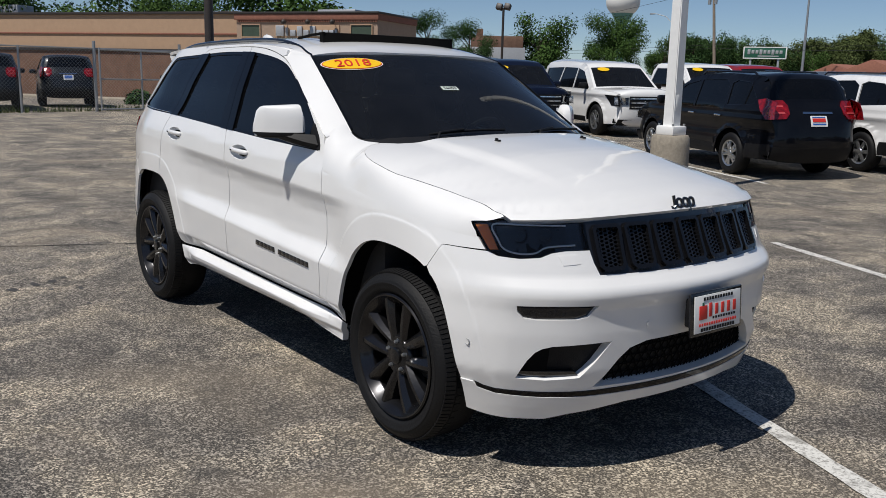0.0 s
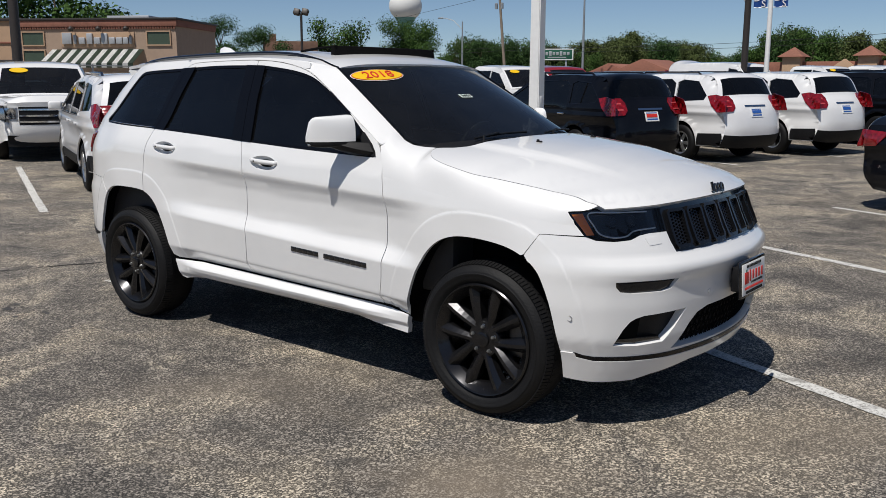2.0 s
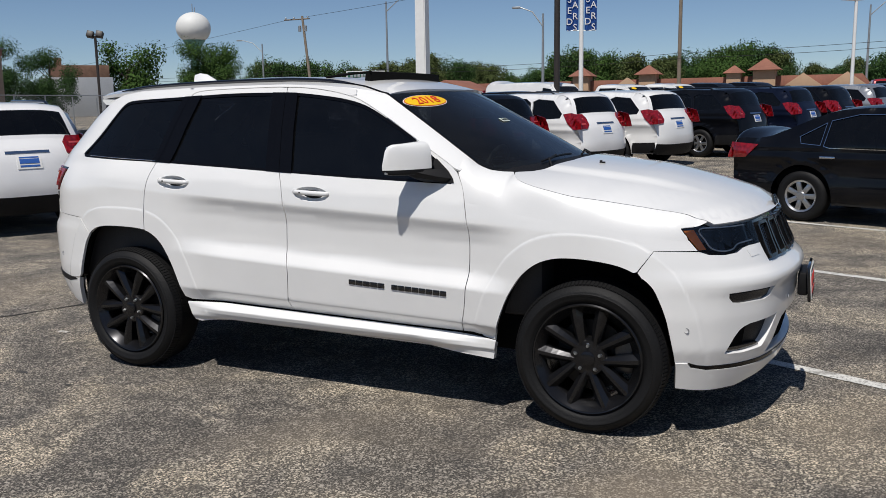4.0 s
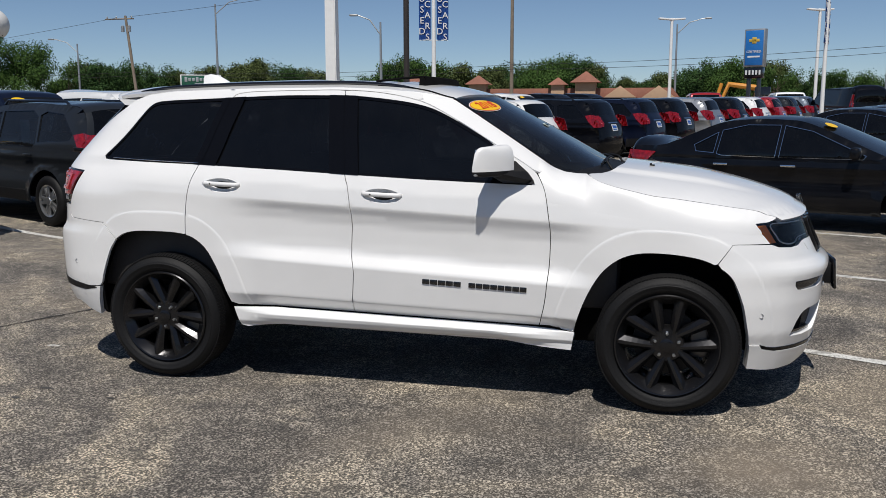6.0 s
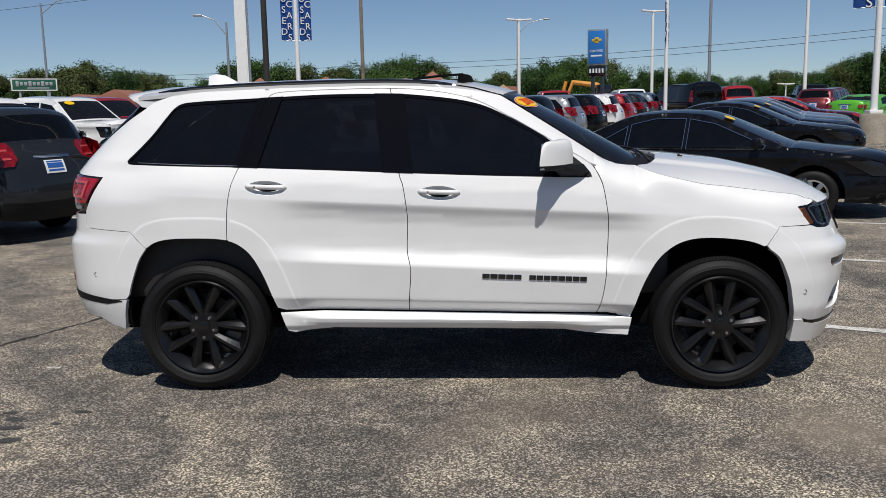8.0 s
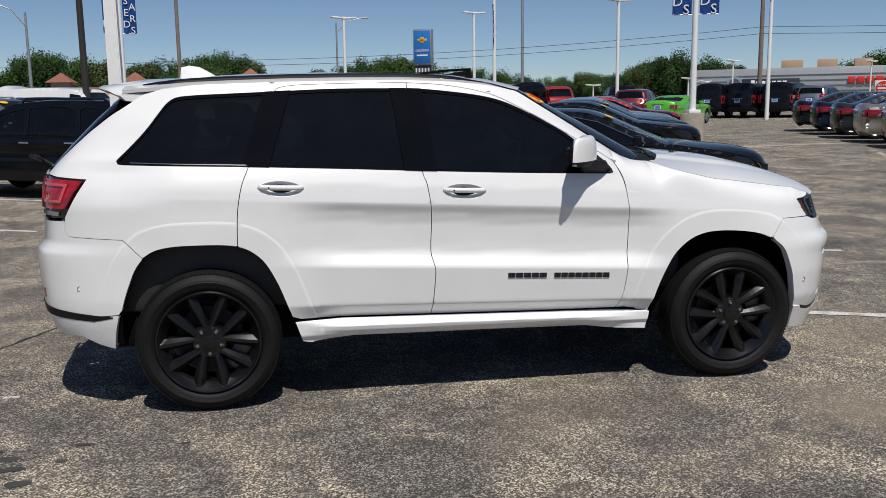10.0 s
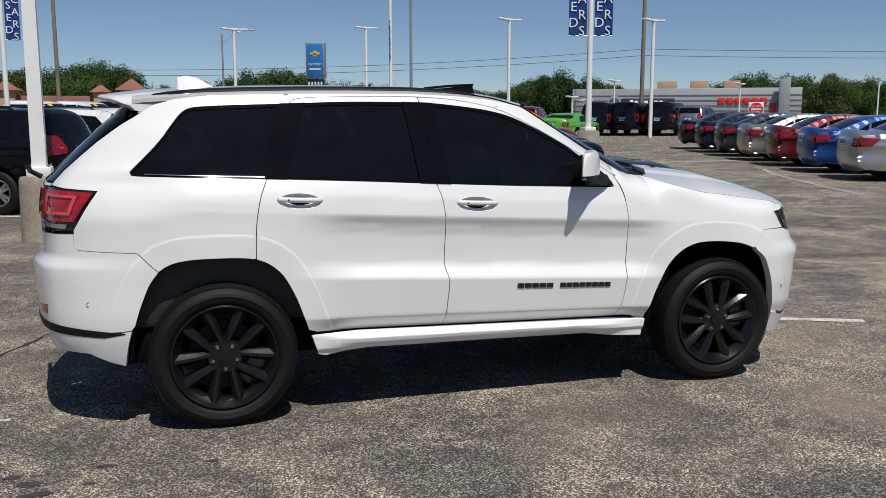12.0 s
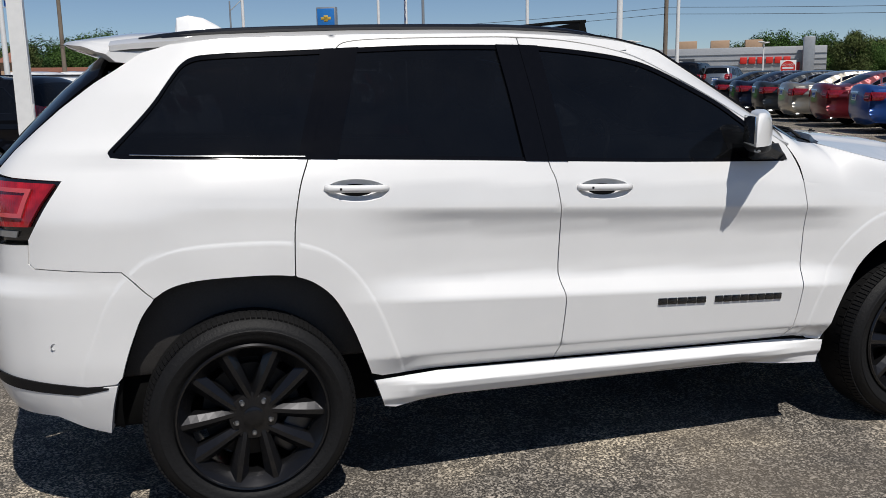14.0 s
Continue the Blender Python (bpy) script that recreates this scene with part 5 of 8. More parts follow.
bmesh.ops.recalc_face_normals(own, faces=own.faces[:])
part("spoiler", own, MW, subject)
part("rear_wiper", tube([(-2.38, -0.05, 1.265), (-2.44, -0.06, 1.30), (-2.42, -0.22, 1.325), (-2.40, -0.40, 1.34)], 0.014, 8), M["plastic"], subject)

# ---- roof: rails, fin, raised sunroof deflector ----
for sy in (-1, 1):
    xs = np.linspace(-1.76, 0.03, 24)
    y, z = roof_edge(xs)
    pts = [(x, sy * (yy - 0.085), float(roof(x, 1 - 0.085 / yy)[0, 2]) + 0.009 - 0.016 * (abs((x + 0.865) / 0.895) ** 8)) for x, yy in zip(xs, y)]
    part("roof_rail", tube(pts, 0.012, 8), M["gloss_black"], subject)
    for i in (2, 21):
        part("rail_foot", box(0.16, 0.03, 0.045, Matrix.Translation((pts[i][0], pts[i][1], pts[i][2] - 0.022)), 0.012), M["gloss_black"], subject)
for sy in (-1, 1):
    ditch = []
    for x in np.linspace(-0.02, 0.25, 10):
        yy = float(roof_edge(np.array([x]))[0][0])
        tt = 1 - (0.080 - 0.070 * smooth01((x + 0.02) / 0.27)) / yy
        ditch.append(tuple(roof(x, sy * tt)[0] + np.array([0, 0, 0.002])))
    ditch += [tuple(windshield(sy * 0.995, t)[0] + np.array([0, 0, 0.003])) for t in (0.99, 0.9, 0.75, 0.5, 0.25, 0.13)]
    part("windshield_moulding", tube(ditch, 0.006, 6), M["pillar"], subject)
own = bmesh.new()
secs = []
for x, h, w in ((-1.640, 0.0, 0.004), (-1.628, 0.072, 0.012), (-1.58, 0.080, 0.020), (-1.52, 0.066, 0.026), (-1.47, 0.036, 0.028), (-1.425, 0.006, 0.020)):
    zb = float(roof(x, 0.0)[0, 2]) - 0.004
    secs.append([own.verts.new((x, dy, zz)) for dy, zz in ((-w * 1.6, zb), (-w * 0.8, zb + h * 0.7), (-w * 0.3, zb + h * 0.97), (0, zb + h), (w * 0.3, zb + h * 0.97), (w * 0.8, zb + h * 0.7), (w * 1.6, zb))])
for a, b in zip(secs, secs[1:]):
    for k in range(6):
        own.faces.new((a[k], b[k], b[k + 1], a[k + 1]))
own.faces.new(secs[0])
own.faces.new(secs[-1][::-1])
bmesh.ops.recalc_face_normals(own, faces=own.faces[:])
part("antenna_fin", own, MW, subject)
df = bmesh.new()
n = 21
rows = []
for k in range(n):
    y = -0.46 + 0.92 * k / (n - 1)
    a = abs(y) / 0.46
    x = 0.095 - 0.05 * a ** 3
    zb = float(roof(0.0, y / 0.70)[0, 2]) - 0.010
    rows.append([df.verts.new(q) for q in ((x, y, zb), (x - 0.014, y, 1.786), (x - 0.024, y, 1.790), (x - 0.034, y, 1.786), (x - 0.042, y, zb))])
for a, b in zip(rows, rows[1:]):
    for k in range(4):
        df.faces.new((a[k], a[k + 1], b[k + 1], b[k]))
df.faces.new(rows[0])
df.faces.new(rows[-1][::-1])
for sy in (-0.45, 0.45):
    tube([(0.04, sy, 1.785), (-0.10, sy, 1.778), (-0.26, sy, 1.762)], 0.008, 6, df)
bmesh.ops.recalc_face_normals(df, faces=df.faces[:])
part("sunroof_deflector", df, M["under"], subject)

# ---- mirrors ----
def mirror_shell(up, sy):
    """The upper cap or the lower housing: flat behind, its front swept back towards the tip."""
    sq = lambda v, e: math.copysign(abs(v) ** e, v)
    own = bmesh.new()
    rings = []
    for k in range(17):
        t = k / 16
        y = 0.892 + 0.196 * t
        end = max(0.0, 1 - max(0.0, (t - 0.80) / 0.20) ** 2.4) ** 0.5 * min(1.0, 0.55 + 3.5 * t)
        xr = 0.535 - 0.082 * t
        th = (0.022 + 0.098 * (1 - t ** 2.0) ** 0.75) * (0.35 + 0.65 * end)
        zb = 1.280 - 0.004 * t
        hi = (0.136 - 0.012 * t) * (0.25 + 0.75 * end) if up else -(0.036 - 0.010 * t) * (0.3 + 0.7 * end)
        ring = []
        for j in range(25):
            a = math.pi * j / 24
            ring.append(own.verts.new((xr + th * (0.5 + 0.5 * sq(math.cos(a), 0.6)), sy * y, zb + hi * sq(math.sin(a), 0.55))))
        rings.append(ring)
    for a, b in zip(rings, rings[1:]):
        for j in range(24):
            own.faces.new((a[j], a[j + 1], b[j + 1], b[j]))
        own.faces.new((a[24], a[0], b[0], b[24]))
    own.faces.new(rings[0])
    own.faces.new(rings[-1][::-1])
    bmesh.ops.recalc_face_normals(own, faces=own.faces[:])
    return own


for sy in (-1, 1):
    part("mirror_cap", mirror_shell(True, sy), MW, subject)
    part("mirror_housing", mirror_shell(False, sy), M["plastic"], subject)
    own = bmesh.new()
    rings = []
    for y, x0, x1, z0, z1 in ((0.885, 0.565, 0.735, 1.206, 1.272), (0.93, 0.555, 0.685, 1.218, 1.274), (0.98, 0.535, 0.610, 1.238, 1.276), (1.02, 0.525, 0.570, 1.255, 1.278)):
        rings.append([own.verts.new((x, sy * y, z)) for x, z in ((x0, z0 + 0.012), (x0 + 0.02, z0), (x1 - 0.03, z0), (x1, z0 + 0.02), (x1 - 0.03, z1), (x0, z1))])
    for a, b in zip(rings, rings[1:]):
        for j in range(6):
            own.faces.new((a[j], a[(j + 1) % 6], b[(j + 1) % 6], b[j]))
    own.faces.new(rings[0])
    own.faces.new(rings[-1][::-1])
    bmesh.ops.recalc_face_normals(own, faces=own.faces[:])
    part("mirror_arm", own, M["plastic"], subject)
    gm = Matrix.Translation((0.4935, sy * 0.985, 1.338)) @ Matrix.Rotation(sy * math.atan2(0.082, 0.212), 4, "Z")
    part("mirror_glass", box(0.004, 0.165, 0.105, gm, 0.001), M["chrome"], subject)
    part("turn_lens", box(0.055, 0.020, 0.014, Matrix.Translation((0.484, sy * 1.066, 1.262)) @ Matrix.Rotation(sy * -0.5, 4, "Z"), 0.005), M["silver"], subject)

# ---- wheels ----
def black_wheel(at, side, turn=0.0):
    w = empty("wheel")
    w.parent = subject
    w.matrix_basis = Matrix.Translation(at) @ Matrix.Diagonal((1, side, 1, 1)) @ Matrix.Rotation(radians(turn), 4, "Y")
    R, h, rr = 0.372, 0.132, 0.280
    prof = [(rr - 0.012, -h + 0.02), (rr + 0.02, -h), (R - 0.06, -h - 0.004), (R - 0.02, -h + 0.015), (R, -h + 0.05), (R + 0.003, 0), (R, h - 0.058), (R - 0.006, h - 0.036), (R - 0.018, h - 0.016), (R - 0.036, h - 0.003), (R - 0.042, h + 0.001), (R - 0.046, h + 0.001), (R - 0.050, h + 0.004), (rr + 0.042, h + 0.005), (rr + 0.034, h + 0.004), (rr + 0.030, h + 0.001), (rr + 0.020, h), (rr + 0.008, h - 0.006), (rr - 0.002, h - 0.016), (rr - 0.010, h - 0.02)]
    part("tyre", lathe(prof, 72), M["tyre"], w)
    tr = bmesh.new()
    for k in range(120):
        a = 2 * math.pi * k / 120
        m = Matrix.Rotation(a, 4, "Y")
        box(0.0145, 0.042, 0.007, m @ Matrix.Translation((0.0, h - 0.042, R - 0.004)) @ Matrix.Rotation(radians(-16), 4, "X"), 0.0, tr)
        if k % 2:
            box(0.032, 0.032, 0.006, m @ Matrix.Translation((0.0, h - 0.088, R + 0.000)), 0.0, tr)
    part("tread", tr, M["tyre"], w)
    rm = lathe([(rr - 0.008, h - 0.018), (rr - 0.006, h - 0.010), (rr - 0.012, h - 0.004), (rr - 0.018, h - 0.006), (rr - 0.020, h - 0.010), (rr - 0.060, h - 0.042), (rr - 0.064, h - 0.056), (rr - 0.050, 0.01), (rr - 0.055, -h + 0.03)], 72)
    rim = part("rim", rm, M["rim_dark"], w)
    hub = lathe([(0.0, h - 0.018), (0.030, h - 0.018), (0.036, h - 0.021), (0.036, h - 0.030), (0.085, h - 0.036), (0.095, h - 0.050), (0.095, h - 0.09)], 40)
    part("hub", hub, M["rim_dark"], w)
    L = rr - 0.016
    for k in range(5):
        ang = radians(90 + 72 * k)
        c, sn = math.cos(ang), math.sin(ang)
        for s in (-1, 1):
            # a spoke of a pair: flat crown, wide sloping flanks, broader towards the rim
            own = bmesh.new()
            secs = []
            for t in np.linspace(0, 1, 9):
                r = 0.030 + (L - 0.030) * t
                off = s * (0.026 + 0.046 * t)
                crown = 0.0065 + 0.0030 * t
                flank = 0.011 + 0.017 * t
                hy = h - 0.040 + 0.020 * t + 0.010 * math.sin(math.pi * t)
                row = []
                for o, dy in ((-crown - flank * 1.15, -0.060), (-crown - flank, -0.004 - flank * 0.75), (-crown, 0.0), (crown, 0.0), (crown + flank, -0.004 - flank * 0.75), (crown + flank * 1.15, -0.060)):
                    u = off + o
                    row.append(own.verts.new((c * r - sn * u, hy + dy, sn * r + c * u)))
                secs.append(row)
            for a, b in zip(secs, secs[1:]):
                for j in range(5):
                    own.faces.new((a[j], a[j + 1], b[j + 1], b[j]))
            bmesh.ops.recalc_face_normals(own, faces=own.faces[:])
            part("spoke", own, M["rim_dark"], w, smooth=False)
        a = radians(90 + 72 * k)
        nut = lathe([(0.0, h - 0.018), (0.006, h - 0.019), (0.0085, h - 0.025), (0.0085, h - 0.045)], 6)
        nut = join(nut, lathe([(0.011, h - 0.034), (0.016, h - 0.036), (0.016, h - 0.045)], 16))
        bmesh.ops.translate(nut, vec=(0.062 * math.cos(a), 0, 0.062 * math.sin(a)), verts=nut.verts[:])
        part("lug_nut", nut, M["rim"], w)
    part("brake_disc", lathe([(0.05, 0.0), (0.175, 0.0), (0.175, 0.022), (0.10, 0.024), (0.09, 0.05), (0.05, 0.05)], 40), M["brake"], w)
    part("caliper", box(0.10, 0.08, 0.20, Matrix.Translation((0.165, 0.02, 0.03)), 0.02), M["darkmetal"], w)
    return w


for cx in (1.4575, -1.4575):
    for sy in (-1, 1):
        black_wheel((cx, sy * 0.812, 0.377), sy, 0.0 if cx > 0 else 36.0)
    arch = ARCH_FS if cx > 0 else ARCH_RS
    own = bmesh.new()
    rows = []
    for x, z in arch:
        if z < 0.43:
            continue
        xx, zz = cx + (x - cx) * 1.035, 0.38 + (z - 0.38) * 1.04
        yo = float(np.interp(abs(xx), [1.4, 1.65, 1.8, 1.95], [0.90, 0.89, 0.85, 0.80]))
        rows.append([own.verts.new((xx, y, zz)) for y in (-yo, -0.60, 0.60, yo)])
    for a, b in zip(rows, rows[1:]):
        for k in range(3):
            own.faces.new((a[k], a[k + 1], b[k + 1], b[k]))
    part("wheel_well", own, M["under"], subject)
    part("axle_block", box(0.95, 1.15, 0.42, Matrix.Translation((cx, 0, 0.52)), 0.05), M["under"], subject)
part("underbody", box(3.9, 1.55, 0.22, Matrix.Translation((-0.05, 0, 0.44)), 0.04), M["under"], subject)
part("underbody", box(1.75, 1.70, 0.16, Matrix.Translation((0.0, 0, 0.42)), 0.03), M["under"], subject)
part("exhaust", tube([(-2.2, 0.55, 0.38), (-1.9, 0.55, 0.38), (-1.7, 0.5, 0.42)], 0.04, 12), M["darkmetal"], subject)

# ---- cabin ----
part("cabin_floor", box(3.3, 1.62, 0.40, Matrix.Translation((-0.45, 0, 0.72)), 0.05), M["seat"], subject)
part("dashboard", box(0.42, 1.50, 0.34, Matrix.Translation((0.76, 0, 1.06)), 0.07, seg=3), M["seat"], subject)
part("engine_block", box(0.95, 1.3, 0.5, Matrix.Translation((1.5, 0, 0.78)), 0.05), M["under"], subject)
for sx, rake in ((0.0, -16), (-0.88, -20)):
    for sy in (0.37, -0.37):
        st = box(0.14, 0.50, 0.66, Matrix.Translation((sx - 0.30, sy, 1.12)) @ Matrix.Rotation(radians(rake), 4, "Y"), 0.06, seg=3)
        st = box(0.52, 0.50, 0.16, Matrix.Translation((sx, sy, 0.90)), 0.06, st, 3)
        part("seat", st, M["seat"], subject)
        part("headrest", box(0.11, 0.27, 0.19, Matrix.Translation((sx - 0.43, sy, 1.52)), 0.05, seg=3), M["seat_light"], subject)
ring = [(0.46 + 0.06 * math.sin(t), 0.37 + 0.185 * math.cos(t), 1.15 + 0.175 * math.sin(t)) for t in np.linspace(0, 2 * math.pi, 25)]
part("steering_wheel", tube(ring, 0.016, 8, caps=False), M["seat"], subject)
part("headliner", sheet(roof, [(-1.85, -0.93), (0.16, -0.93), (0.16, 0.93), (-1.85, 0.93)], np.arange(-1.8, 0.2, 0.2), np.linspace(-0.9, 0.9, 7), thick=0, step=0.15, lift=-0.05, centre=(-0.8, 0, 0.5)), M["seat"], subject)
part("rear_mirror", box(0.03, 0.22, 0.065, Matrix.Translation((0.53, 0.0, 1.545)), 0.02, seg=3), M["plastic"], subject)
# ---- on the windshield ----
def on_glass(s, t, lift=0.004):
    """A frame on the windshield: x to the car's left as read from ahead, y up the glass."""
    p = windshield(s, t)[0]
    up = windshield(s, t + 0.02)[0] - windshield(s, t - 0.02)[0]
    ac = windshield(s + 0.02, t)[0] - windshield(s - 0.02, t)[0]
    up, ac = Vector(up).normalized(), Vector(ac).normalized()
    n = ac.cross(up).normalized()
    up = n.cross(ac)
    m = Matrix((ac, up, n)).transposed().to_4x4()
    return Matrix.Translation(Vector(p) + n * lift) @ m


def glass_oval(rx, ry, lift):
    def fn(a, b):
        a, b = np.atleast_1d(a), np.atleast_1d(b)
        return windshield(-0.728 + a / 0.675, 0.870 + b / 0.85)
    return sheet(fn, oval(0, 0, rx, ry, 40), np.arange(-0.2, 0.21, 0.03), np.arange(-0.1, 0.11, 0.025), thick=0, step=0.02, lift=lift)


sticker = part("year_sticker", glass_oval(0.163, 0.066, 0.004), M["whitep"], subject, "yellow oval year sticker")
part("sticker_ring", glass_oval(0.158, 0.062, 0.0055), M["redink"], sticker)
part("sticker_face", glass_oval(0.153, 0.058, 0.007), M["yellow"], sticker)
lettering("2018", 0.098, 0.001, on_glass(-0.728, 0.868, 0.0085), M["redink"], "year_mark", sticker)
stock = part("stock_sticker", box(0.105, 0.036, 0.001, on_glass(-0.105, 0.545, 0.004)), M["paper"], subject, "small paper sticker")
lettering("56053", 0.034, 0.0006, on_glass(-0.105, 0.543, 0.0065), M["plastic"], "stock_mark", stock)


# ---- parked cars ----
def tyre_wheel(R, width, rim_r, parent, at, side, rim_mat, spokes=5, double=False):
    """A wheel with its outer face towards side (-1: right, 1: left)."""
    w = empty("wheel")
    w.parent = parent
    w.matrix_basis = Matrix.Translation(at) @ Matrix.Diagonal((1, side, 1, 1))
    h = width / 2
    prof = [(rim_r - 0.01, -h + 0.02), (rim_r + 0.02, -h), (R - 0.05, -h), (R - 0.015, -h + 0.02), (R, -h + 0.05), (R, h - 0.05), (R - 0.015, h - 0.02), (R - 0.05, h), (rim_r + 0.02, h), (rim_r - 0.01, h - 0.015)]
    part("tyre", lathe(prof, 36), M["tyre"], w)
    rm = lathe([(rim_r - 0.01, h - 0.015), (rim_r - 0.012, h - 0.005), (rim_r - 0.035, h - 0.02), (rim_r - 0.045, -0.02), (rim_r - 0.05, -h + 0.02)], 36)
    for k in range(spokes * (2 if double else 1)):
        if double:
            a = 2 * math.pi * ((k // 2) + (0.16 if k % 2 else -0.16)) / spokes
        else:
            a = 2 * math.pi * k / spokes
        L = rim_r - 0.02
        s = prism([(0.03, -0.030), (L, -0.020 if double else -0.035), (L, 0.020 if double else 0.035), (0.03, 0.030)], 0.03, Matrix.Rotation(-a, 4, "Y") @ Matrix.Translation((0, h - 0.02, 0)) @ Matrix.Rotation(radians(90), 4, "X"), 0.006)
        rm = join(rm, s)
    rm = join(rm, lathe([(0.0, h - 0.005), (0.05, h - 0.008), (0.065, h - 0.025), (0.065, h - 0.06)], 20))
    part("rim", rm, rim_mat, w)
    part("brake_disc", lathe([(0.02, -0.01), (rim_r * 0.72, -0.01), (rim_r * 0.72, 0.01), (0.02, 0.012)], 24), M["brake"], w)
    return w


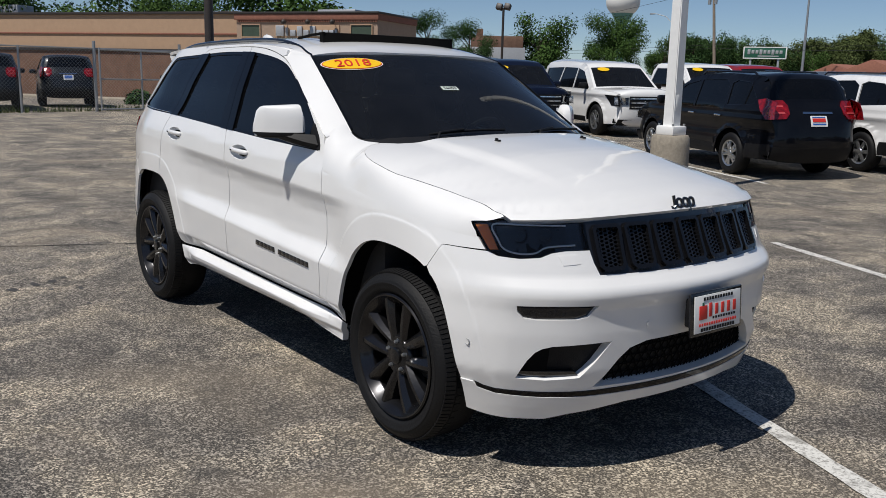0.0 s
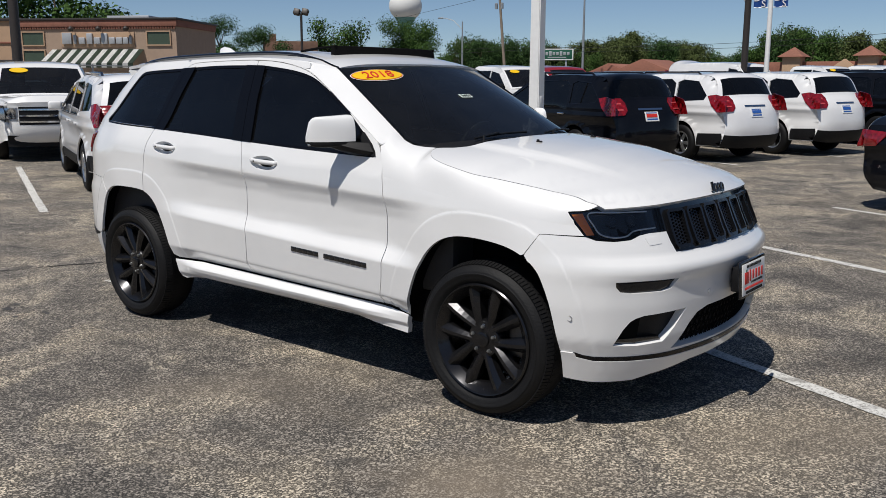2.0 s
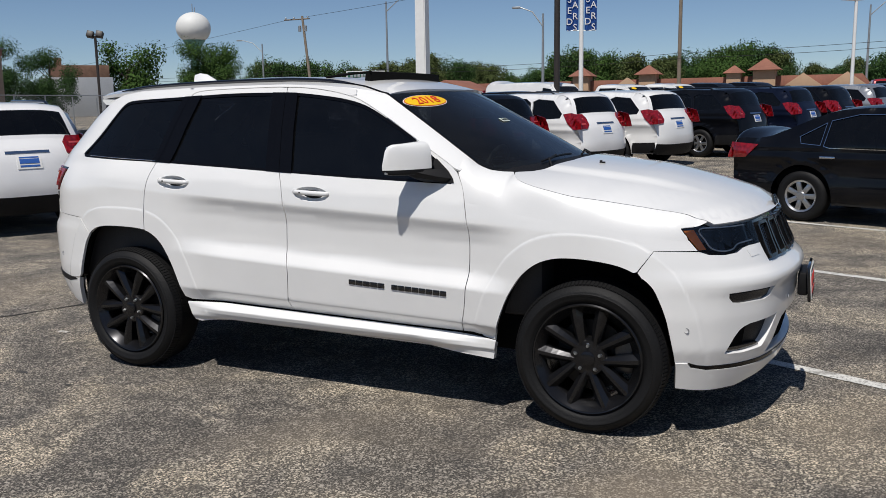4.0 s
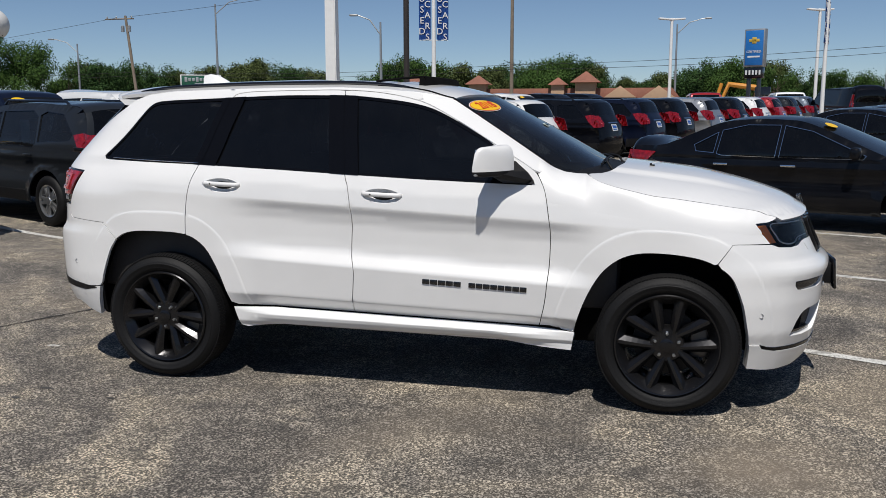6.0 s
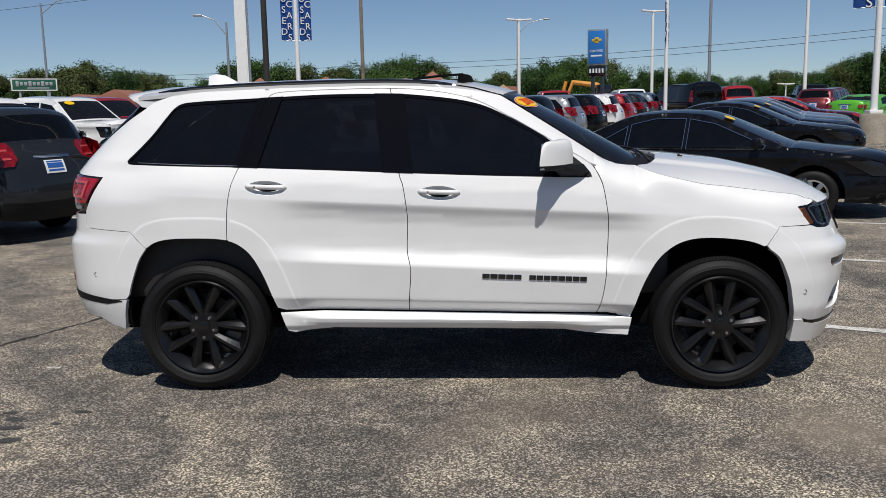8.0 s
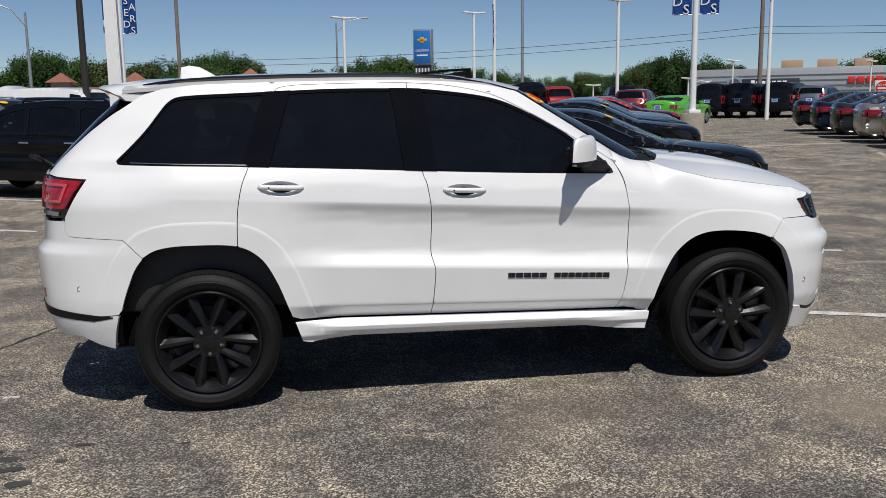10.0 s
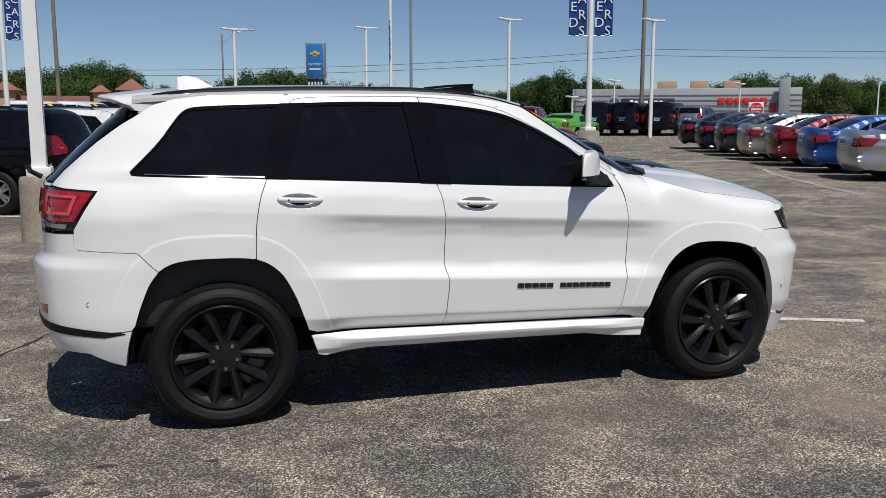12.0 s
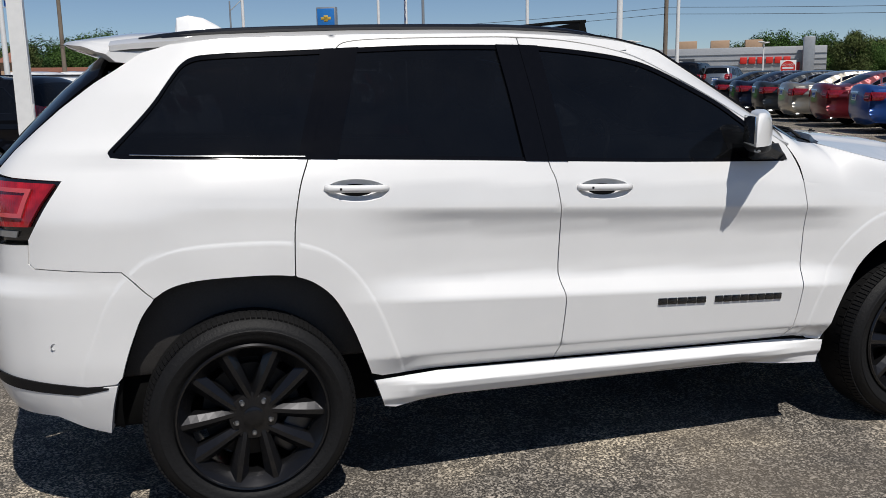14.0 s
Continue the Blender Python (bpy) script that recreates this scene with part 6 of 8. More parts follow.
SHAPES = {
    "suv": dict(prof=[(2.20, 0.28), (2.33, 0.42), (2.36, 0.62), (2.32, 0.80), (2.22, 0.95), (1.95, 1.05), (1.35, 1.13), (1.15, 1.16), (0.35, 1.57), (0.0, 1.645), (-0.6, 1.68), (-1.3, 1.67), (-1.98, 1.61), (-2.22, 1.20), (-2.33, 1.02), (-2.40, 0.78), (-2.41, 0.55), (-2.32, 0.33)],
                ws=(7, 8), bg=(12, 13), W=0.92, axle=1.43, R=0.355, belt=1.10, tum=0.36,
                dlo=[[(0.98, 1.13), (0.32, 1.47), (-0.10, 1.55), (-0.14, 1.09), (0.9, 1.09)], [(-0.20, 1.09), (-0.17, 1.56), (-0.95, 1.58), (-1.10, 1.50), (-1.18, 1.14), (-1.14, 1.10)], [(-1.24, 1.16), (-1.17, 1.52), (-1.30, 1.57), (-1.70, 1.54), (-1.98, 1.28), (-1.95, 1.20)]],
                tail=[(-2.02, 1.27), (-2.20, 1.30), (-2.45, 1.24), (-2.5, 0.98), (-2.30, 0.97), (-2.16, 1.10)], tailr=(0.48, 0.85, 0.98, 1.26), head=[(1.72, 0.93), (2.1, 0.95), (2.5, 0.85), (2.5, 0.72), (2.10, 0.72)], headr=(0.48, 0.82, 0.74, 0.92), grille=(0.45, 0.60, 0.92), clad=0.48),
    "sedan": dict(prof=[(2.25, 0.22), (2.37, 0.38), (2.40, 0.56), (2.33, 0.72), (1.95, 0.86), (1.20, 0.97), (1.00, 1.00), (0.10, 1.38), (-0.30, 1.45), (-0.80, 1.45), (-1.20, 1.385), (-1.90, 1.10), (-2.30, 1.07), (-2.42, 1.03), (-2.45, 0.78), (-2.44, 0.48), (-2.30, 0.28)],
                  ws=(6, 7), bg=(10, 11), W=0.91, axle=1.40, R=0.335, belt=0.97, tum=0.42,
                  dlo=[[(0.78, 1.00), (0.10, 1.30), (-0.25, 1.37), (-0.28, 0.96), (0.75, 0.96)], [(-0.34, 0.96), (-0.31, 1.375), (-0.75, 1.375), (-1.08, 1.30), (-1.12, 0.99), (-1.05, 0.97)], [(-1.17, 1.00), (-1.14, 1.27), (-1.45, 1.10), (-1.42, 1.02)]],
                  tail=[(-2.02, 0.99), (-2.46, 1.01), (-2.5, 0.80), (-2.2, 0.82)], tailr=(0.40, 0.84, 0.80, 0.99), head=[(1.78, 0.80), (2.1, 0.80), (2.5, 0.68), (2.5, 0.58), (2.12, 0.60)], headr=(0.45, 0.82, 0.60, 0.74), grille=(0.42, 0.42, 0.70), clad=0.22),
    "pickup": dict(prof=[(2.70, 0.42), (2.82, 0.60), (2.82, 1.05), (2.72, 1.16), (1.70, 1.22), (1.52, 1.25), (0.85, 1.76), (0.50, 1.86), (-0.20, 1.88), (-0.78, 1.85), (-0.98, 1.40), (-1.02, 1.34), (-2.80, 1.34), (-2.90, 1.28), (-2.92, 0.70), (-2.86, 0.50)],
                   ws=(5, 6), bg=(9, 10), W=1.00, axle=1.82, R=0.40, belt=1.22, tum=0.28,
                   dlo=[[(1.34, 1.24), (0.80, 1.66), (0.36, 1.73), (0.33, 1.21), (1.3, 1.20)], [(0.27, 1.21), (0.29, 1.74), (-0.62, 1.74), (-0.78, 1.24), (-0.74, 1.21)]],
                   tail=[(-2.72, 1.26), (-3.0, 1.26), (-3.0, 0.86), (-2.78, 0.86)], tailr=(0.78, 0.97, 0.86, 1.26), head=[(2.45, 1.08), (2.9, 1.08), (2.9, 0.78), (2.55, 0.80)], headr=(0.58, 0.96, 0.80, 1.06), grille=(0.56, 0.72, 1.06), clad=0.52),
    "bigsuv": dict(prof=[(2.30, 0.34), (2.42, 0.50), (2.44, 0.98), (2.32, 1.12), (1.40, 1.20), (1.22, 1.23), (0.55, 1.72), (0.20, 1.85), (-0.6, 1.89), (-1.7, 1.88), (-2.45, 1.80), (-2.60, 1.28), (-2.68, 1.05), (-2.72, 0.60), (-2.62, 0.42)],
                  ws=(5, 6), bg=(10, 11), W=1.00, axle=1.475, R=0.40, belt=1.20, tum=0.26,
                  dlo=[[(1.04, 1.22), (0.50, 1.62), (0.10, 1.70), (0.07, 1.19), (1.0, 1.18)], [(0.0, 1.19), (0.03, 1.71), (-0.85, 1.72), (-1.0, 1.22), (-0.97, 1.19)], [(-1.08, 1.22), (-0.93, 1.72), (-2.15, 1.69), (-2.30, 1.25)]],
                  tail=[(-2.50, 1.25), (-2.8, 1.25), (-2.8, 0.82), (-2.56, 0.82)], tailr=(0.76, 0.96, 0.82, 1.25), head=[(1.95, 1.06), (2.5, 1.05), (2.5, 0.78), (2.18, 0.80)], headr=(0.55, 0.94, 0.80, 1.04), grille=(0.54, 0.72, 1.04), clad=0.46),
    "van": dict(prof=[(2.45, 0.38), (2.55, 0.52), (2.55, 0.95), (2.40, 1.10), (1.95, 1.20), (1.85, 1.25), (1.25, 1.85), (1.0, 1.98), (0.0, 2.05), (-1.9, 2.04), (-2.85, 1.98), (-2.95, 1.30), (-2.97, 0.60), (-2.88, 0.42)],
                ws=(5, 6), bg=(10, 11), W=1.00, axle=1.72, R=0.38, belt=1.22, tum=0.22,
                dlo=[[(1.72, 1.25), (1.20, 1.76), (0.75, 1.82), (0.73, 1.22), (1.68, 1.21)]],
                tail=[(-2.86, 1.75), (-3.1, 1.75), (-3.1, 1.20), (-2.88, 1.20)], tailr=(0.84, 0.95, 1.20, 1.75), head=[(2.2, 1.0), (2.6, 1.0), (2.6, 0.78), (2.3, 0.80)], headr=(0.60, 0.94, 0.80, 1.0), grille=(0.58, 0.74, 1.0), clad=0.45),
    "coupe": dict(prof=[(2.25, 0.22), (2.37, 0.36), (2.40, 0.60), (2.33, 0.78), (1.95, 0.88), (0.80, 0.98), (0.55, 1.01), (-0.10, 1.33), (-0.40, 1.37), (-0.75, 1.36), (-1.0, 1.30), (-1.75, 1.10), (-2.25, 1.08), (-2.34, 1.04), (-2.38, 0.78), (-2.36, 0.46), (-2.25, 0.28)],
                  ws=(6, 7), bg=(10, 11), W=0.93, axle=1.36, R=0.345, belt=0.98, tum=0.40,
                  dlo=[[(0.38, 1.01), (-0.10, 1.25), (-0.45, 1.29), (-0.9, 1.20), (-0.95, 0.99), (0.35, 0.98)]],
                  tail=[(-2.25, 0.98), (-2.4, 0.98), (-2.45, 0.82), (-2.3, 0.82)], tailr=(0.42, 0.80, 0.84, 0.98), head=[(1.9, 0.80), (2.1, 0.80), (2.5, 0.72), (2.5, 0.62), (2.12, 0.62)], headr=(0.55, 0.82, 0.64, 0.76), grille=(0.50, 0.48, 0.72), clad=0.24),
}


def parked_car(kind, colour, label, category, group="", rim="rim", sticker=False, rails=False, plate="", lower="plastic", card=False, spokes=5, noplate=False):
    """A parked car in its own axes: x ahead, origin on the ground between the axles."""
    S = SHAPES[kind]
    prof = np.array(S["prof"])
    W, ax, R, belt, tum = S["W"], S["axle"], S["R"], S["belt"], S["tum"]
    car = empty({"suv": "suv", "sedan": "sedan_car", "pickup": "pickup_truck", "bigsuv": "large_suv", "van": "cargo_van", "coupe": "convertible_car"}[kind])
    tagged(car, label, category, group)
    xf, xr = prof[:, 0].max(), prof[:, 0].min()
    a, b = S["ws"]
    c, e = S["bg"]
    # profile, rounded, with the glass ends kept
    curve = []
    for i in range(len(prof) - 1):
        seg = spline(prof[max(i - 1, 0):i + 3], 6) if i else spline(prof[0:3], 6)
        k = 6 if i else 0
        curve.append(seg[k:k + 6])
    curve = np.vstack(curve + [prof[-1:]])
    idx = lambda i: i * 6

    def plan(x):
        f = np.clip((x - ax * 0.75) / (xf - ax * 0.75), 0, 1)
        r = np.clip((-x - ax * 0.8) / (-xr - ax * 0.8), 0, 1)
        return W - 0.20 * f ** 2.4 - 0.12 * r ** 2.6

    def wid(x, z):
        w = plan(x) - tum * np.maximum(0, z - belt) - 0.10 * np.clip((0.45 - z) / 0.3, 0, 1) ** 2
        w = w + 0.018 * np.exp(-((z - (belt - 0.14)) / 0.05) ** 2) - 0.02 * np.exp(-((z - (belt - 0.33)) / 0.12) ** 2)
        for cx in (ax, -ax):
            rr = np.hypot(x - cx, z - R)
            w = w + 0.022 * smooth01((R + 0.16 - rr) / 0.05)
        return w

    loop_top = curve
    rad = 0.07

    def edge_gap(x, z):
        p = np.c_[x, z]
        best = np.full(len(p), 9.0)
        for q0, q1 in zip(loop_top[:-1:2], loop_top[2::2]):
            d = q1 - q0
            t = np.clip(((p - q0) @ d) / max(d @ d, 1e-9), 0, 1)
            best = np.minimum(best, np.hypot(*(p - q0 - t[:, None] * d).T))
        return best

    def side(x, z):
        g = np.clip(1 - edge_gap(x, z) / rad, 0, 1)
        w = wid(x, z) - rad * 0.9 * (1 - np.sqrt(np.maximum(1 - g * g, 0)))
        return np.c_[x, -w, z]

    # lower outline with the wheel arches
    zb = 0.24 if kind in ("sedan", "coupe") else 0.32
    low = []
    for cx, sgn in ((-ax, 1), (ax, 1)):
        ra = R + 0.075
        t0 = math.asin((zb - R) / ra) if abs(zb - R) < ra else 0
        ang = np.linspace(math.pi - t0, t0, 17)
        low += [(cx + ra * math.cos(t), R + ra * math.sin(t)) for t in ang]
    outline = [tuple(q) for q in curve[::2]] + [tuple(q) for q in low]
    holes = [h for h in S["dlo"]]
    av = np.arange(xr, xf, 0.11)
    bv = np.r_[np.arange(0.25, belt - 0.4, 0.08), np.arange(belt - 0.4, belt, 0.035), np.arange(belt, 2.1, 0.09)]
    me = sheet(side, outline, av, bv, holes, thick=0.02, step=0.07)
    body_mat = M[colour]
    part("side_panel", me, body_mat, car)
    part("side_panel", mirrored(me), body_mat, car)
    pane_mat = M["glass"] if not card else M["glass_ws"]
    for h in holes:
        pm = sheet(side, h, np.arange(xr, xf, 0.2), np.arange(0.9, 2.1, 0.15), thick=0, step=0.1, lift=-0.010)
        part("window", pm, pane_mat, car)
        part("window", mirrored(pm), pane_mat, car)
        hh = np.array(h)
        ctr = hh.mean(axis=0)
        outer = np.array(shrink(h, -0.007))
        fr = sheet(side, outer, np.arange(xr, xf, 0.3), np.arange(0.9, 2.1, 0.3), [h], thick=0.004, step=0.1, lift=0.003)
        part("window_trim", fr, M["chrome"] if kind == "sedan" else M["gloss_black"], car)
        part("window_trim", mirrored(fr), M["chrome"] if kind == "sedan" else M["gloss_black"], car)

    # skin across the car, along its profile
    tan = np.gradient(curve, axis=0)
    nrm = np.c_[-tan[:, 1], tan[:, 0]]
    nrm /= np.maximum(np.linalg.norm(nrm, axis=1), 1e-9)[:, None]
    if nrm[len(nrm) // 2, 1] < 0:
        nrm = -nrm
    we = wid(curve[:, 0], curve[:, 1]) - rad * 0.9
    def crown(t, f):
        """How far the ends and the roof bow out across the car: flat in the middle, rounded at the corners."""
        return (0.035 + 0.10 * f ** 2) * (1 - np.abs(t) ** (2.2 + 1.4 * f))

    def skin(i0, i1, t0=-1.0, t1=1.0):
        cols = np.sin(np.linspace(math.asin(t0), math.asin(t1), 17 if t1 - t0 > 1 else 4))
        V, F = [], []
        for i in range(i0, i1 + 1):
            f = np.clip((abs(curve[i, 0]) - ax) / (xf - ax), 0, 1)
            for t in cols:
                q = curve[i] + nrm[i] * crown(t, f)
                V.append((q[0], t * we[i], q[1]))
        n = len(cols)
        for i in range(i1 - i0):
            for j in range(n - 1):
                F.append((i * n + j, i * n + j + 1, (i + 1) * n + j + 1, (i + 1) * n + j))
        own = bmesh.new()
        vs = [own.verts.new(v) for v in V]
        for f in F:
            own.faces.new([vs[k] for k in f])
        bmesh.ops.recalc_face_normals(own, faces=own.faces[:])
        return own

    last = len(curve) - 1
    part("hood", skin(0, idx(a)), body_mat, car)
    part("windshield", skin(idx(a), idx(b), -0.92, 0.92), M["glass_ws"], car)
    part("roof", skin(idx(b), idx(c) + 1), body_mat, car)
    wide = 0.88 if kind in ("suv", "bigsuv", "van") else 0.90
    part("back_window", skin(idx(c) + 1, idx(e) - 1, -wide, wide), M["glass"], car)
    part("hatch_edge", skin(idx(e) - 1, idx(e)), body_mat, car)
    for i0, i1, w0 in ((idx(a), idx(b), 0.92), (idx(c) + 1, idx(e) - 1, wide)):
        part("pillar", skin(i0, i1, w0, 1.0), body_mat, car)
        part("pillar", skin(i0, i1, -1.0, -w0), body_mat, car)
    low_from = last
    if S["clad"] > 0.3:
        low_from = next(i for i in range(idx(e), last) if curve[i, 1] < S["clad"] + 0.10)
        part("rear_bumper", skin(low_from, last), M[lower], car)
    part("rear_panel", skin(idx(e), low_from), body_mat, car)

    def end_face(y, z, part_of, sign):
        rows = slice(idx(c), None) if part_of == "rear" else slice(0, idx(a))
        zz, xx, ww = curve[rows, 1], curve[rows, 0], we[rows]
        if part_of == "rear":
            zz, xx, ww = zz[::-1], xx[::-1], ww[::-1]
        x, w = np.interp(z, zz, xx), np.interp(z, zz, ww)
        f = np.clip((np.abs(x) - ax) / (xf - ax), 0, 1)
        return np.c_[x + sign * crown(np.clip(np.abs(y) / w, 0, 1), f) * 0.95, y, z]

    def rear(y, z):
        return end_face(y, z, "rear", -1)

    def front(y, z):
        return end_face(y, z, "front", 1)

    rz = lambda y0, y1, z0, z1: [(y0, z0), (y1, z0), (y1, z1), (y0, z1)]
    gy = np.arange(-1, 1.01, 0.1)
    gz = np.arange(0.2, 2, 0.1)
    y0, y1, z0, z1 = S["tailr"]
    if kind in ("sedan", "coupe"):
        y0 = y0 + (y1 - y0) * 0.35
    tl = sheet(side, S["tail"], np.arange(xr, xf, 0.05), gz, thick=0.01, step=0.05, lift=0.012)
    part("taillight", tl, M["taillight"], car)
    part("taillight", mirrored(tl), M["taillight"], car)
    y1 = 0.975 * float(np.interp((z0 + z1) / 2, curve[idx(c):, 1][::-1], we[idx(c):][::-1]))
    dz, dy = z1 - z0, y1 - y0
    lamp = [(y0 + 0.30 * dy, z0), (y1, z0 - 0.01), (y1 + 0.005, z1), (y0 + 0.22 * dy, z1 + 0.005), (y0, z1 - 0.28 * dz), (y0 + 0.06 * dy, z0 + 0.25 * dz)]
    tl = sheet(rear, lamp, gy, gz, thick=0.04, step=0.04, lift=0.030, centre=(0, 0, z0))
    part("taillight", tl, M["taillight"], car)
    part("taillight", mirrored(tl), M["taillight"], car)
    for f in (0.30, 0.66):
        zc = z0 + (z1 - z0) * f
        bl = sheet(rear, rz(y0 + 0.32 * dy, y1 - 0.02, zc - 0.011, zc + 0.011), gy, gz, thick=0.006, step=0.06, lift=0.034, centre=(0, 0, z0))
        part("lamp_bar", bl, M["lamp_bright"], car)
        part("lamp_bar", mirrored(bl), M["lamp_bright"], car)
    hl = sheet(side, S["head"], np.arange(xr, xf, 0.05), gz, thick=0.01, step=0.05, lift=0.010)
    part("headlight", hl, M["smoked"], car)
    part("headlight", mirrored(hl), M["smoked"], car)
    y0, y1, z0, z1 = S["headr"]
    hl = sheet(front, rz(y0, y1, z0, z1), gy, gz, thick=0.01, step=0.05, lift=0.012)
    part("headlight", hl, M["glass_clear"], car)
    part("headlight", mirrored(hl), M["glass_clear"], car)
    bl = sheet(front, rz(y0 + 0.02, y1 - 0.02, z0 + 0.03, z1 - 0.03), gy, gz, thick=0.005, step=0.05, lift=0.007)
    part("reflector", bl, M["chrome"], car)
    part("reflector", mirrored(bl), M["chrome"], car)
    gyw, gz0, gz1 = S["grille"]
    part("grille", sheet(front, rz(-gyw, gyw, gz0, gz1), gy, gz, thick=0.01, step=0.06, lift=0.008), M["plastic"], car)
    for k in range(3):
        zc = gz0 + (gz1 - gz0) * (k + 0.5) / 3
        part("grille_bar", sheet(front, rz(-gyw, gyw, zc - 0.016, zc + 0.016), gy, gz, thick=0.012, step=0.06, lift=0.020), M["chrome"], car)
    lowm = M[lower]
    if S["clad"] > 0.3:
        cl = S["clad"]
        part("bumper_trim", sheet(front, rz(-0.78, 0.78, 0.30, cl), gy, gz, thick=0.012, step=0.06, lift=0.012), lowm, car)
        sl = sheet(side, [(-ax + R + 0.09, 0.33), (ax - R - 0.09, 0.33), (ax - R - 0.12, cl), (-ax + R + 0.12, cl)], np.arange(xr, xf, 0.1), gz, thick=0.012, step=0.06, lift=0.010)
        part("sill_trim", sl, lowm, car)
        part("sill_trim", mirrored(sl), lowm, car)
        for q, s2 in ((-1, -1), (-1, 1)):
            rear_cl = [(xr + 0.02, 0.34), (-ax - R - 0.09, 0.34), (-ax - R - 0.10, cl + 0.08), (xr + 0.02, cl + 0.10)]
        rc = sheet(side, rear_cl, np.arange(xr, xf, 0.06), gz, thick=0.01, step=0.06, lift=0.010)
        part("bumper_trim", rc, lowm, car)
        part("bumper_trim", mirrored(rc), lowm, car)
    if not noplate:
        pz = 0.95 if kind in ("suv", "bigsuv") else (0.88 if kind != "pickup" else 0.62)
        if kind in ("sedan", "coupe"):
            pz = 0.88
        part("number_plate", sheet(rear, rz(-0.15, 0.15, pz - 0.08, pz + 0.08), gy, gz, thick=0.008, step=0.06, lift=0.02), M["whitep"], car, "dealer plate with plain bars")
        for zz, hh, mm in ((pz + 0.015, 0.028, "redink" if plate == "red" else "blueprint"), (pz - 0.045, 0.012, "blueprint"), (pz + 0.060, 0.008, "blueprint")):
            part("print_bar", sheet(rear, rz(-0.12, 0.12, zz - hh, zz + hh), gy, gz, thick=0.002, step=0.06, lift=0.023), M[mm], car)
        part("handle_bar", sheet(rear, rz(-0.27, 0.27, pz + 0.105, pz + 0.135), gy, gz, thick=0.02, step=0.06, lift=0.03), M["chrome"], car)
    # cabin
    top = curve[:, 1].max()
    cab = box(xf * 0.9 - xr * 0.9, W * 1.7, 0.12, Matrix.Translation((0, 0, zb + 0.10)), 0.02)
    cab = box((ax - R) * 2 - 0.2, W * 1.80, 0.40, Matrix.Translation((0, 0, zb + 0.26)), 0.02, cab)
    part("underbody", cab, M["under"], car)
    for cx in (ax, -ax):
        part("wheel_well", box((R + 0.09) * 2, W * 1.80, R * 1.05, Matrix.Translation((cx, 0, R + 0.22)), 0.12), M["under"], car)
    for sx in (0.05, -0.85):
        for sy in (0.38, -0.38):
            st = box(0.12, 0.46, 0.62, Matrix.Translation((sx - 0.25, sy, belt - 0.12)) @ Matrix.Rotation(radians(-14), 4, "Y"), 0.05)
            st = box(0.10, 0.26, 0.17, Matrix.Translation((sx - 0.34, sy, belt + 0.27)), 0.04, st)
            part("seat", st, M["seat"], car)
    part("dashboard", box(0.35, W * 1.5, 0.3, Matrix.Translation((prof[a][0] - 0.45, 0, belt - 0.12)), 0.05), M["seat"], car)
    mx = prof[a][0] - 0.32
    for sy in (-1, 1):
        mo = box(0.12, 0.22, 0.15, Matrix.Translation((mx, sy * (W + 0.10), belt + 0.07)), 0.04, seg=3)
        mo = box(0.06, 0.12, 0.05, Matrix.Translation((mx, sy * (W - 0.02), belt + 0.01)), 0.015, mo)
        part("door_mirror", mo, body_mat if colour not in ("white", "white2", "silver") or kind == "suv" else M["plastic"], car)
        for hx in (-0.05, -0.95) if kind not in ("coupe", "van") else (-0.5,):
            part("door_handle", box(0.20, 0.03, 0.035, Matrix.Translation((hx - 0.1, sy * (wid(np.array([hx]), np.array([belt - 0.12]))[0] + 0.02), belt - 0.12)), 0.012), M["chrome"] if colour in ("black", "navy") else body_mat, car)
    if rails:
        for sy in (-1, 1):
            part("roof_rail", tube([(0.1, sy * 0.60, top - 0.03), (0.0, sy * 0.60, top + 0.035), (-1.5, sy * 0.58, top + 0.03), (-1.65, sy * 0.58, top - 0.05)], 0.02, 8), M["gloss_black"] if colour != "steel" else M["galv"], car)
    if sticker:
        f0, f1 = idx(a), idx(b)
        i = f0 + int((f1 - f0) * 0.84)
        t = curve[f1] - curve[f0]
        ang = math.atan2(t[1], -t[0])
        sg = lathe([(0.0, 0.0), (0.175, 0.0), (0.175, 0.004), (0.0, 0.004)], 24, "Z")
        bmesh.ops.transform(sg, matrix=Matrix.Translation((curve[i, 0] + nrm[i, 0] * 0.045, -0.42, curve[i, 1] + nrm[i, 1] * 0.045)) @ Matrix.Rotation(ang, 4, "Y") @ Matrix.Diagonal((0.45, 1, 1, 1)), verts=sg.verts[:])
        part("price_sticker", sg, M["yellow"], car, "yellow oval year sticker")
    if card:
        part("paper_sheet", box(0.02, 0.004, 0.3, Matrix.Translation((-0.7, W - 0.16, belt + 0.2)) @ Matrix.Diagonal((12, 1, 1, 1))), M["paper"], car)
    for cx in (ax, -ax):
        for sy in (-1, 1):
            tyre_wheel(R, 0.24, R * 0.66, car, (cx, sy * (W - 0.125), R), sy, M[rim], spokes, spokes == 5)
    return car


PLACED = {}


def settle(at, turn):
    """A pose on the rising ground, leaning with it."""
    x, y = at[0], at[1]
    n = Vector((rise(x - 0.7, y) - rise(x + 0.7, y), rise(x, y - 0.7) - rise(x, y + 0.7), 1.4)).normalized()
    return Matrix.Translation((x, y, rise(x, y))) @ n.to_track_quat("Z", "Y").to_matrix().to_4x4() @ Matrix.Rotation(-n.to_track_quat("Z", "Y").to_euler().z, 4, "Z") @ Matrix.Rotation(turn, 4, "Z")


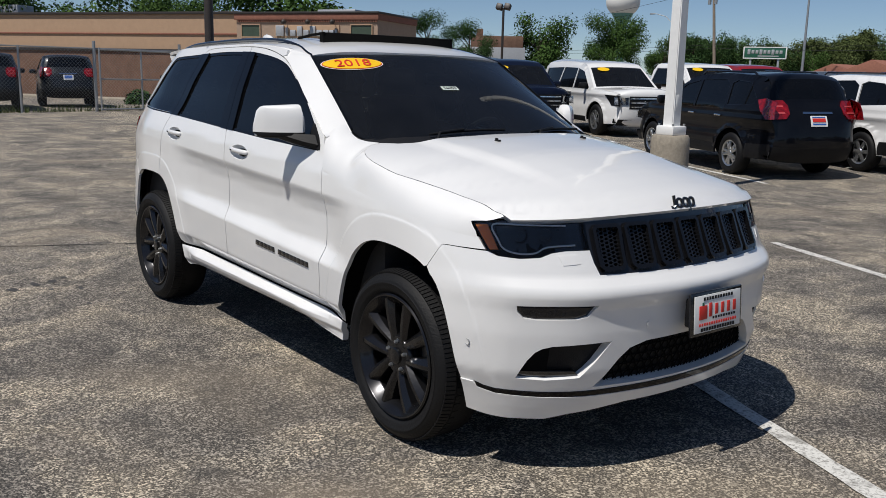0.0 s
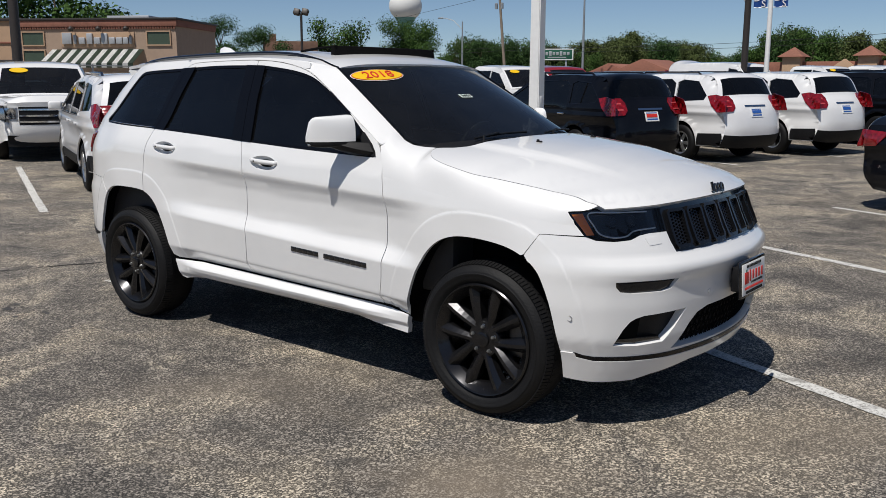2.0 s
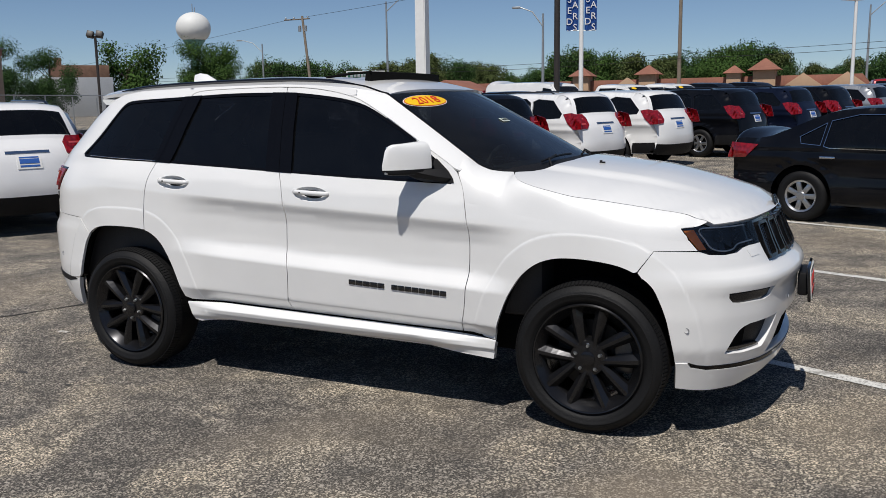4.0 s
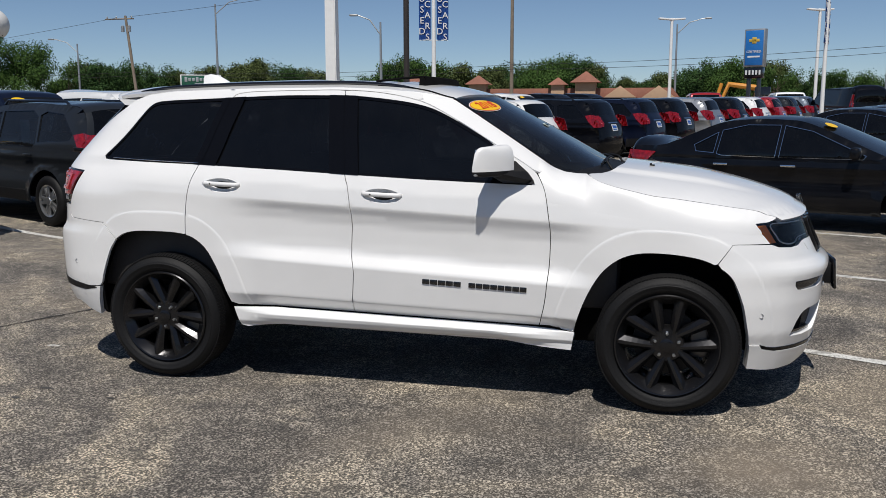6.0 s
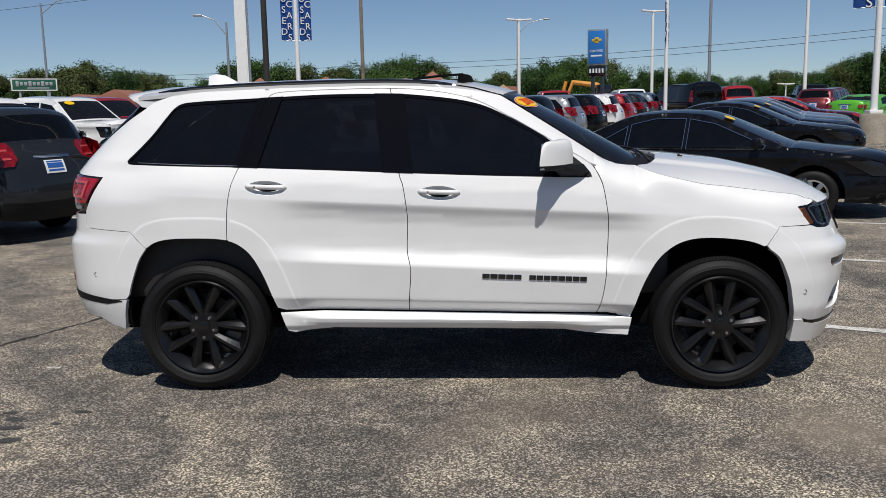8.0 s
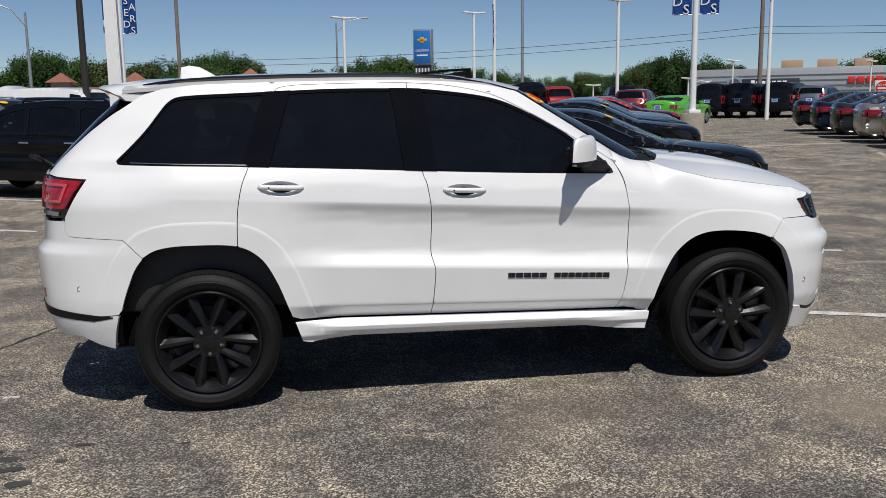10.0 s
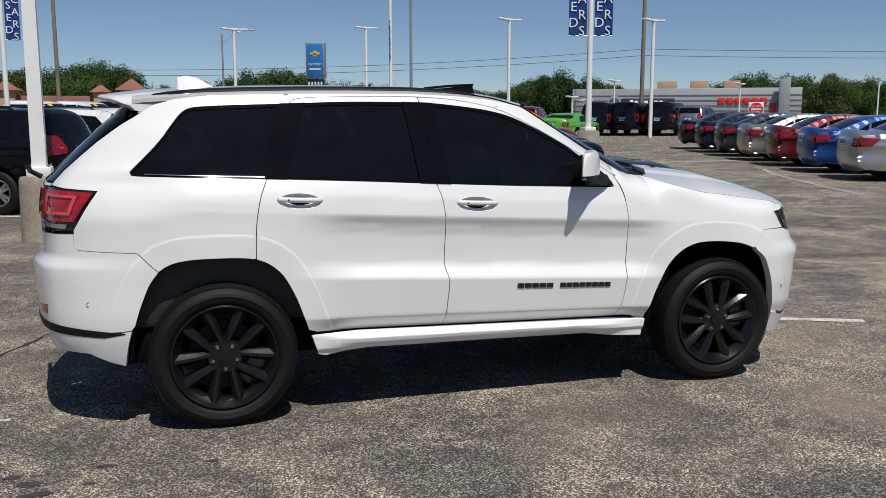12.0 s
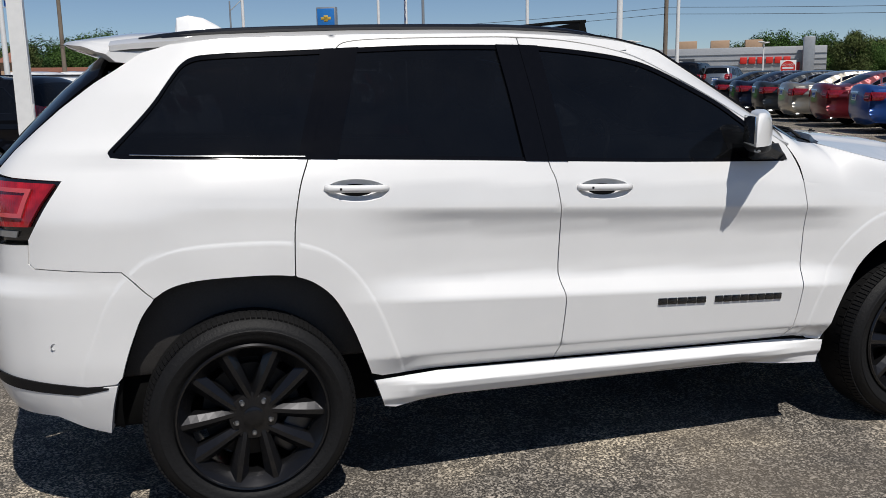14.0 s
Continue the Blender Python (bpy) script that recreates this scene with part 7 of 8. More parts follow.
def park(kind, colour, d, p, facing, label, category, group="", **kw):
    """facing: 1 looks along the stall lines, -1 against them; d, p: the place between its axles."""
    key = (kind, colour, tuple(sorted(kw.items())), label)
    m = settle(lot(d, p), AISLE + (0 if facing > 0 else math.pi) + radians(random.uniform(-1.2, 1.2)))
    if key in PLACED:
        return copy_thing(PLACED[key], m)
    car = parked_car(kind, colour, label, category, group, **kw)
    car.matrix_basis = m
    PLACED[key] = car
    return car


GA, GB, GC, GD = "row of parked cars beside the aisle", "row of parked sedans", "row of cars by the fence", "row of cars across the aisle"
# row whose tails point into the aisle
RA = -9.38
park("suv", "white2", RA - 0.77, 0.0, -1, "white crossover SUV with red taillights parked on asphalt", "car", GA, rails=True)
park("suv", "grey", RA - 0.17, 2.75, -1, "dark grey crossover SUV with a paper in its window", "car", GA, rails=True, card=True)
park("suv", "black", RA, 8.40, -1, "black crossover SUV with dealer plate", "car", GA, rails=True, plate="red")
park("suv", "white2", RA, 10.98, -1, "white crossover SUV with black lower trim", "car", GA, rails=True, spokes=6)
park("suv", "white", RA, 13.55, -1, "white newer crossover SUV with slim taillights", "car", GA, spokes=7)
park("suv", "black", RA, 16.95, -1, "black boxy crossover SUV with silver wheels", "car", GA, rails=True, spokes=6)
park("suv", "navy", RA, 19.95, -1, "dark blue crossover SUV with red taillights", "car", GA, rails=True)
for kd, cl, pp in (("suv", "black", 22.3), ("suv", "silver", 25.2), ("suv", "black", 27.9), ("suv", "white2", 30.6), ("suv", "red", 32.8), ("suv", "grey", 35.2), ("suv", "steel", 38.2)):
    park(kd, cl, RA, pp, -1, {"black": "black", "silver": "silver", "white2": "white", "red": "red", "grey": "dark grey", "steel": "grey"}[cl] + " crossover SUV parked tail out in a row", "car", GA)
# sedans nose to the drive, with empty stalls between the first and the rest
for cl, d, pp, st in (("black", 0.30, 8.45, True), ("black", -0.25, 16.7, True), ("navy", -0.35, 19.8, True), ("steel", -0.55, 22.8, False), ("silver", -0.70, 25.8, False), ("red", -0.40, 29.0, False)):
    park("sedan", cl, d, pp, 1, {"black": "black", "navy": "dark blue", "steel": "grey", "silver": "silver", "red": "red"}[cl] + " sedan with alloy wheels parked on asphalt", "car", GB, sticker=st, spokes=7)
# unseen behind the walk: white SUV known by its reflection, others added for mirroring
park("suv", "white2", 1.2, -12.2, 1, "white crossover SUV with red taillights parked on asphalt", "car", GB, rails=True)
park("suv", "grey", 0.8, -15.3, 1, "dark grey crossover SUV with a paper in its window", "car", GB, rails=True, card=True)
park("suv", "black", 9.6, -9.6, 1, "black boxy crossover SUV with silver wheels", "car", GB, rails=True, spokes=6)
park("suv", "white", 9.8, -12.8, 1, "white newer crossover SUV with slim taillights", "car", GB, spokes=7)
park("suv", "navy", -6.5, -15.0, -1, "dark blue crossover SUV with red taillights", "car", GB, rails=True)
# row nose out, towards the fence and the street
park("pickup", "white", -16.2, -0.9, 1, "white pickup truck with chrome grille", "truck", GC, sticker=True, noplate=True)
park("bigsuv", "navy", -18.4, 7.0, 1, "dark blue large SUV parked nose out", "car", GC, sticker=True)
park("bigsuv", "white", -17.6, 9.6, 1, "white large SUV with chrome grille", "car", GC, sticker=True)
park("pickup", "white", -19.2, 13.2, 1, "white pickup truck with chrome grille", "truck", GC, sticker=True, noplate=True)
park("pickup", "red", -21.0, 16.2, 1, "bright red pickup truck in a row", "truck", GC)
park("suv", "steel", -19.6, 19.2, 1, "grey crossover SUV with roof rails", "car", GC, sticker=True, rails=True)
park("suv", "grey", -19.6, 22.4, 1, "dark grey crossover SUV parked nose out", "car", GC)
park("van", "white", -22.5, 26.5, 1, "white cargo van with plain sides", "van", GC, noplate=True)
for k in range(4):
    park("pickup", "white" if k < 2 else "black", -20.6 + 0.3 * k, 29.8 + 3.2 * k, 1, "white pickup truck with chrome grille" if k < 2 else "black pickup truck parked in a row", "truck", GC, **(dict(sticker=True, noplate=True) if k < 2 else {}))
# across the drive, tails towards the walk
for k, cl in enumerate(("silver", "blue", "maroon", "champagne", "grey", "navy", "black")):
    park("sedan", cl, 10.45 - 0.24 * k, 16.2 + 2.52 * k, 1, {"silver": "silver", "blue": "bright blue", "maroon": "dark red", "champagne": "champagne", "grey": "dark grey", "navy": "dark blue", "black": "black"}[cl] + " sedan seen from its tail", "car", GD, spokes=6)


def stand(kind, colour, x, y, turn, label, category, **kw):
    """A car at a place of its own; turn: its heading in degrees."""
    car = parked_car(kind, colour, label, category, **kw)
    car.matrix_basis = settle((x, y), radians(turn))
    return car


stand("suv", "grey", -28.6, 5.55, 168, "dark grey crossover SUV behind the chain-link fence", "car")
stand("suv", "grey", -26.9, 2.75, 170, "dark grey SUV behind the chain-link fence", "car")
stand("coupe", "green", 17.2, 34.8, 44, "bright green convertible sports car with black roof", "car", spokes=5)
stand("suv", "maroon", 16.1, 37.4, 60, "dark red crossover SUV at the far drive", "car")
stand("bigsuv", "black", 23.8, 43.4, 46, "black large SUV at the far drive", "car")
stand("bigsuv", "black", 25.2, 42.6, 46, "black large SUV beside another one", "car")
stand("bigsuv", "black", 26.9, 41.6, 46, "black large SUV parked tail out at the far drive", "car")
stand("suv", "steel", 28.4, 40.7, 44, "grey crossover SUV at the end of the far row", "car")
stand("van", "black", 10.2, 40.6, 100, "black van seen from its tail", "van")
stand("bigsuv", "red", 13.7, 45.6, 90, "red boxy SUV seen from its tail", "car")
stand("pickup", "black", 20.0, 50.0, 80, "black pickup truck far off", "truck")
stand("pickup", "red", 3.9, 46.0, 95, "red pickup truck far off", "truck")
stand("pickup", "white2", 8.6, 48.5, 95, "white pickup truck far off", "truck", noplate=True)
stand("suv", "maroon", 22.5, 53.0, 60, "dark red SUV far off", "car")


# ---- trees ----
def tree(name, height, spread, leaf, n, seed, trunk=0.3, low=0.25, clump=0.55):
    """A tree with a tapered trunk, limbs and a crown of many small leaf faces in uneven clumps."""
    rnd = random.Random(seed)
    t = empty(name)
    bm = tube([(0, 0, 0), (0.05, 0.02, height * 0.2), (-0.04, 0.06, height * 0.5), (0.02, 0, height * 0.85)], 0.2, 8, None, [trunk, trunk * 0.8, trunk * 0.5, trunk * 0.12])
    centres = []
    for k in range(13):
        a = rnd.uniform(0, 6.28)
        z0 = height * rnd.uniform(0.22, 0.7)
        f = 1 - abs((z0 / height) - 0.45)
        r = spread * rnd.uniform(0.45, 0.95) * f
        end = Vector((r * math.cos(a), r * math.sin(a), z0 + height * rnd.uniform(0.08, 0.28)))
        bm = tube([(0, 0, z0), (end.x * 0.5, end.y * 0.5, z0 + (end.z - z0) * 0.6), tuple(end)], 0.05, 5, bm, [trunk * 0.35, trunk * 0.2, trunk * 0.06])
        centres.append((end, spread * rnd.uniform(0.28, 0.48)))
    for k in range(16):
        a = rnd.uniform(0, 6.28)
        z = height * rnd.uniform(low, 0.93)
        f = math.sin(math.pi * min(1, max(0.08, (z / height - low * 0.6) / (1.02 - low * 0.6)))) ** 0.6
        r = spread * f * rnd.uniform(0.2, 0.85)
        centres.append((Vector((r * math.cos(a), r * math.sin(a), z)), spread * rnd.uniform(0.25, 0.42)))
    part("trunk", bm, M["bark"], t)
    V, F = [], []
    for i in range(n):
        c, r = centres[i % len(centres)]
        d = Vector((rnd.gauss(0, 1), rnd.gauss(0, 1), rnd.gauss(0, 0.8)))
        d = d.normalized() * r * rnd.uniform(0.45, 1.08)
        p = c + d
        s = clump * rnd.uniform(0.5, 1.2)
        u = Vector((rnd.gauss(0, 1), rnd.gauss(0, 1), rnd.gauss(0, 1))).normalized()
        v = (d.normalized() * 1.2 + Vector((rnd.gauss(0, .6), rnd.gauss(0, .6), 0.5 + rnd.gauss(0, .6)))).normalized()
        w = v.cross(u)
        if w.length < 0.1:
            continue
        w.normalize()
        u = w.cross(v)
        k = len(V)
        V += [p - u * s * 0.5, p + w * s * 0.3 + v * s * 0.06, p + u * s * 0.5, p - w * s * 0.3 + v * s * 0.06]
        F.append((k, k + 1, k + 2, k + 3))
    part("crown", mesh_from(V, F, None, False), leaf, t)
    return t


def along(x, y, dist):
    """A place dist metres from the middle of the walk, towards (x, y)."""
    d = math.hypot(x, y)
    return Vector((2.0 + x / d * dist, -4.0 + y / d * dist, 0))


TREES = [tagged(tree("tree", 9.0, 4.0, M["leaf"], 24000, 3, 0.32, 0.18, 0.25), "full green deciduous tree in summer leaf", "tree", "trees along the skyline"),
         tagged(tree("tree", 10.0, 4.4, M["leaf_dark"], 24000, 5, 0.3, 0.08, 0.26), "dark green bushy tree in leaf", "tree", "trees along the skyline"),
         tagged(tree("tree", 8.0, 4.8, M["leaf_dry"], 11000, 8, 0.28, 0.03, 0.42), "olive green broad tree in leaf", "tree", "trees along the skyline"),
         tagged(tree("tree", 9.5, 5.0, M["leaf"], 11000, 12, 0.35, 0.03, 0.42), "broad green deciduous tree in leaf", "tree", "trees along the skyline"),
         tagged(tree("tree", 9.0, 4.6, M["leaf_dark"], 11000, 15, 0.35, 0.03, 0.42), "dark green dense tree in leaf", "tree", "trees along the skyline")]
TALL = (9.0, 10.0, 8.0, 9.5, 9.0)
HOME = [(-54.0, 62.4, 0.72), (-64.0, 47.6, 0.64), (-54.4, 98.7, 0.72), (-64.2, 62.4, 0.74), (-19.5, 110.7, 0.72)]
for t, (x, y, s) in zip(TREES, HOME):
    t.matrix_basis = Matrix.Translation((x, y, rise(x, y))) @ Matrix.Diagonal((s, s, s, 1))


def plant(i, x, y, s, high=None):
    t = copy_thing(TREES[i], Matrix.Translation((x, y, rise(x, y) - 0.2)) @ Matrix.Rotation(random.uniform(0, 6.28), 4, "Z"))
    t.scale = (s, s, high if high else s * random.uniform(0.92, 1.08))
    return t


# skyline of trees beyond the lot: height of their tops by bearing
SKY_B = [44, 50, 52, 55.4, 58, 62, 65, 67.3, 69.3, 72, 75, 77.5, 79.3, 81.7, 83, 84.5, 87, 89, 90, 91, 92, 93.3, 94.5, 97, 99.3, 102, 104.5, 107, 109.5, 111.5, 114.4, 116.7, 118.5, 121, 124.4, 127, 135]
SKY_Z = [7.0, 7.5, 7.9, 8.0, 6.0, 6.1, 7.6, 8.3, 6.9, 6.3, 6.2, 6.6, 7.4, 6.3, 7.8, 8.3, 8.3, 6.2, 7.2, 6.3, 6.9, 6.2, 8.8, 9.2, 7.2, 7.6, 8.4, 8.6, 6.2, 7.2, 8.2, 7.9, 6.3, 7.6, 8.3, 7.6, 6.0]
rnd = random.Random(4)
for k in range(118):
    deg = 126.5 - 84.5 * k / 117 + rnd.uniform(-0.3, 0.3)
    front = k % 3 != 2
    dist = rnd.uniform(108, 120) if front else rnd.uniform(122, 130)
    x, y = 1 + dist * math.cos(radians(deg)), -5.5 + dist * math.sin(radians(deg))
    top = 1.48 + (5.4 + 1.35 * (float(np.interp(deg, SKY_B, SKY_Z)) - 6.2) - 1.48) * dist / 115 * (rnd.uniform(0.86, 1.0) if front else rnd.uniform(0.80, 0.93))
    i = rnd.choice((2, 3, 4, 4, 3))
    high = (top - rise(x, y)) / TALL[i] / 1.02
    plant(i, x, y, high * rnd.uniform(0.75, 0.95), high)
for x, y, s, i in ((-70, 12, 1.0, 0), (-74, 22, 1.0, 3), (-64, 24, 0.86, 0), (-80, 5, 1.0, 1), (-62.5, 51.5, 0.60, 1)):
    plant(i, x, y, s)
# the tree belt carried on round behind the walk, added mostly unseen for reflections
for k in range(34):
    deg = 150 + 245 * k / 33
    dist = rnd.uniform(70, 95)
    if 150 < deg < 188:
        dist = 125
    plant(rnd.choice((2, 3, 4)), 1 + dist * math.cos(radians(deg)), -5.5 + dist * math.sin(radians(deg)), rnd.uniform(0.85, 1.15))


# ---- poles, lamps, banners ----
def pole_thing(name, x, y, label, category, group=""):
    return tagged(empty(name, Matrix.Translation((x, y, rise(x, y)))), label, category, group)


# white square pole on a round concrete base, near the subject
wp = pole_thing("light_pole", -3.36, 7.04, "white square steel light pole on round concrete base", "light pole")
part("concrete_base", lathe([(0.0, 0.0), (0.275, 0.0), (0.27, 0.30), (0.265, 0.70), (0.26, 0.80), (0.24, 0.835), (0.0, 0.845)], 40, "Z"), M["concrete"], wp)
part("foot_plate", box(0.30, 0.30, 0.13, Matrix.Translation((0, 0, 0.90)), 0.02), M["polewhite"], wp)
own = bmesh.new()
lo = [own.verts.new((sx * 0.088, sy * 0.088, 0.92)) for sx, sy in ((-1, -1), (1, -1), (1, 1), (-1, 1))]
hi = [own.verts.new((sx * 0.060, sy * 0.060, 8.5)) for sx, sy in ((-1, -1), (1, -1), (1, 1), (-1, 1))]
for k in range(4):
    own.faces.new((lo[k], lo[(k + 1) % 4], hi[(k + 1) % 4], hi[k]))
own.faces.new(hi)
bmesh.ops.bevel(own, geom=own.edges[:], offset=0.012, segments=2, affect="EDGES")
part("shaft", own, M["polewhite"], wp, smooth=False)
part("hand_hole_cover", box(0.012, 0.07, 0.22, Matrix.Translation((0.085, -0.01, 1.28)), 0.004), M["polewhite"], wp)
for a in range(4):
    part("anchor_bolt", lathe([(0, 0.03), (0.016, 0.03), (0.016, 0.0)], 8, "Z"), M["galv"], wp).location = (0.12 * (1 if a % 2 else -1), 0.12 * (1 if a // 2 else -1), 0.965)


def vertical_word(word, m, size, gap, parent):
    for k, ch in enumerate(word):
        lettering(ch, size, 0.004, m @ Matrix.Translation((0, -k * gap, 0)), M["whitep"], "letter", parent)


def banner_pole(x, y, z0, z1, yaw, r=0.085, base=False, width=0.46):
    bp = pole_thing("banner_pole", x, y, "white pole with two dark blue banners lettered in white", "banner pole", "banner poles")
    zb = rise(x, y)
    part("shaft", tube([(0, 0, 0), (0, 0, 3.0), (0, 0, z1 - zb + 1.6)], r, 14, None, [r * 1.15, r, r * 0.75]), M["polewhite"], bp)
    if base:
        part("concrete_base", lathe([(0.0, 0.0), (0.41, 0.0), (0.40, 0.84), (0.37, 0.90), (0.0, 0.91)], 32, "Z"), M["concrete"], bp)
        part("foot_plate", box(0.42, 0.42, 0.12, Matrix.Translation((0, 0, 0.96)), 0.02), M["polewhite"], bp)
    h = z1 - z0
    for s in (-1, 1):
        c = s * (r + 0.03 + width / 2)
        m = Matrix.Translation((0, 0, (z0 + z1) / 2 - zb)) @ Matrix.Rotation(radians(yaw), 4, "Z") @ Matrix.Rotation(radians(90), 4, "X")
        own = bmesh.new()
        rows = []
        for i in range(9):
            v = -h / 2 + h * i / 8
            row = []
            for j in range(7):
                u = c - width / 2 + width * j / 6
                row.append(own.verts.new((u, v + 0.03 * s * (j / 6 - 0.5), 0.018 * math.sin(j * 1.1 + i * 0.5))))
            rows.append(row)
        for a, b in zip(rows, rows[1:]):
            for j in range(6):
                own.faces.new((a[j], a[j + 1], b[j + 1], b[j]))
        bmesh.ops.solidify(own, geom=own.faces[:], thickness=0.004)
        bmesh.ops.transform(own, matrix=m, verts=own.verts[:])
        ban = part("banner", own, M["blueprint"], bp)
        vertical_word("USED", m @ Matrix.Translation((c - width * 0.24, h * 0.39, 0.026)), h * 0.20, h * 0.235, ban)
        vertical_word("CARS", m @ Matrix.Translation((c + width * 0.22, h * 0.27, 0.026)), h * 0.20, h * 0.235, ban)
        for zz in (z0, z1):
            part("bracket", tube([(0, 0, zz - zb), tuple(Matrix.Rotation(radians(yaw), 3, "Z") @ Vector((s * (width + r), 0, 0)) + Vector((0, 0, zz - zb)))], 0.014, 6), M["galv"], bp)
    return bp


banner_pole(-7.18, 28.32, 4.30, 6.05, 18)
banner_pole(8.48, 36.5, 4.46, 6.25, 70)
banner_pole(12.23, 22.66, 4.45, 6.75, -22, 0.10, True, 0.62)


def tee_lamp(x, y, top, arm=0.75, r=0.11, group="white lot lamps", turn=20):
    lp = pole_thing("lot_lamp", x, y, "white lot lamp with two flat heads on a tall pole", "light pole", group)
    h = top - rise(x, y)
    part("shaft", tube([(0, 0, 0), (0, 0, h)], r, 12, None, [r, r * 0.8]), M["polewhite"], lp)
    m = Matrix.Translation((0, 0, h)) @ Matrix.Rotation(radians(turn), 4, "Z")
    for s in (-1, 1):
        hd = box(arm, arm * 0.42, 0.10, m @ Matrix.Translation((s * arm * 0.62, 0, 0.02)) @ Matrix.Rotation(radians(-4 * s), 4, "Y"), 0.03)
        part("lamp_head", hd, M["polewhite"], lp)
    part("hub", box(0.30, 0.22, 0.14, m, 0.03), M["polewhite"], lp)
    return lp


for x, y, z in ((2.1, 51.4, 7.1), (11.0, 54.0, 7.7), (17.5, 44.0, 7.4), (23.5, 37.8, 6.9)):
    tee_lamp(x, y, z)
for x, y, z in ((33, 68, 3.6), (36.5, 72, 3.4), (38, 75.5, 3.4), (33.0, 60.0, 4.7), (43, 80, 3.1), (45.0, 60, 4.6), (55.0, 55.0, 5.0), (26.0, 73.0, 3.2), (62.0, 60.0, 3.5), (31.0, 79.0, 3.0)):
    tee_lamp(x, y, z, 0.95, 0.07, "far lot lamps", 40)


def street_lamp(x, y, top, reach, turn, dark=False):
    lp = pole_thing("street_lamp", x, y, "tall galvanized street lamp with a curved arm", "street lamp", "street lamps")
    h = top - rise(x, y)
    d = Vector((math.cos(radians(turn)), math.sin(radians(turn)), 0)) * reach
    part("shaft", tube([(0, 0, 0), (0, 0, h)], 0.1, 10, None, [0.13, 0.07]), M["galv"], lp)
    part("arm", tube([(0, 0, h - 0.9), (d.x * 0.4, d.y * 0.4, h + 0.15), (d.x * 0.8, d.y * 0.8, h + 0.45), (d.x, d.y, h + 0.5)], 0.04, 8), M["galv"], lp)
    part("lamp_head", box(0.62, 0.24, 0.14, Matrix.Translation((d.x, d.y, h + 0.48)) @ Matrix.Rotation(radians(turn), 4, "Z"), 0.05), M["galv"], lp)
    return lp


street_lamp(-17.9, 55.3, 7.8, 1.9, 190)
street_lamp(-37.2, 67.6, 11.0, 3.2, 10)
street_lamp(3.0, 82.0, 9.6, 2.8, 0)
street_lamp(-58.3, 77.0, 8.6, 2.8, 190)
for x, y, h, r, m, lab in ((21.2, 80.5, 16.0, 0.16, "galv", "tall grey steel pole"), (-19.02, 6.9, 9.0, 0.13, "poledark", "dark bronze light pole"), (-9.37, 32.1, 11.0, 0.14, "poledark", "dark bronze light pole")):
    lp = pole_thing("steel_pole", x, y, lab + " rising over the lot", "pole")
    part("shaft", tube([(0, 0, 0), (0, 0, h)], r, 12, None, [r, r * 0.8]), M[m], lp)
fl = pole_thing("flood_lamp", -44.7, 40.1, "dark pole with two flood lamps on top", "street lamp")
part("shaft", tube([(0, 0, 0), (0, 0, 5.8)], 0.09, 10), M["poledark"], fl)
for s in (-1, 1):
    part("lamp_head", box(0.45, 0.40, 0.42, Matrix.Translation((0.26 * s, 0.16 * s, 5.9)) @ Matrix.Rotation(radians(-25), 4, "X") @ Matrix.Rotation(radians(30), 4, "Z"), 0.05), M["poledark"], fl)

# wooden utility poles and their lines
def utility_pole(x, y, h, lean=(0, 0), arm=0.0, turn=0.0):
    up = pole_thing("utility_pole", x, y, "weathered wooden utility pole with cables", "utility pole", "utility poles")
    part("shaft", tube([(0, 0, 0), (lean[0], lean[1], h)], 0.17, 12, None, [0.145, 0.105]), M["timber"], up)
    if arm:
        d = Vector((math.cos(radians(turn)), math.sin(radians(turn)), 0)) * arm
        part("cross_arm", tube([(lean[0] - d.x, lean[1] - d.y, h - 0.25), (lean[0] + d.x * 0.4, lean[1] + d.y * 0.4, h - 0.25)], 0.06, 6), M["timber"], up)
        for k in (-0.9, -0.45, 0.3):
            part("insulator", lathe([(0, 0), (0.05, 0), (0.07, 0.08), (0.03, 0.18), (0, 0.2)], 8, "Z"), M["galv"], up).location = (lean[0] + d.x * k, lean[1] + d.y * k, h - 0.2)
        for k in range(2):
            part("transformer", lathe([(0, 0), (0.14, 0.0), (0.14, 0.45), (0.05, 0.52), (0, 0.52)], 12, "Z"), M["galv"], up).location = (lean[0] + 0.3 * (1 - 2 * k), lean[1], h - 1.3)
    return up


utility_pole(-8.94, 58.3, 13.0)
utility_pole(-40.7, 60.4, 8.4, (-1.0, 0.2), 1.9, 0)
utility_pole(27.0, 45.0, 12.0)


def cable(a, b, sag, r=0.014):
    a, b = Vector(a), Vector(b)
    pts = [a + (b - a) * t - Vector((0, 0, 4 * sag * t * (1 - t))) for t in np.linspace(0, 1, 13)]
    tagged(part("cable", tube([tuple(p) for p in pts], r, 5), M["wire"]), "dark overhead cable between the poles", "cable", "overhead cables")


for z0, z1, z2 in ((4.8, 4.85, 6.0), (4.5, 4.5, 5.6)):
    cable((-40.9, 60.4, z0), (-8.94, 58.1, z1), 0.35)
    cable((-8.94, 58.1, z1), (27.0, 44.9, z2), 0.45)
    cable((27.0, 44.9, z2), (75.0, 26.0, z2 + 0.3), 0.4)
    cable((-40.9, 60.4, z0), (-90.0, 66.0, z0 + 0.4), 0.4)
cable((-42.6, 60.5, 9.2), (-95.0, 70.0, 5.2), 0.3)
cable((-41.2, 60.5, 9.3), (4.0, 50.0, 12.4), 0.4)

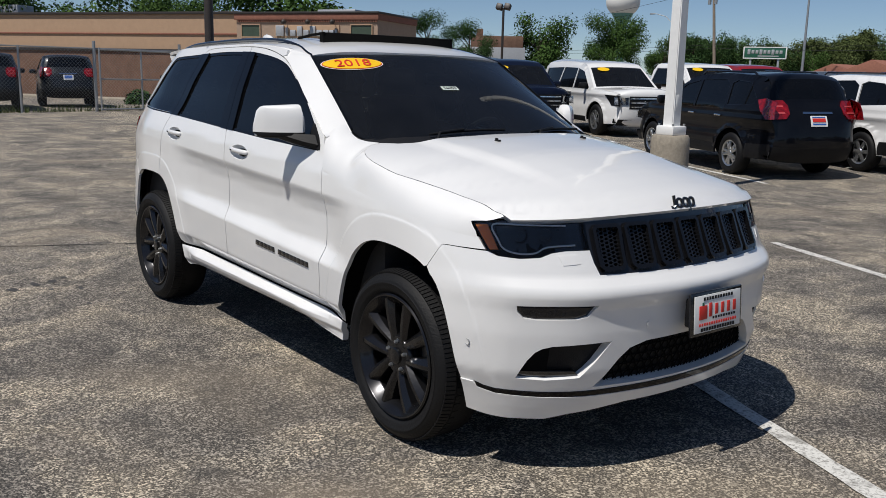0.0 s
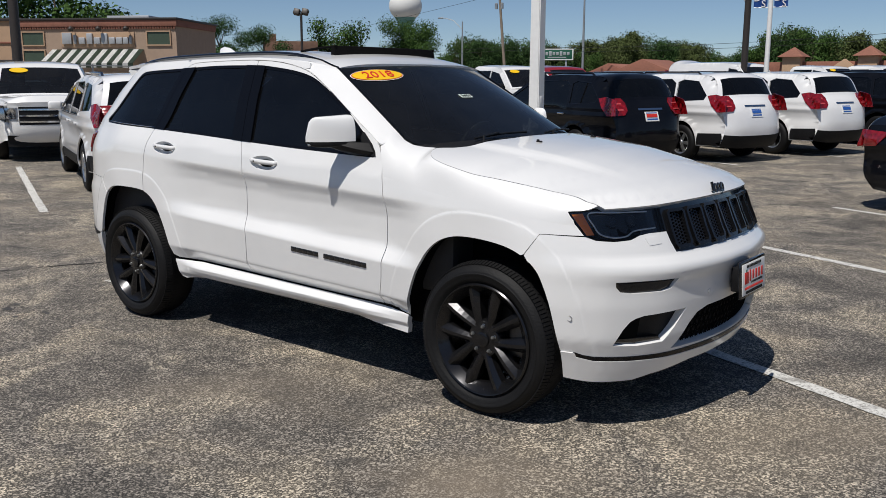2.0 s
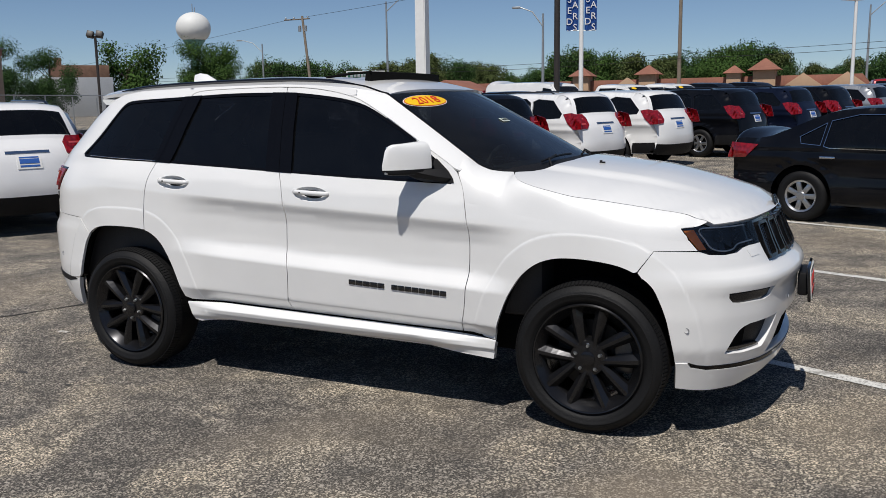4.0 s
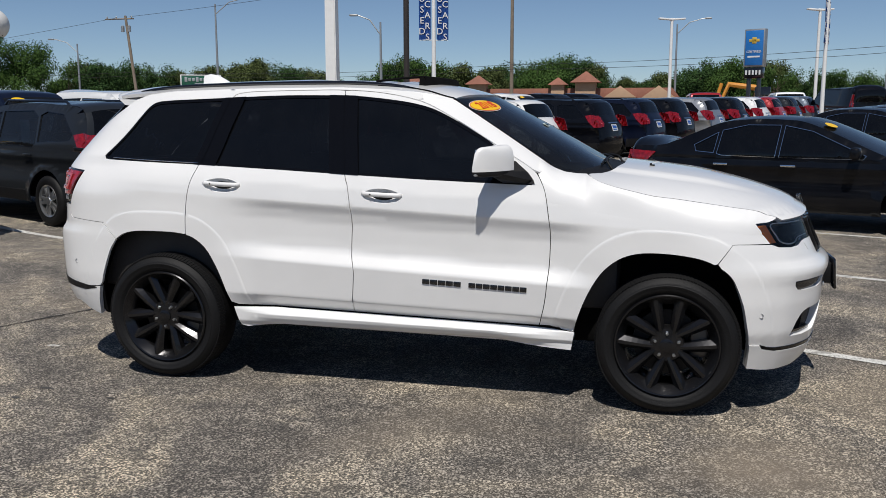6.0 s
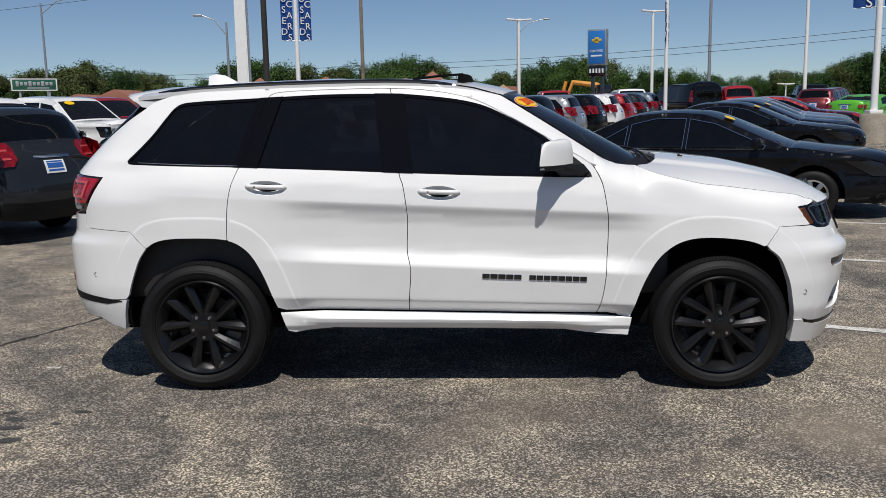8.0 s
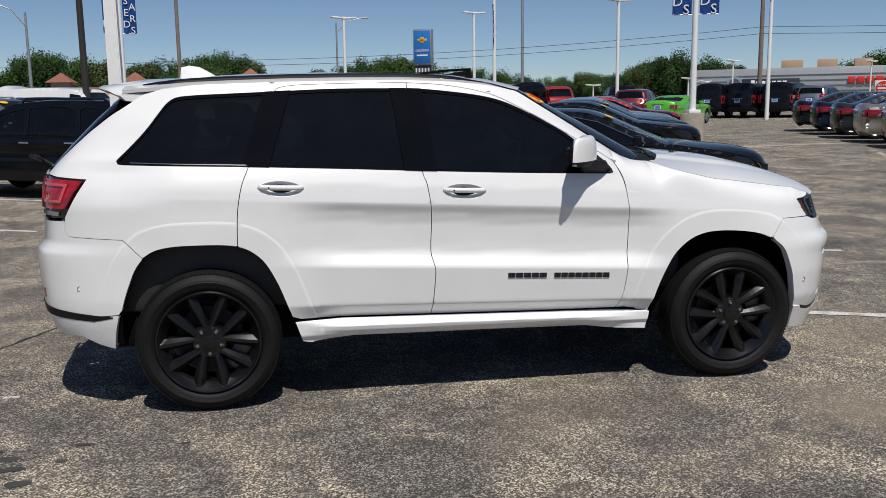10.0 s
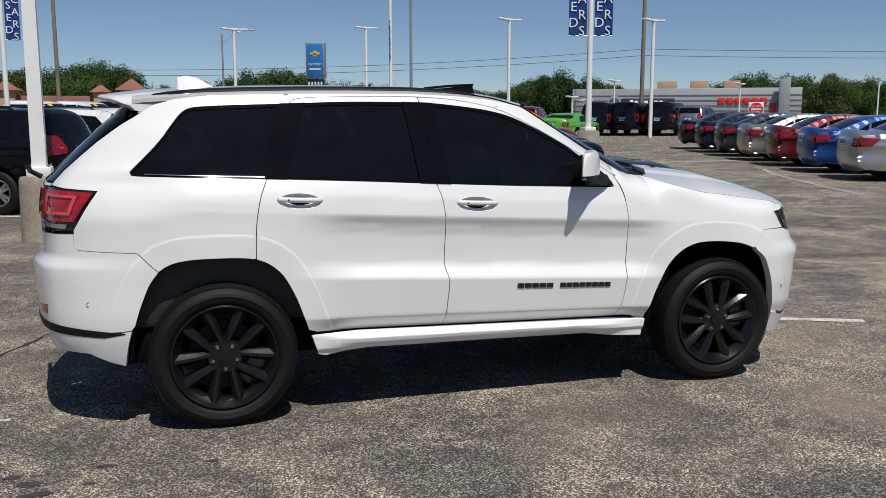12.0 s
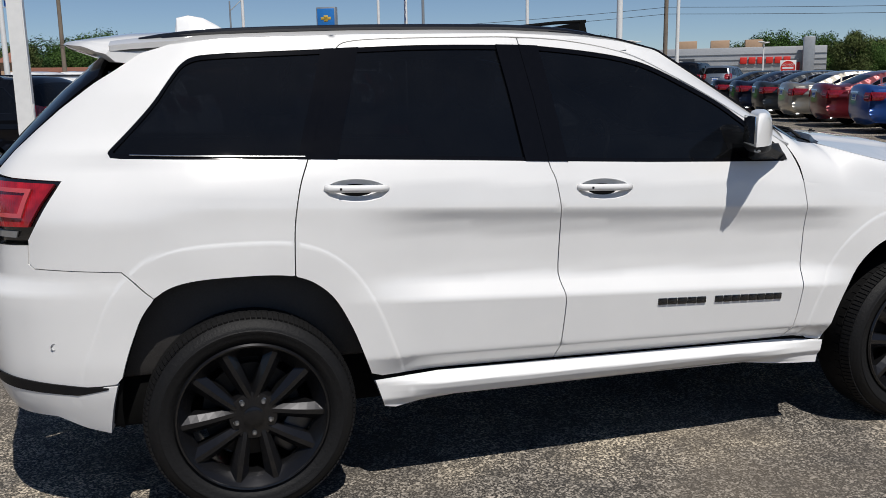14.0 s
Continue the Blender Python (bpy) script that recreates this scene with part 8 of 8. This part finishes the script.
# ---- chain-link fence with a gate ----
fence = tagged(empty("chain_link_fence"), "galvanized chain-link fence with a gate at the lot's edge", "fence")
line = [Vector((-20.6, -14.0, 0)), Vector((-23.6, 3.0, 0)), Vector((-24.0, 5.25, 0)), Vector((-24.9, 8.3, 0)), Vector((-29.5, 21.0, 0)), Vector((-36.0, 36.0, 0))]
for k in range(len(line) - 1):
    a, b = line[k], line[k + 1]
    L = (b - a).length
    n = max(1, round(L / 2.9))
    for i in range(n + (k == len(line) - 2)):
        p = a + (b - a) * i / n
        z = rise(p.x, p.y)
        big = k in (2, 3) and i == 0
        part("post", tube([(p.x, p.y, z), (p.x, p.y, z + (2.15 if big else 1.95))], 0.05 if big else 0.032, 8), M["galv"], fence)
    za, zb = rise(a.x, a.y), rise(b.x, b.y)
    part("top_rail", tube([(a.x, a.y, za + 1.92), (b.x, b.y, zb + 1.92)], 0.024, 6), M["galv"], fence)
    V, F = [], []
    m = int(L / 0.11)
    for i in range(-17, m):
        for s in (0, 1):
            t0, t1 = i * 0.11 / L, (i * 0.11 + 1.85) / L
            q0, q1 = (t0, 0.05), (t1, 1.9)
            if s:
                q0, q1 = (t0, 1.9), (t1, 0.05)
            for (ta, ha), (tb, hb) in ((q0, q1),):
                if ta < 0:
                    ha, ta = ha + (hb - ha) * (0 - ta) / (tb - ta), 0.0
                if tb > 1:
                    hb, tb = hb + (ha - hb) * (tb - 1) / (tb - ta), 1.0
                A, B = a + (b - a) * ta, a + (b - a) * tb
                j = len(V)
                V += [(A.x, A.y, za + ha), (B.x, B.y, za + hb), (B.x, B.y, za + hb + 0.006), (A.x, A.y, za + ha + 0.006)]
                F.append((j, j + 1, j + 2, j + 3))
    tagged(part("mesh", mesh_from(V, F, None, False), M["galv"], fence), kind="stuff")
a, b = line[2] + Vector((0.25, 0.05, 0)), line[3] + Vector((0.1, -0.1, 0))
z = rise(a.x, a.y)
for h in (0.08, 1.0, 1.9):
    part("gate_rail", tube([(a.x + 0.1, a.y, z + h), (b.x + 0.1, b.y, z + h)], 0.026, 8), M["galv"], fence)
for p in (a, (a + b) / 2, b):
    part("gate_post", tube([(p.x + 0.1, p.y, z + 0.05), (p.x + 0.1, p.y, z + 1.95)], 0.03, 8), M["galv"], fence)

# shrub by the fence
def shrub(x, y, r, seed):
    rn = random.Random(seed)
    V, F = [], []
    for i in range(900):
        d = Vector((rn.gauss(0, 1), rn.gauss(0, 1), abs(rn.gauss(0, 0.9)))).normalized() * r * rn.uniform(0.6, 1.05)
        u = Vector((rn.gauss(0, 1), rn.gauss(0, 1), rn.gauss(0, 1))).normalized() * 0.07
        w = u.cross(d).normalized() * 0.05
        k = len(V)
        c = Vector((x, y, rise(x, y))) + d
        V += [c - u, c + w, c + u, c - w]
        F.append((k, k + 1, k + 2, k + 3))
    tagged(part("shrub", mesh_from(V, F, None, False), M["leaf_dark"]), "small rounded green shrub beside the fence", "shrub")


shrub(-30.0, 8.6, 0.55, 1)
shrub(-28.5, 12.3, 0.95, 2)
V, F = [], []
rn = random.Random(9)
for i in range(1600):
    t = rn.random()
    p = line[0] + (line[3] - line[0]) * t + Vector((rn.uniform(-0.2, 0.3), 0, 0))
    h, w = rn.uniform(0.08, 0.28), rn.uniform(0.01, 0.02)
    a = rn.uniform(0, 6.28)
    k = len(V)
    z = rise(p.x, p.y)
    V += [(p.x - w * math.cos(a), p.y - w * math.sin(a), z), (p.x + w * math.cos(a), p.y + w * math.sin(a), z), (p.x + rn.uniform(-0.08, 0.08), p.y + rn.uniform(-0.08, 0.08), z + h)]
    F.append((k, k + 1, k + 2))
tagged(part("weeds", mesh_from(V, F, None, False), M["leaf_dry"]), "dry weeds along the fence foot", "weeds", kind="stuff")

# ---- restaurant building beyond the fence ----
EX, EY = 0.855, 0.519


def on_front(s, out, z):
    """A place on the building's front: s along it from its near corner, out towards the lot."""
    return Vector((-38.5 - EX * s + EY * out, 25.5 - EY * s - EX * out, z - 0.35))


ROT = math.atan2(EY, EX)


def front_box(s0, s1, z0, z1, out0, out1, bevel=0.0, bm=None):
    c = on_front((s0 + s1) / 2, (out0 + out1) / 2, (z0 + z1) / 2)
    return box(abs(s1 - s0), abs(out1 - out0), z1 - z0, Matrix.Translation(c) @ Matrix.Rotation(ROT, 4, "Z"), bevel, bm)


rest = tagged(empty("restaurant_building"), "tan stucco restaurant with brick base and striped awning", "building")
part("wall", front_box(9.4, 50, 3.2, 5.40, -5, 0), M["stucco"], rest)
part("brick_base", front_box(9.4, 50, -0.4, 3.1, -5, 0.06), M["brick"], rest)
part("ledge", front_box(9.4, 50, 4.16, 4.26, 0, 0.08, 0.02), M["terracotta"], rest)
part("ledge", front_box(9.4, 50, 3.06, 3.26, 0, 0.16, 0.02), M["poledark"], rest)
part("coping", front_box(9.3, 50, 5.40, 5.56, -5.1, 0.15, 0.02), M["poledark"], rest)
part("wall", front_box(0, 9.4, 2.3, 5.30, -5, 0.6), M["stucco2"], rest)
part("brick_base", front_box(0, 9.4, -0.4, 2.3, -5, 0.64), M["brick"], rest)
part("cornice", front_box(-0.1, 9.5, 5.02, 5.36, 0.55, 0.74, 0.02), M["terracotta"], rest)
for k in range(62):
    part("dentil", front_box(0.02 + 0.15 * k, 0.10 + 0.15 * k, 4.90, 5.02, 0.58, 0.70), M["terracotta"], rest)
part("coping", front_box(-0.15, 9.55, 5.36, 5.48, -5.1, 0.80, 0.02), M["poledark"], rest)
part("cornice", front_box(-0.1, -0.0, 5.02, 5.36, -4.9, 0.6, 0.0), M["terracotta"], rest)
for s0, s1, z0, z1 in ((7.75, 9.0, 4.05, 4.72), (7.75, 9.0, 2.95, 3.72), (0.35, 1.65, 4.05, 4.72)):
    part("window", front_box(s0, s1, z0, z1, 0.5, 0.63), M["greenpane"], rest)
    for a, b, c, d in ((s0 - 0.06, s1 + 0.06, z1, z1 + 0.07), (s0 - 0.06, s1 + 0.06, z0 - 0.07, z0), (s0 - 0.06, s0, z0, z1), (s1, s1 + 0.06, z0, z1)):
        part("window_frame", front_box(a, b, c, d, 0.58, 0.68), M["stucco"], rest)
sign = part("sign_panel", front_box(2.4, 6.7, 3.90, 4.72, 0.6, 0.68, 0.02), M["stucco"], rest)
for k, (s, w, h) in enumerate(((6.3, 0.55, 0.62), (5.83, 0.16, 0.5), (5.42, 0.36, 0.36), (4.97, 0.34, 0.58), (4.53, 0.36, 0.36), (4.10, 0.36, 0.58), (3.66, 0.36, 0.36), (3.24, 0.36, 0.36), (2.86, 0.30, 0.36), (2.58, 0.14, 0.40))):
    part("sign_bar", front_box(s - w / 2, s + w / 2, 4.08, 4.08 + h, 0.68, 0.80, 0.03), M["cladding"], sign)
for s in (5.9, 4.3, 2.7):
    part("sign_lamp", lathe([(0, 0), (0.12, 0), (0.16, 0.14), (0.05, 0.26), (0, 0.26)], 12, "Z"), M["poledark"], rest).location = on_front(s, 1.0, 4.76)
    part("lamp_arm", tube([tuple(on_front(s, 0.62, 4.9)), tuple(on_front(s, 1.0, 5.02))], 0.025, 6), M["poledark"], rest)
n = 18
for k in range(n):
    s0 = 1.9 + 5.4 * k / n
    s1 = 1.9 + 5.4 * (k + 1) / n
    own = bmesh.new()
    q = [on_front(s0, 0.62, 3.80), on_front(s1, 0.62, 3.80), on_front(s1, 2.0, 3.02), on_front(s0, 2.0, 3.02)]
    q2 = [on_front(s0, 2.0, 2.78), on_front(s1, 2.0, 2.78)]
    v = [own.verts.new(p) for p in q + q2]
    own.faces.new((v[0], v[1], v[2], v[3]))
    own.faces.new((v[3], v[2], v[5], v[4]))
    bmesh.ops.solidify(own, geom=own.faces[:], thickness=0.02)
    part("awning_strip", own, M["whitep"] if k % 2 else M["greenpane"], rest, smooth=False)
part("roof_unit", front_box(3.0, 5.6, 5.4, 5.85, -4, -2.5, 0.03), M["cladding"], rest)
part("roof_unit", front_box(30.0, 33.6, 5.5, 6.3, -4, -2.5, 0.03), M["cladding"], rest)
part("kerb", front_box(9.0, 50, -0.10, 0.14, 0.3, 2.6, 0.03), M["concrete"], rest)

# ---- far buildings ----
far = tagged(empty("office_building"), "low pale office building with brown brick upper storey", "building")
m = Matrix.Translation((-67.5, 59.0, 2.2)) @ Matrix.Rotation(radians(48), 4, "Z")
part("wall", box(6.4, 8.0, 5.0, m, 0.03), M["cladding"], far)
part("upper_wall", box(5.4, 7.0, 1.2, m @ Matrix.Translation((0.3, 1.0, 3.1)), 0.03), M["brick"], far)
part("chimney", box(0.7, 0.7, 1.0, m @ Matrix.Translation((-1.6, 0, 4.0)), 0.02), M["brick"], far)

mall = tagged(empty("strip_mall"), "low stucco shops with terracotta tile roofs and small towers", "building")
part("wall", box(39, 12, 3.4, Matrix.Translation((-16.5, 86.0, 1.0)) @ Matrix.Rotation(radians(1), 4, "Z"), 0.03), M["stucco"], mall)
own = bmesh.new()
prism([(-20, 0), (20, 0), (19.2, 1.0), (-19.2, 1.0)], 7.0, Matrix.Translation((-16.5, 86.0, 2.65)) @ Matrix.Rotation(radians(90), 4, "X") @ Matrix.Translation((0, 0, 0)), 0.02, own)
part("roof", own, M["terracotta"], mall)
for x, y, s in ((-5.2, 79.3, 0.95), (-7.8, 79.0, 0.62), (-15.5, 79.0, 0.78), (-21.9, 79.0, 0.78)):
    part("tower", box(2.0 * s, 2.0 * s, 4.0, Matrix.Translation((x, y, 2.0 - 0.4 + 0.6 * s)), 0.03), M["stucco"], mall)
    own = bmesh.new()
    bmesh.ops.create_cone(own, segments=4, radius1=2.1 * s, radius2=0.08, depth=1.1 * s, cap_ends=True, matrix=Matrix.Translation((x, y, 3.6 + 0.6 * s + 0.55 * s)) @ Matrix.Rotation(radians(45), 4, "Z"))
    part("tower_roof", own, M["terracotta"], mall, smooth=False)
for x in (-17.5, -2.0, 1.5):
    part("gable", prism([(-1.8, 0), (1.8, 0), (0, 1.3)], 0.5, Matrix.Translation((x, 79.2, 2.55)) @ Matrix.Rotation(radians(90), 4, "X"), 0.02), M["stucco"], mall)
house = tagged(empty("house_roofs"), "far houses with brown tile roofs", "building")
for x, y, s in ((-33, 74, 1.0), (-37, 75, 0.8)):
    part("wall", box(7 * s, 5, 3.2, Matrix.Translation((x, y, 0.7))), M["stucco2"], house)
    part("roof", prism([(-4.2 * s, 0), (4.2 * s, 0), (0, 1.6 * s)], 6.0, Matrix.Translation((x, y + 3, 2.3)) @ Matrix.Rotation(radians(90), 4, "X"), 0.02), M["terracotta"], house)

deal = tagged(empty("dealership_building"), "grey clad car dealership with glass front and red marks", "building")
A, B = Vector((37.9, 77.6, 0)), Vector((56.2, 66.2, 0))
ax_ = (B - A).normalized()
m = Matrix.Translation((A + B) / 2 + Vector((0, 0, -1.75))) @ Matrix.Rotation(math.atan2(ax_.y, ax_.x), 4, "Z")
LB = (B - A).length
part("base_wall", box(LB, 12, 2.6, m @ Matrix.Translation((0, 6.2, 2.6)), 0.02), M["gloss_black"], deal)
part("upper_wall", box(LB + 0.4, 12.4, 2.5, m @ Matrix.Translation((0, 6.2, 5.15)), 0.04), M["cladding"], deal)
for k in range(4):
    part("cladding_rib", box(LB + 0.42, 0.10, 0.05, m @ Matrix.Translation((0, -0.02, 4.25 + 0.5 * k)), 0.0), M["galv"], deal)
for k in range(12):
    part("mullion", box(0.10, 0.12, 2.5, m @ Matrix.Translation((-LB / 2 + 1 + k * LB / 12.5, 0.16, 2.7)), 0.0), M["galv"], deal)
part("end_wall", box(0.4, 12.4, 5.0, m @ Matrix.Translation((-LB / 2 - 0.1, 6.2, 3.9)), 0.02), M["cladding"], deal)
part("pylon", box(1.0, 0.6, 6.2, m @ Matrix.Translation((LB / 2 - 1.5, -0.8, 4.1)), 0.05), M["galv"], deal)
part("red_mark", box(1.6, 0.2, 0.7, m @ Matrix.Translation((LB / 2 - 7.0 - 8, 0.02, 3.4)), 0.02), M["redink"], deal)
part("red_mark", box(0.5, 0.2, 2.6, m @ Matrix.Translation((LB / 2 - 2.4, -0.1, 3.6)), 0.02), M["redink"], deal)
for k in range(6):
    part("sign_bar", box(0.62, 0.14, 0.62, m @ Matrix.Translation((LB / 2 - 7.2 + 0.78 * k, -0.12, 5.15)), 0.04), M["redink"], deal)
part("sign_panel", box(5.2, 0.16, 0.95, m @ Matrix.Translation((LB / 2 - 14.3, -0.1, 4.95)), 0.02), M["darkmetal"], deal)
for k in range(7):
    part("sign_bar", box(0.36, 0.10, 0.50 if k else 0.66, m @ Matrix.Translation((LB / 2 - 15.9 + 0.48 * k, -0.24, 4.95)), 0.03), M["whitep"], deal)
part("round_mark", lathe([(0.5, 0), (0.72, 0), (0.72, 0.1), (0.5, 0.1)], 24), M["chrome"], deal).matrix_basis = m @ Matrix.Translation((LB / 2 - 17.6, -0.2, 5.0))
for k, w in enumerate((2.0, 1.8, 1.6)):
    part("roof_unit", box(w, 1.4, 0.9, m @ Matrix.Translation((LB / 2 - 12.5 + 3.2 * k, 4, 6.8)), 0.04), M["stucco"], deal)

# round water tower far behind
tw = pole_thing("water_tower", -167.0, 192.0, "pale round water tower on a flared green stem", "water tower")
zt = 23.8 - rise(-167, 192)
own = lathe([(0.0, zt - 4.7)] + [(4.75 * math.cos(a), zt + 4.3 * math.sin(a)) for a in np.linspace(-1.45, 1.5, 22)] + [(0, zt + 4.35)], 40, "Z")
part("tank", own, M["tower"], tw)
part("stem", lathe([(3.2, zt - 3.1), (1.7, zt - 5.6), (1.0, zt - 8.5), (0.95, 4.0), (2.2, 0.0)], 28, "Z"), M["towergreen"], tw)
part("antenna", tube([(0, 0, zt + 4.3), (0, 0, zt + 6.6)], 0.12, 6), M["galv"], tw)
part("antenna", tube([(0.8, 0, zt + 4.2), (0.8, 0, zt + 5.6)], 0.10, 6), M["galv"], tw)

# ---- signs ----
sg = pole_thing("dealer_sign", 6.85, 49.3, "tall blue dealer sign with gold mark in a grey frame", "sign")
zb = rise(6.85, 49.3)
m = Matrix.Translation((0, 0, 5.15 - zb)) @ Matrix.Rotation(radians(-28), 4, "Z")
part("frame", box(1.20, 0.42, 2.15, m, 0.03), M["galv"], sg)
part("face", box(1.06, 0.46, 1.98, m, 0.02), M["signblue"], sg)
part("gold_mark", join(box(0.62, 0.50, 0.16, m @ Matrix.Translation((0, 0, 0.42)), 0.02), box(0.26, 0.50, 0.36, m @ Matrix.Translation((0, 0, 0.42)), 0.02)), M["gold"], sg)
lettering("CERTIFIED", 0.19, 0.006, m @ Matrix.Translation((0, -0.242, -0.22)) @ Matrix.Rotation(radians(90), 4, "X"), M["whitep"], "letters", sg)
part("text_bar", box(0.72, 0.48, 0.09, m @ Matrix.Translation((0, 0, -0.50))), M["whitep"], sg)
part("lower_panel", box(1.06, 0.42, 0.62, m @ Matrix.Translation((0, 0, -1.42)), 0.02), M["gloss_black"], sg)
for k in range(5):
    part("sign_bar", box(0.10, 0.46, 0.26, m @ Matrix.Translation((-0.40 + 0.20 * k, 0, -1.40))), M["whitep"], sg)
for s in (-0.3, 0.3):
    part("post", box(0.16, 0.30, 3.2, m @ Matrix.Translation((s, 0, -3.2)), 0.02), M["darkmetal"], sg)
gs = pole_thing("green_sign", -26.9, 45.8, "green sign board with a pale frame", "sign")
m = Matrix.Translation((0, 0, 3.50 - rise(-26.9, 45.8))) @ Matrix.Rotation(radians(33), 4, "Z")
part("board", box(2.40, 0.20, 0.62, m, 0.03), M["greensign"], gs)
for a, b, c, d in ((0, 0.33, 2.5, 0.06), (0, -0.33, 2.5, 0.06), (-1.22, 0, 0.07, 0.66), (1.22, 0, 0.07, 0.66)):
    part("frame", box(c, 0.24, d, m @ Matrix.Translation((a, 0, b)), 0.01), M["whitep"], gs)
for k in range(9):
    part("sign_bar", box(0.17, 0.24, 0.20 if k % 3 else 0.30, m @ Matrix.Translation((-0.92 + 0.23 * k, 0, 0.05)), 0.02), M["cladding"], gs)
part("sign_bar", box(1.2, 0.23, 0.07, m @ Matrix.Translation((0.2, 0, -0.19))), M["cladding"], gs)
for s in (-0.8, 0.8):
    part("post", box(0.12, 0.12, 3.2, m @ Matrix.Translation((s, 0, -1.9)), 0.01), M["galv"], gs)
ne = pole_thing("road_sign", 26.9, 33.2, "red and white DO NOT ENTER road sign on a post", "road sign")
zb = rise(26.9, 33.2)
m = Matrix.Translation((0, 0, 2.10 - zb)) @ Matrix.Rotation(radians(-38), 4, "Z")
part("board", box(0.74, 0.02, 0.74, m, 0.008), M["whitep"], ne)
disc = lathe([(0, -0.016), (0.34, -0.016), (0.34, -0.010)], 32)
bmesh.ops.transform(disc, matrix=m, verts=disc.verts[:])
part("red_disc", disc, M["redink"], ne)
for txt, dz in (("DO NOT", 0.15), ("ENTER", -0.16)):
    lettering(txt, 0.15, 0.003, m @ Matrix.Translation((0, -0.021, dz)) @ Matrix.Rotation(radians(90), 4, "X"), M["whitep"], "letters", ne)
part("bar", box(0.50, 0.012, 0.09, m @ Matrix.Translation((0, -0.018, 0))), M["whitep"], ne)
part("post", tube([(0, 0.03, 0), (0, 0.03, 2.4 - zb)], 0.03, 8), M["galv"], ne)

# orange excavator behind the cars
bh = pole_thing("excavator", 7.3, 55.9, "orange excavator with a bent boom", "construction machine")
part("boom", tube([(-2.4, 0, 1.8), (-1.8, 0, 3.3), (0.4, 0, 3.0), (1.4, 0, 2.2)], 0.22, 8, None, [0.15, 0.24, 0.26, 0.3]), M["backhoe"], bh)
part("stick", tube([(-2.4, 0, 3.4), (-2.9, 0, 1.6), (-2.7, 0, 0.8)], 0.16, 8), M["backhoe"], bh)
part("cab", box(1.3, 1.5, 1.5, Matrix.Translation((1.0, 0.2, 2.3)), 0.08), M["gloss_black"], bh)
part("body", box(2.6, 1.9, 1.1, Matrix.Translation((2.2, 0, 1.7)), 0.12), M["backhoe"], bh)
part("track", box(3.2, 2.2, 0.9, Matrix.Translation((1.6, 0, 0.45)), 0.25, seg=3), M["plastic"], bh)
bh.scale = (0.75, 0.75, 0.75)
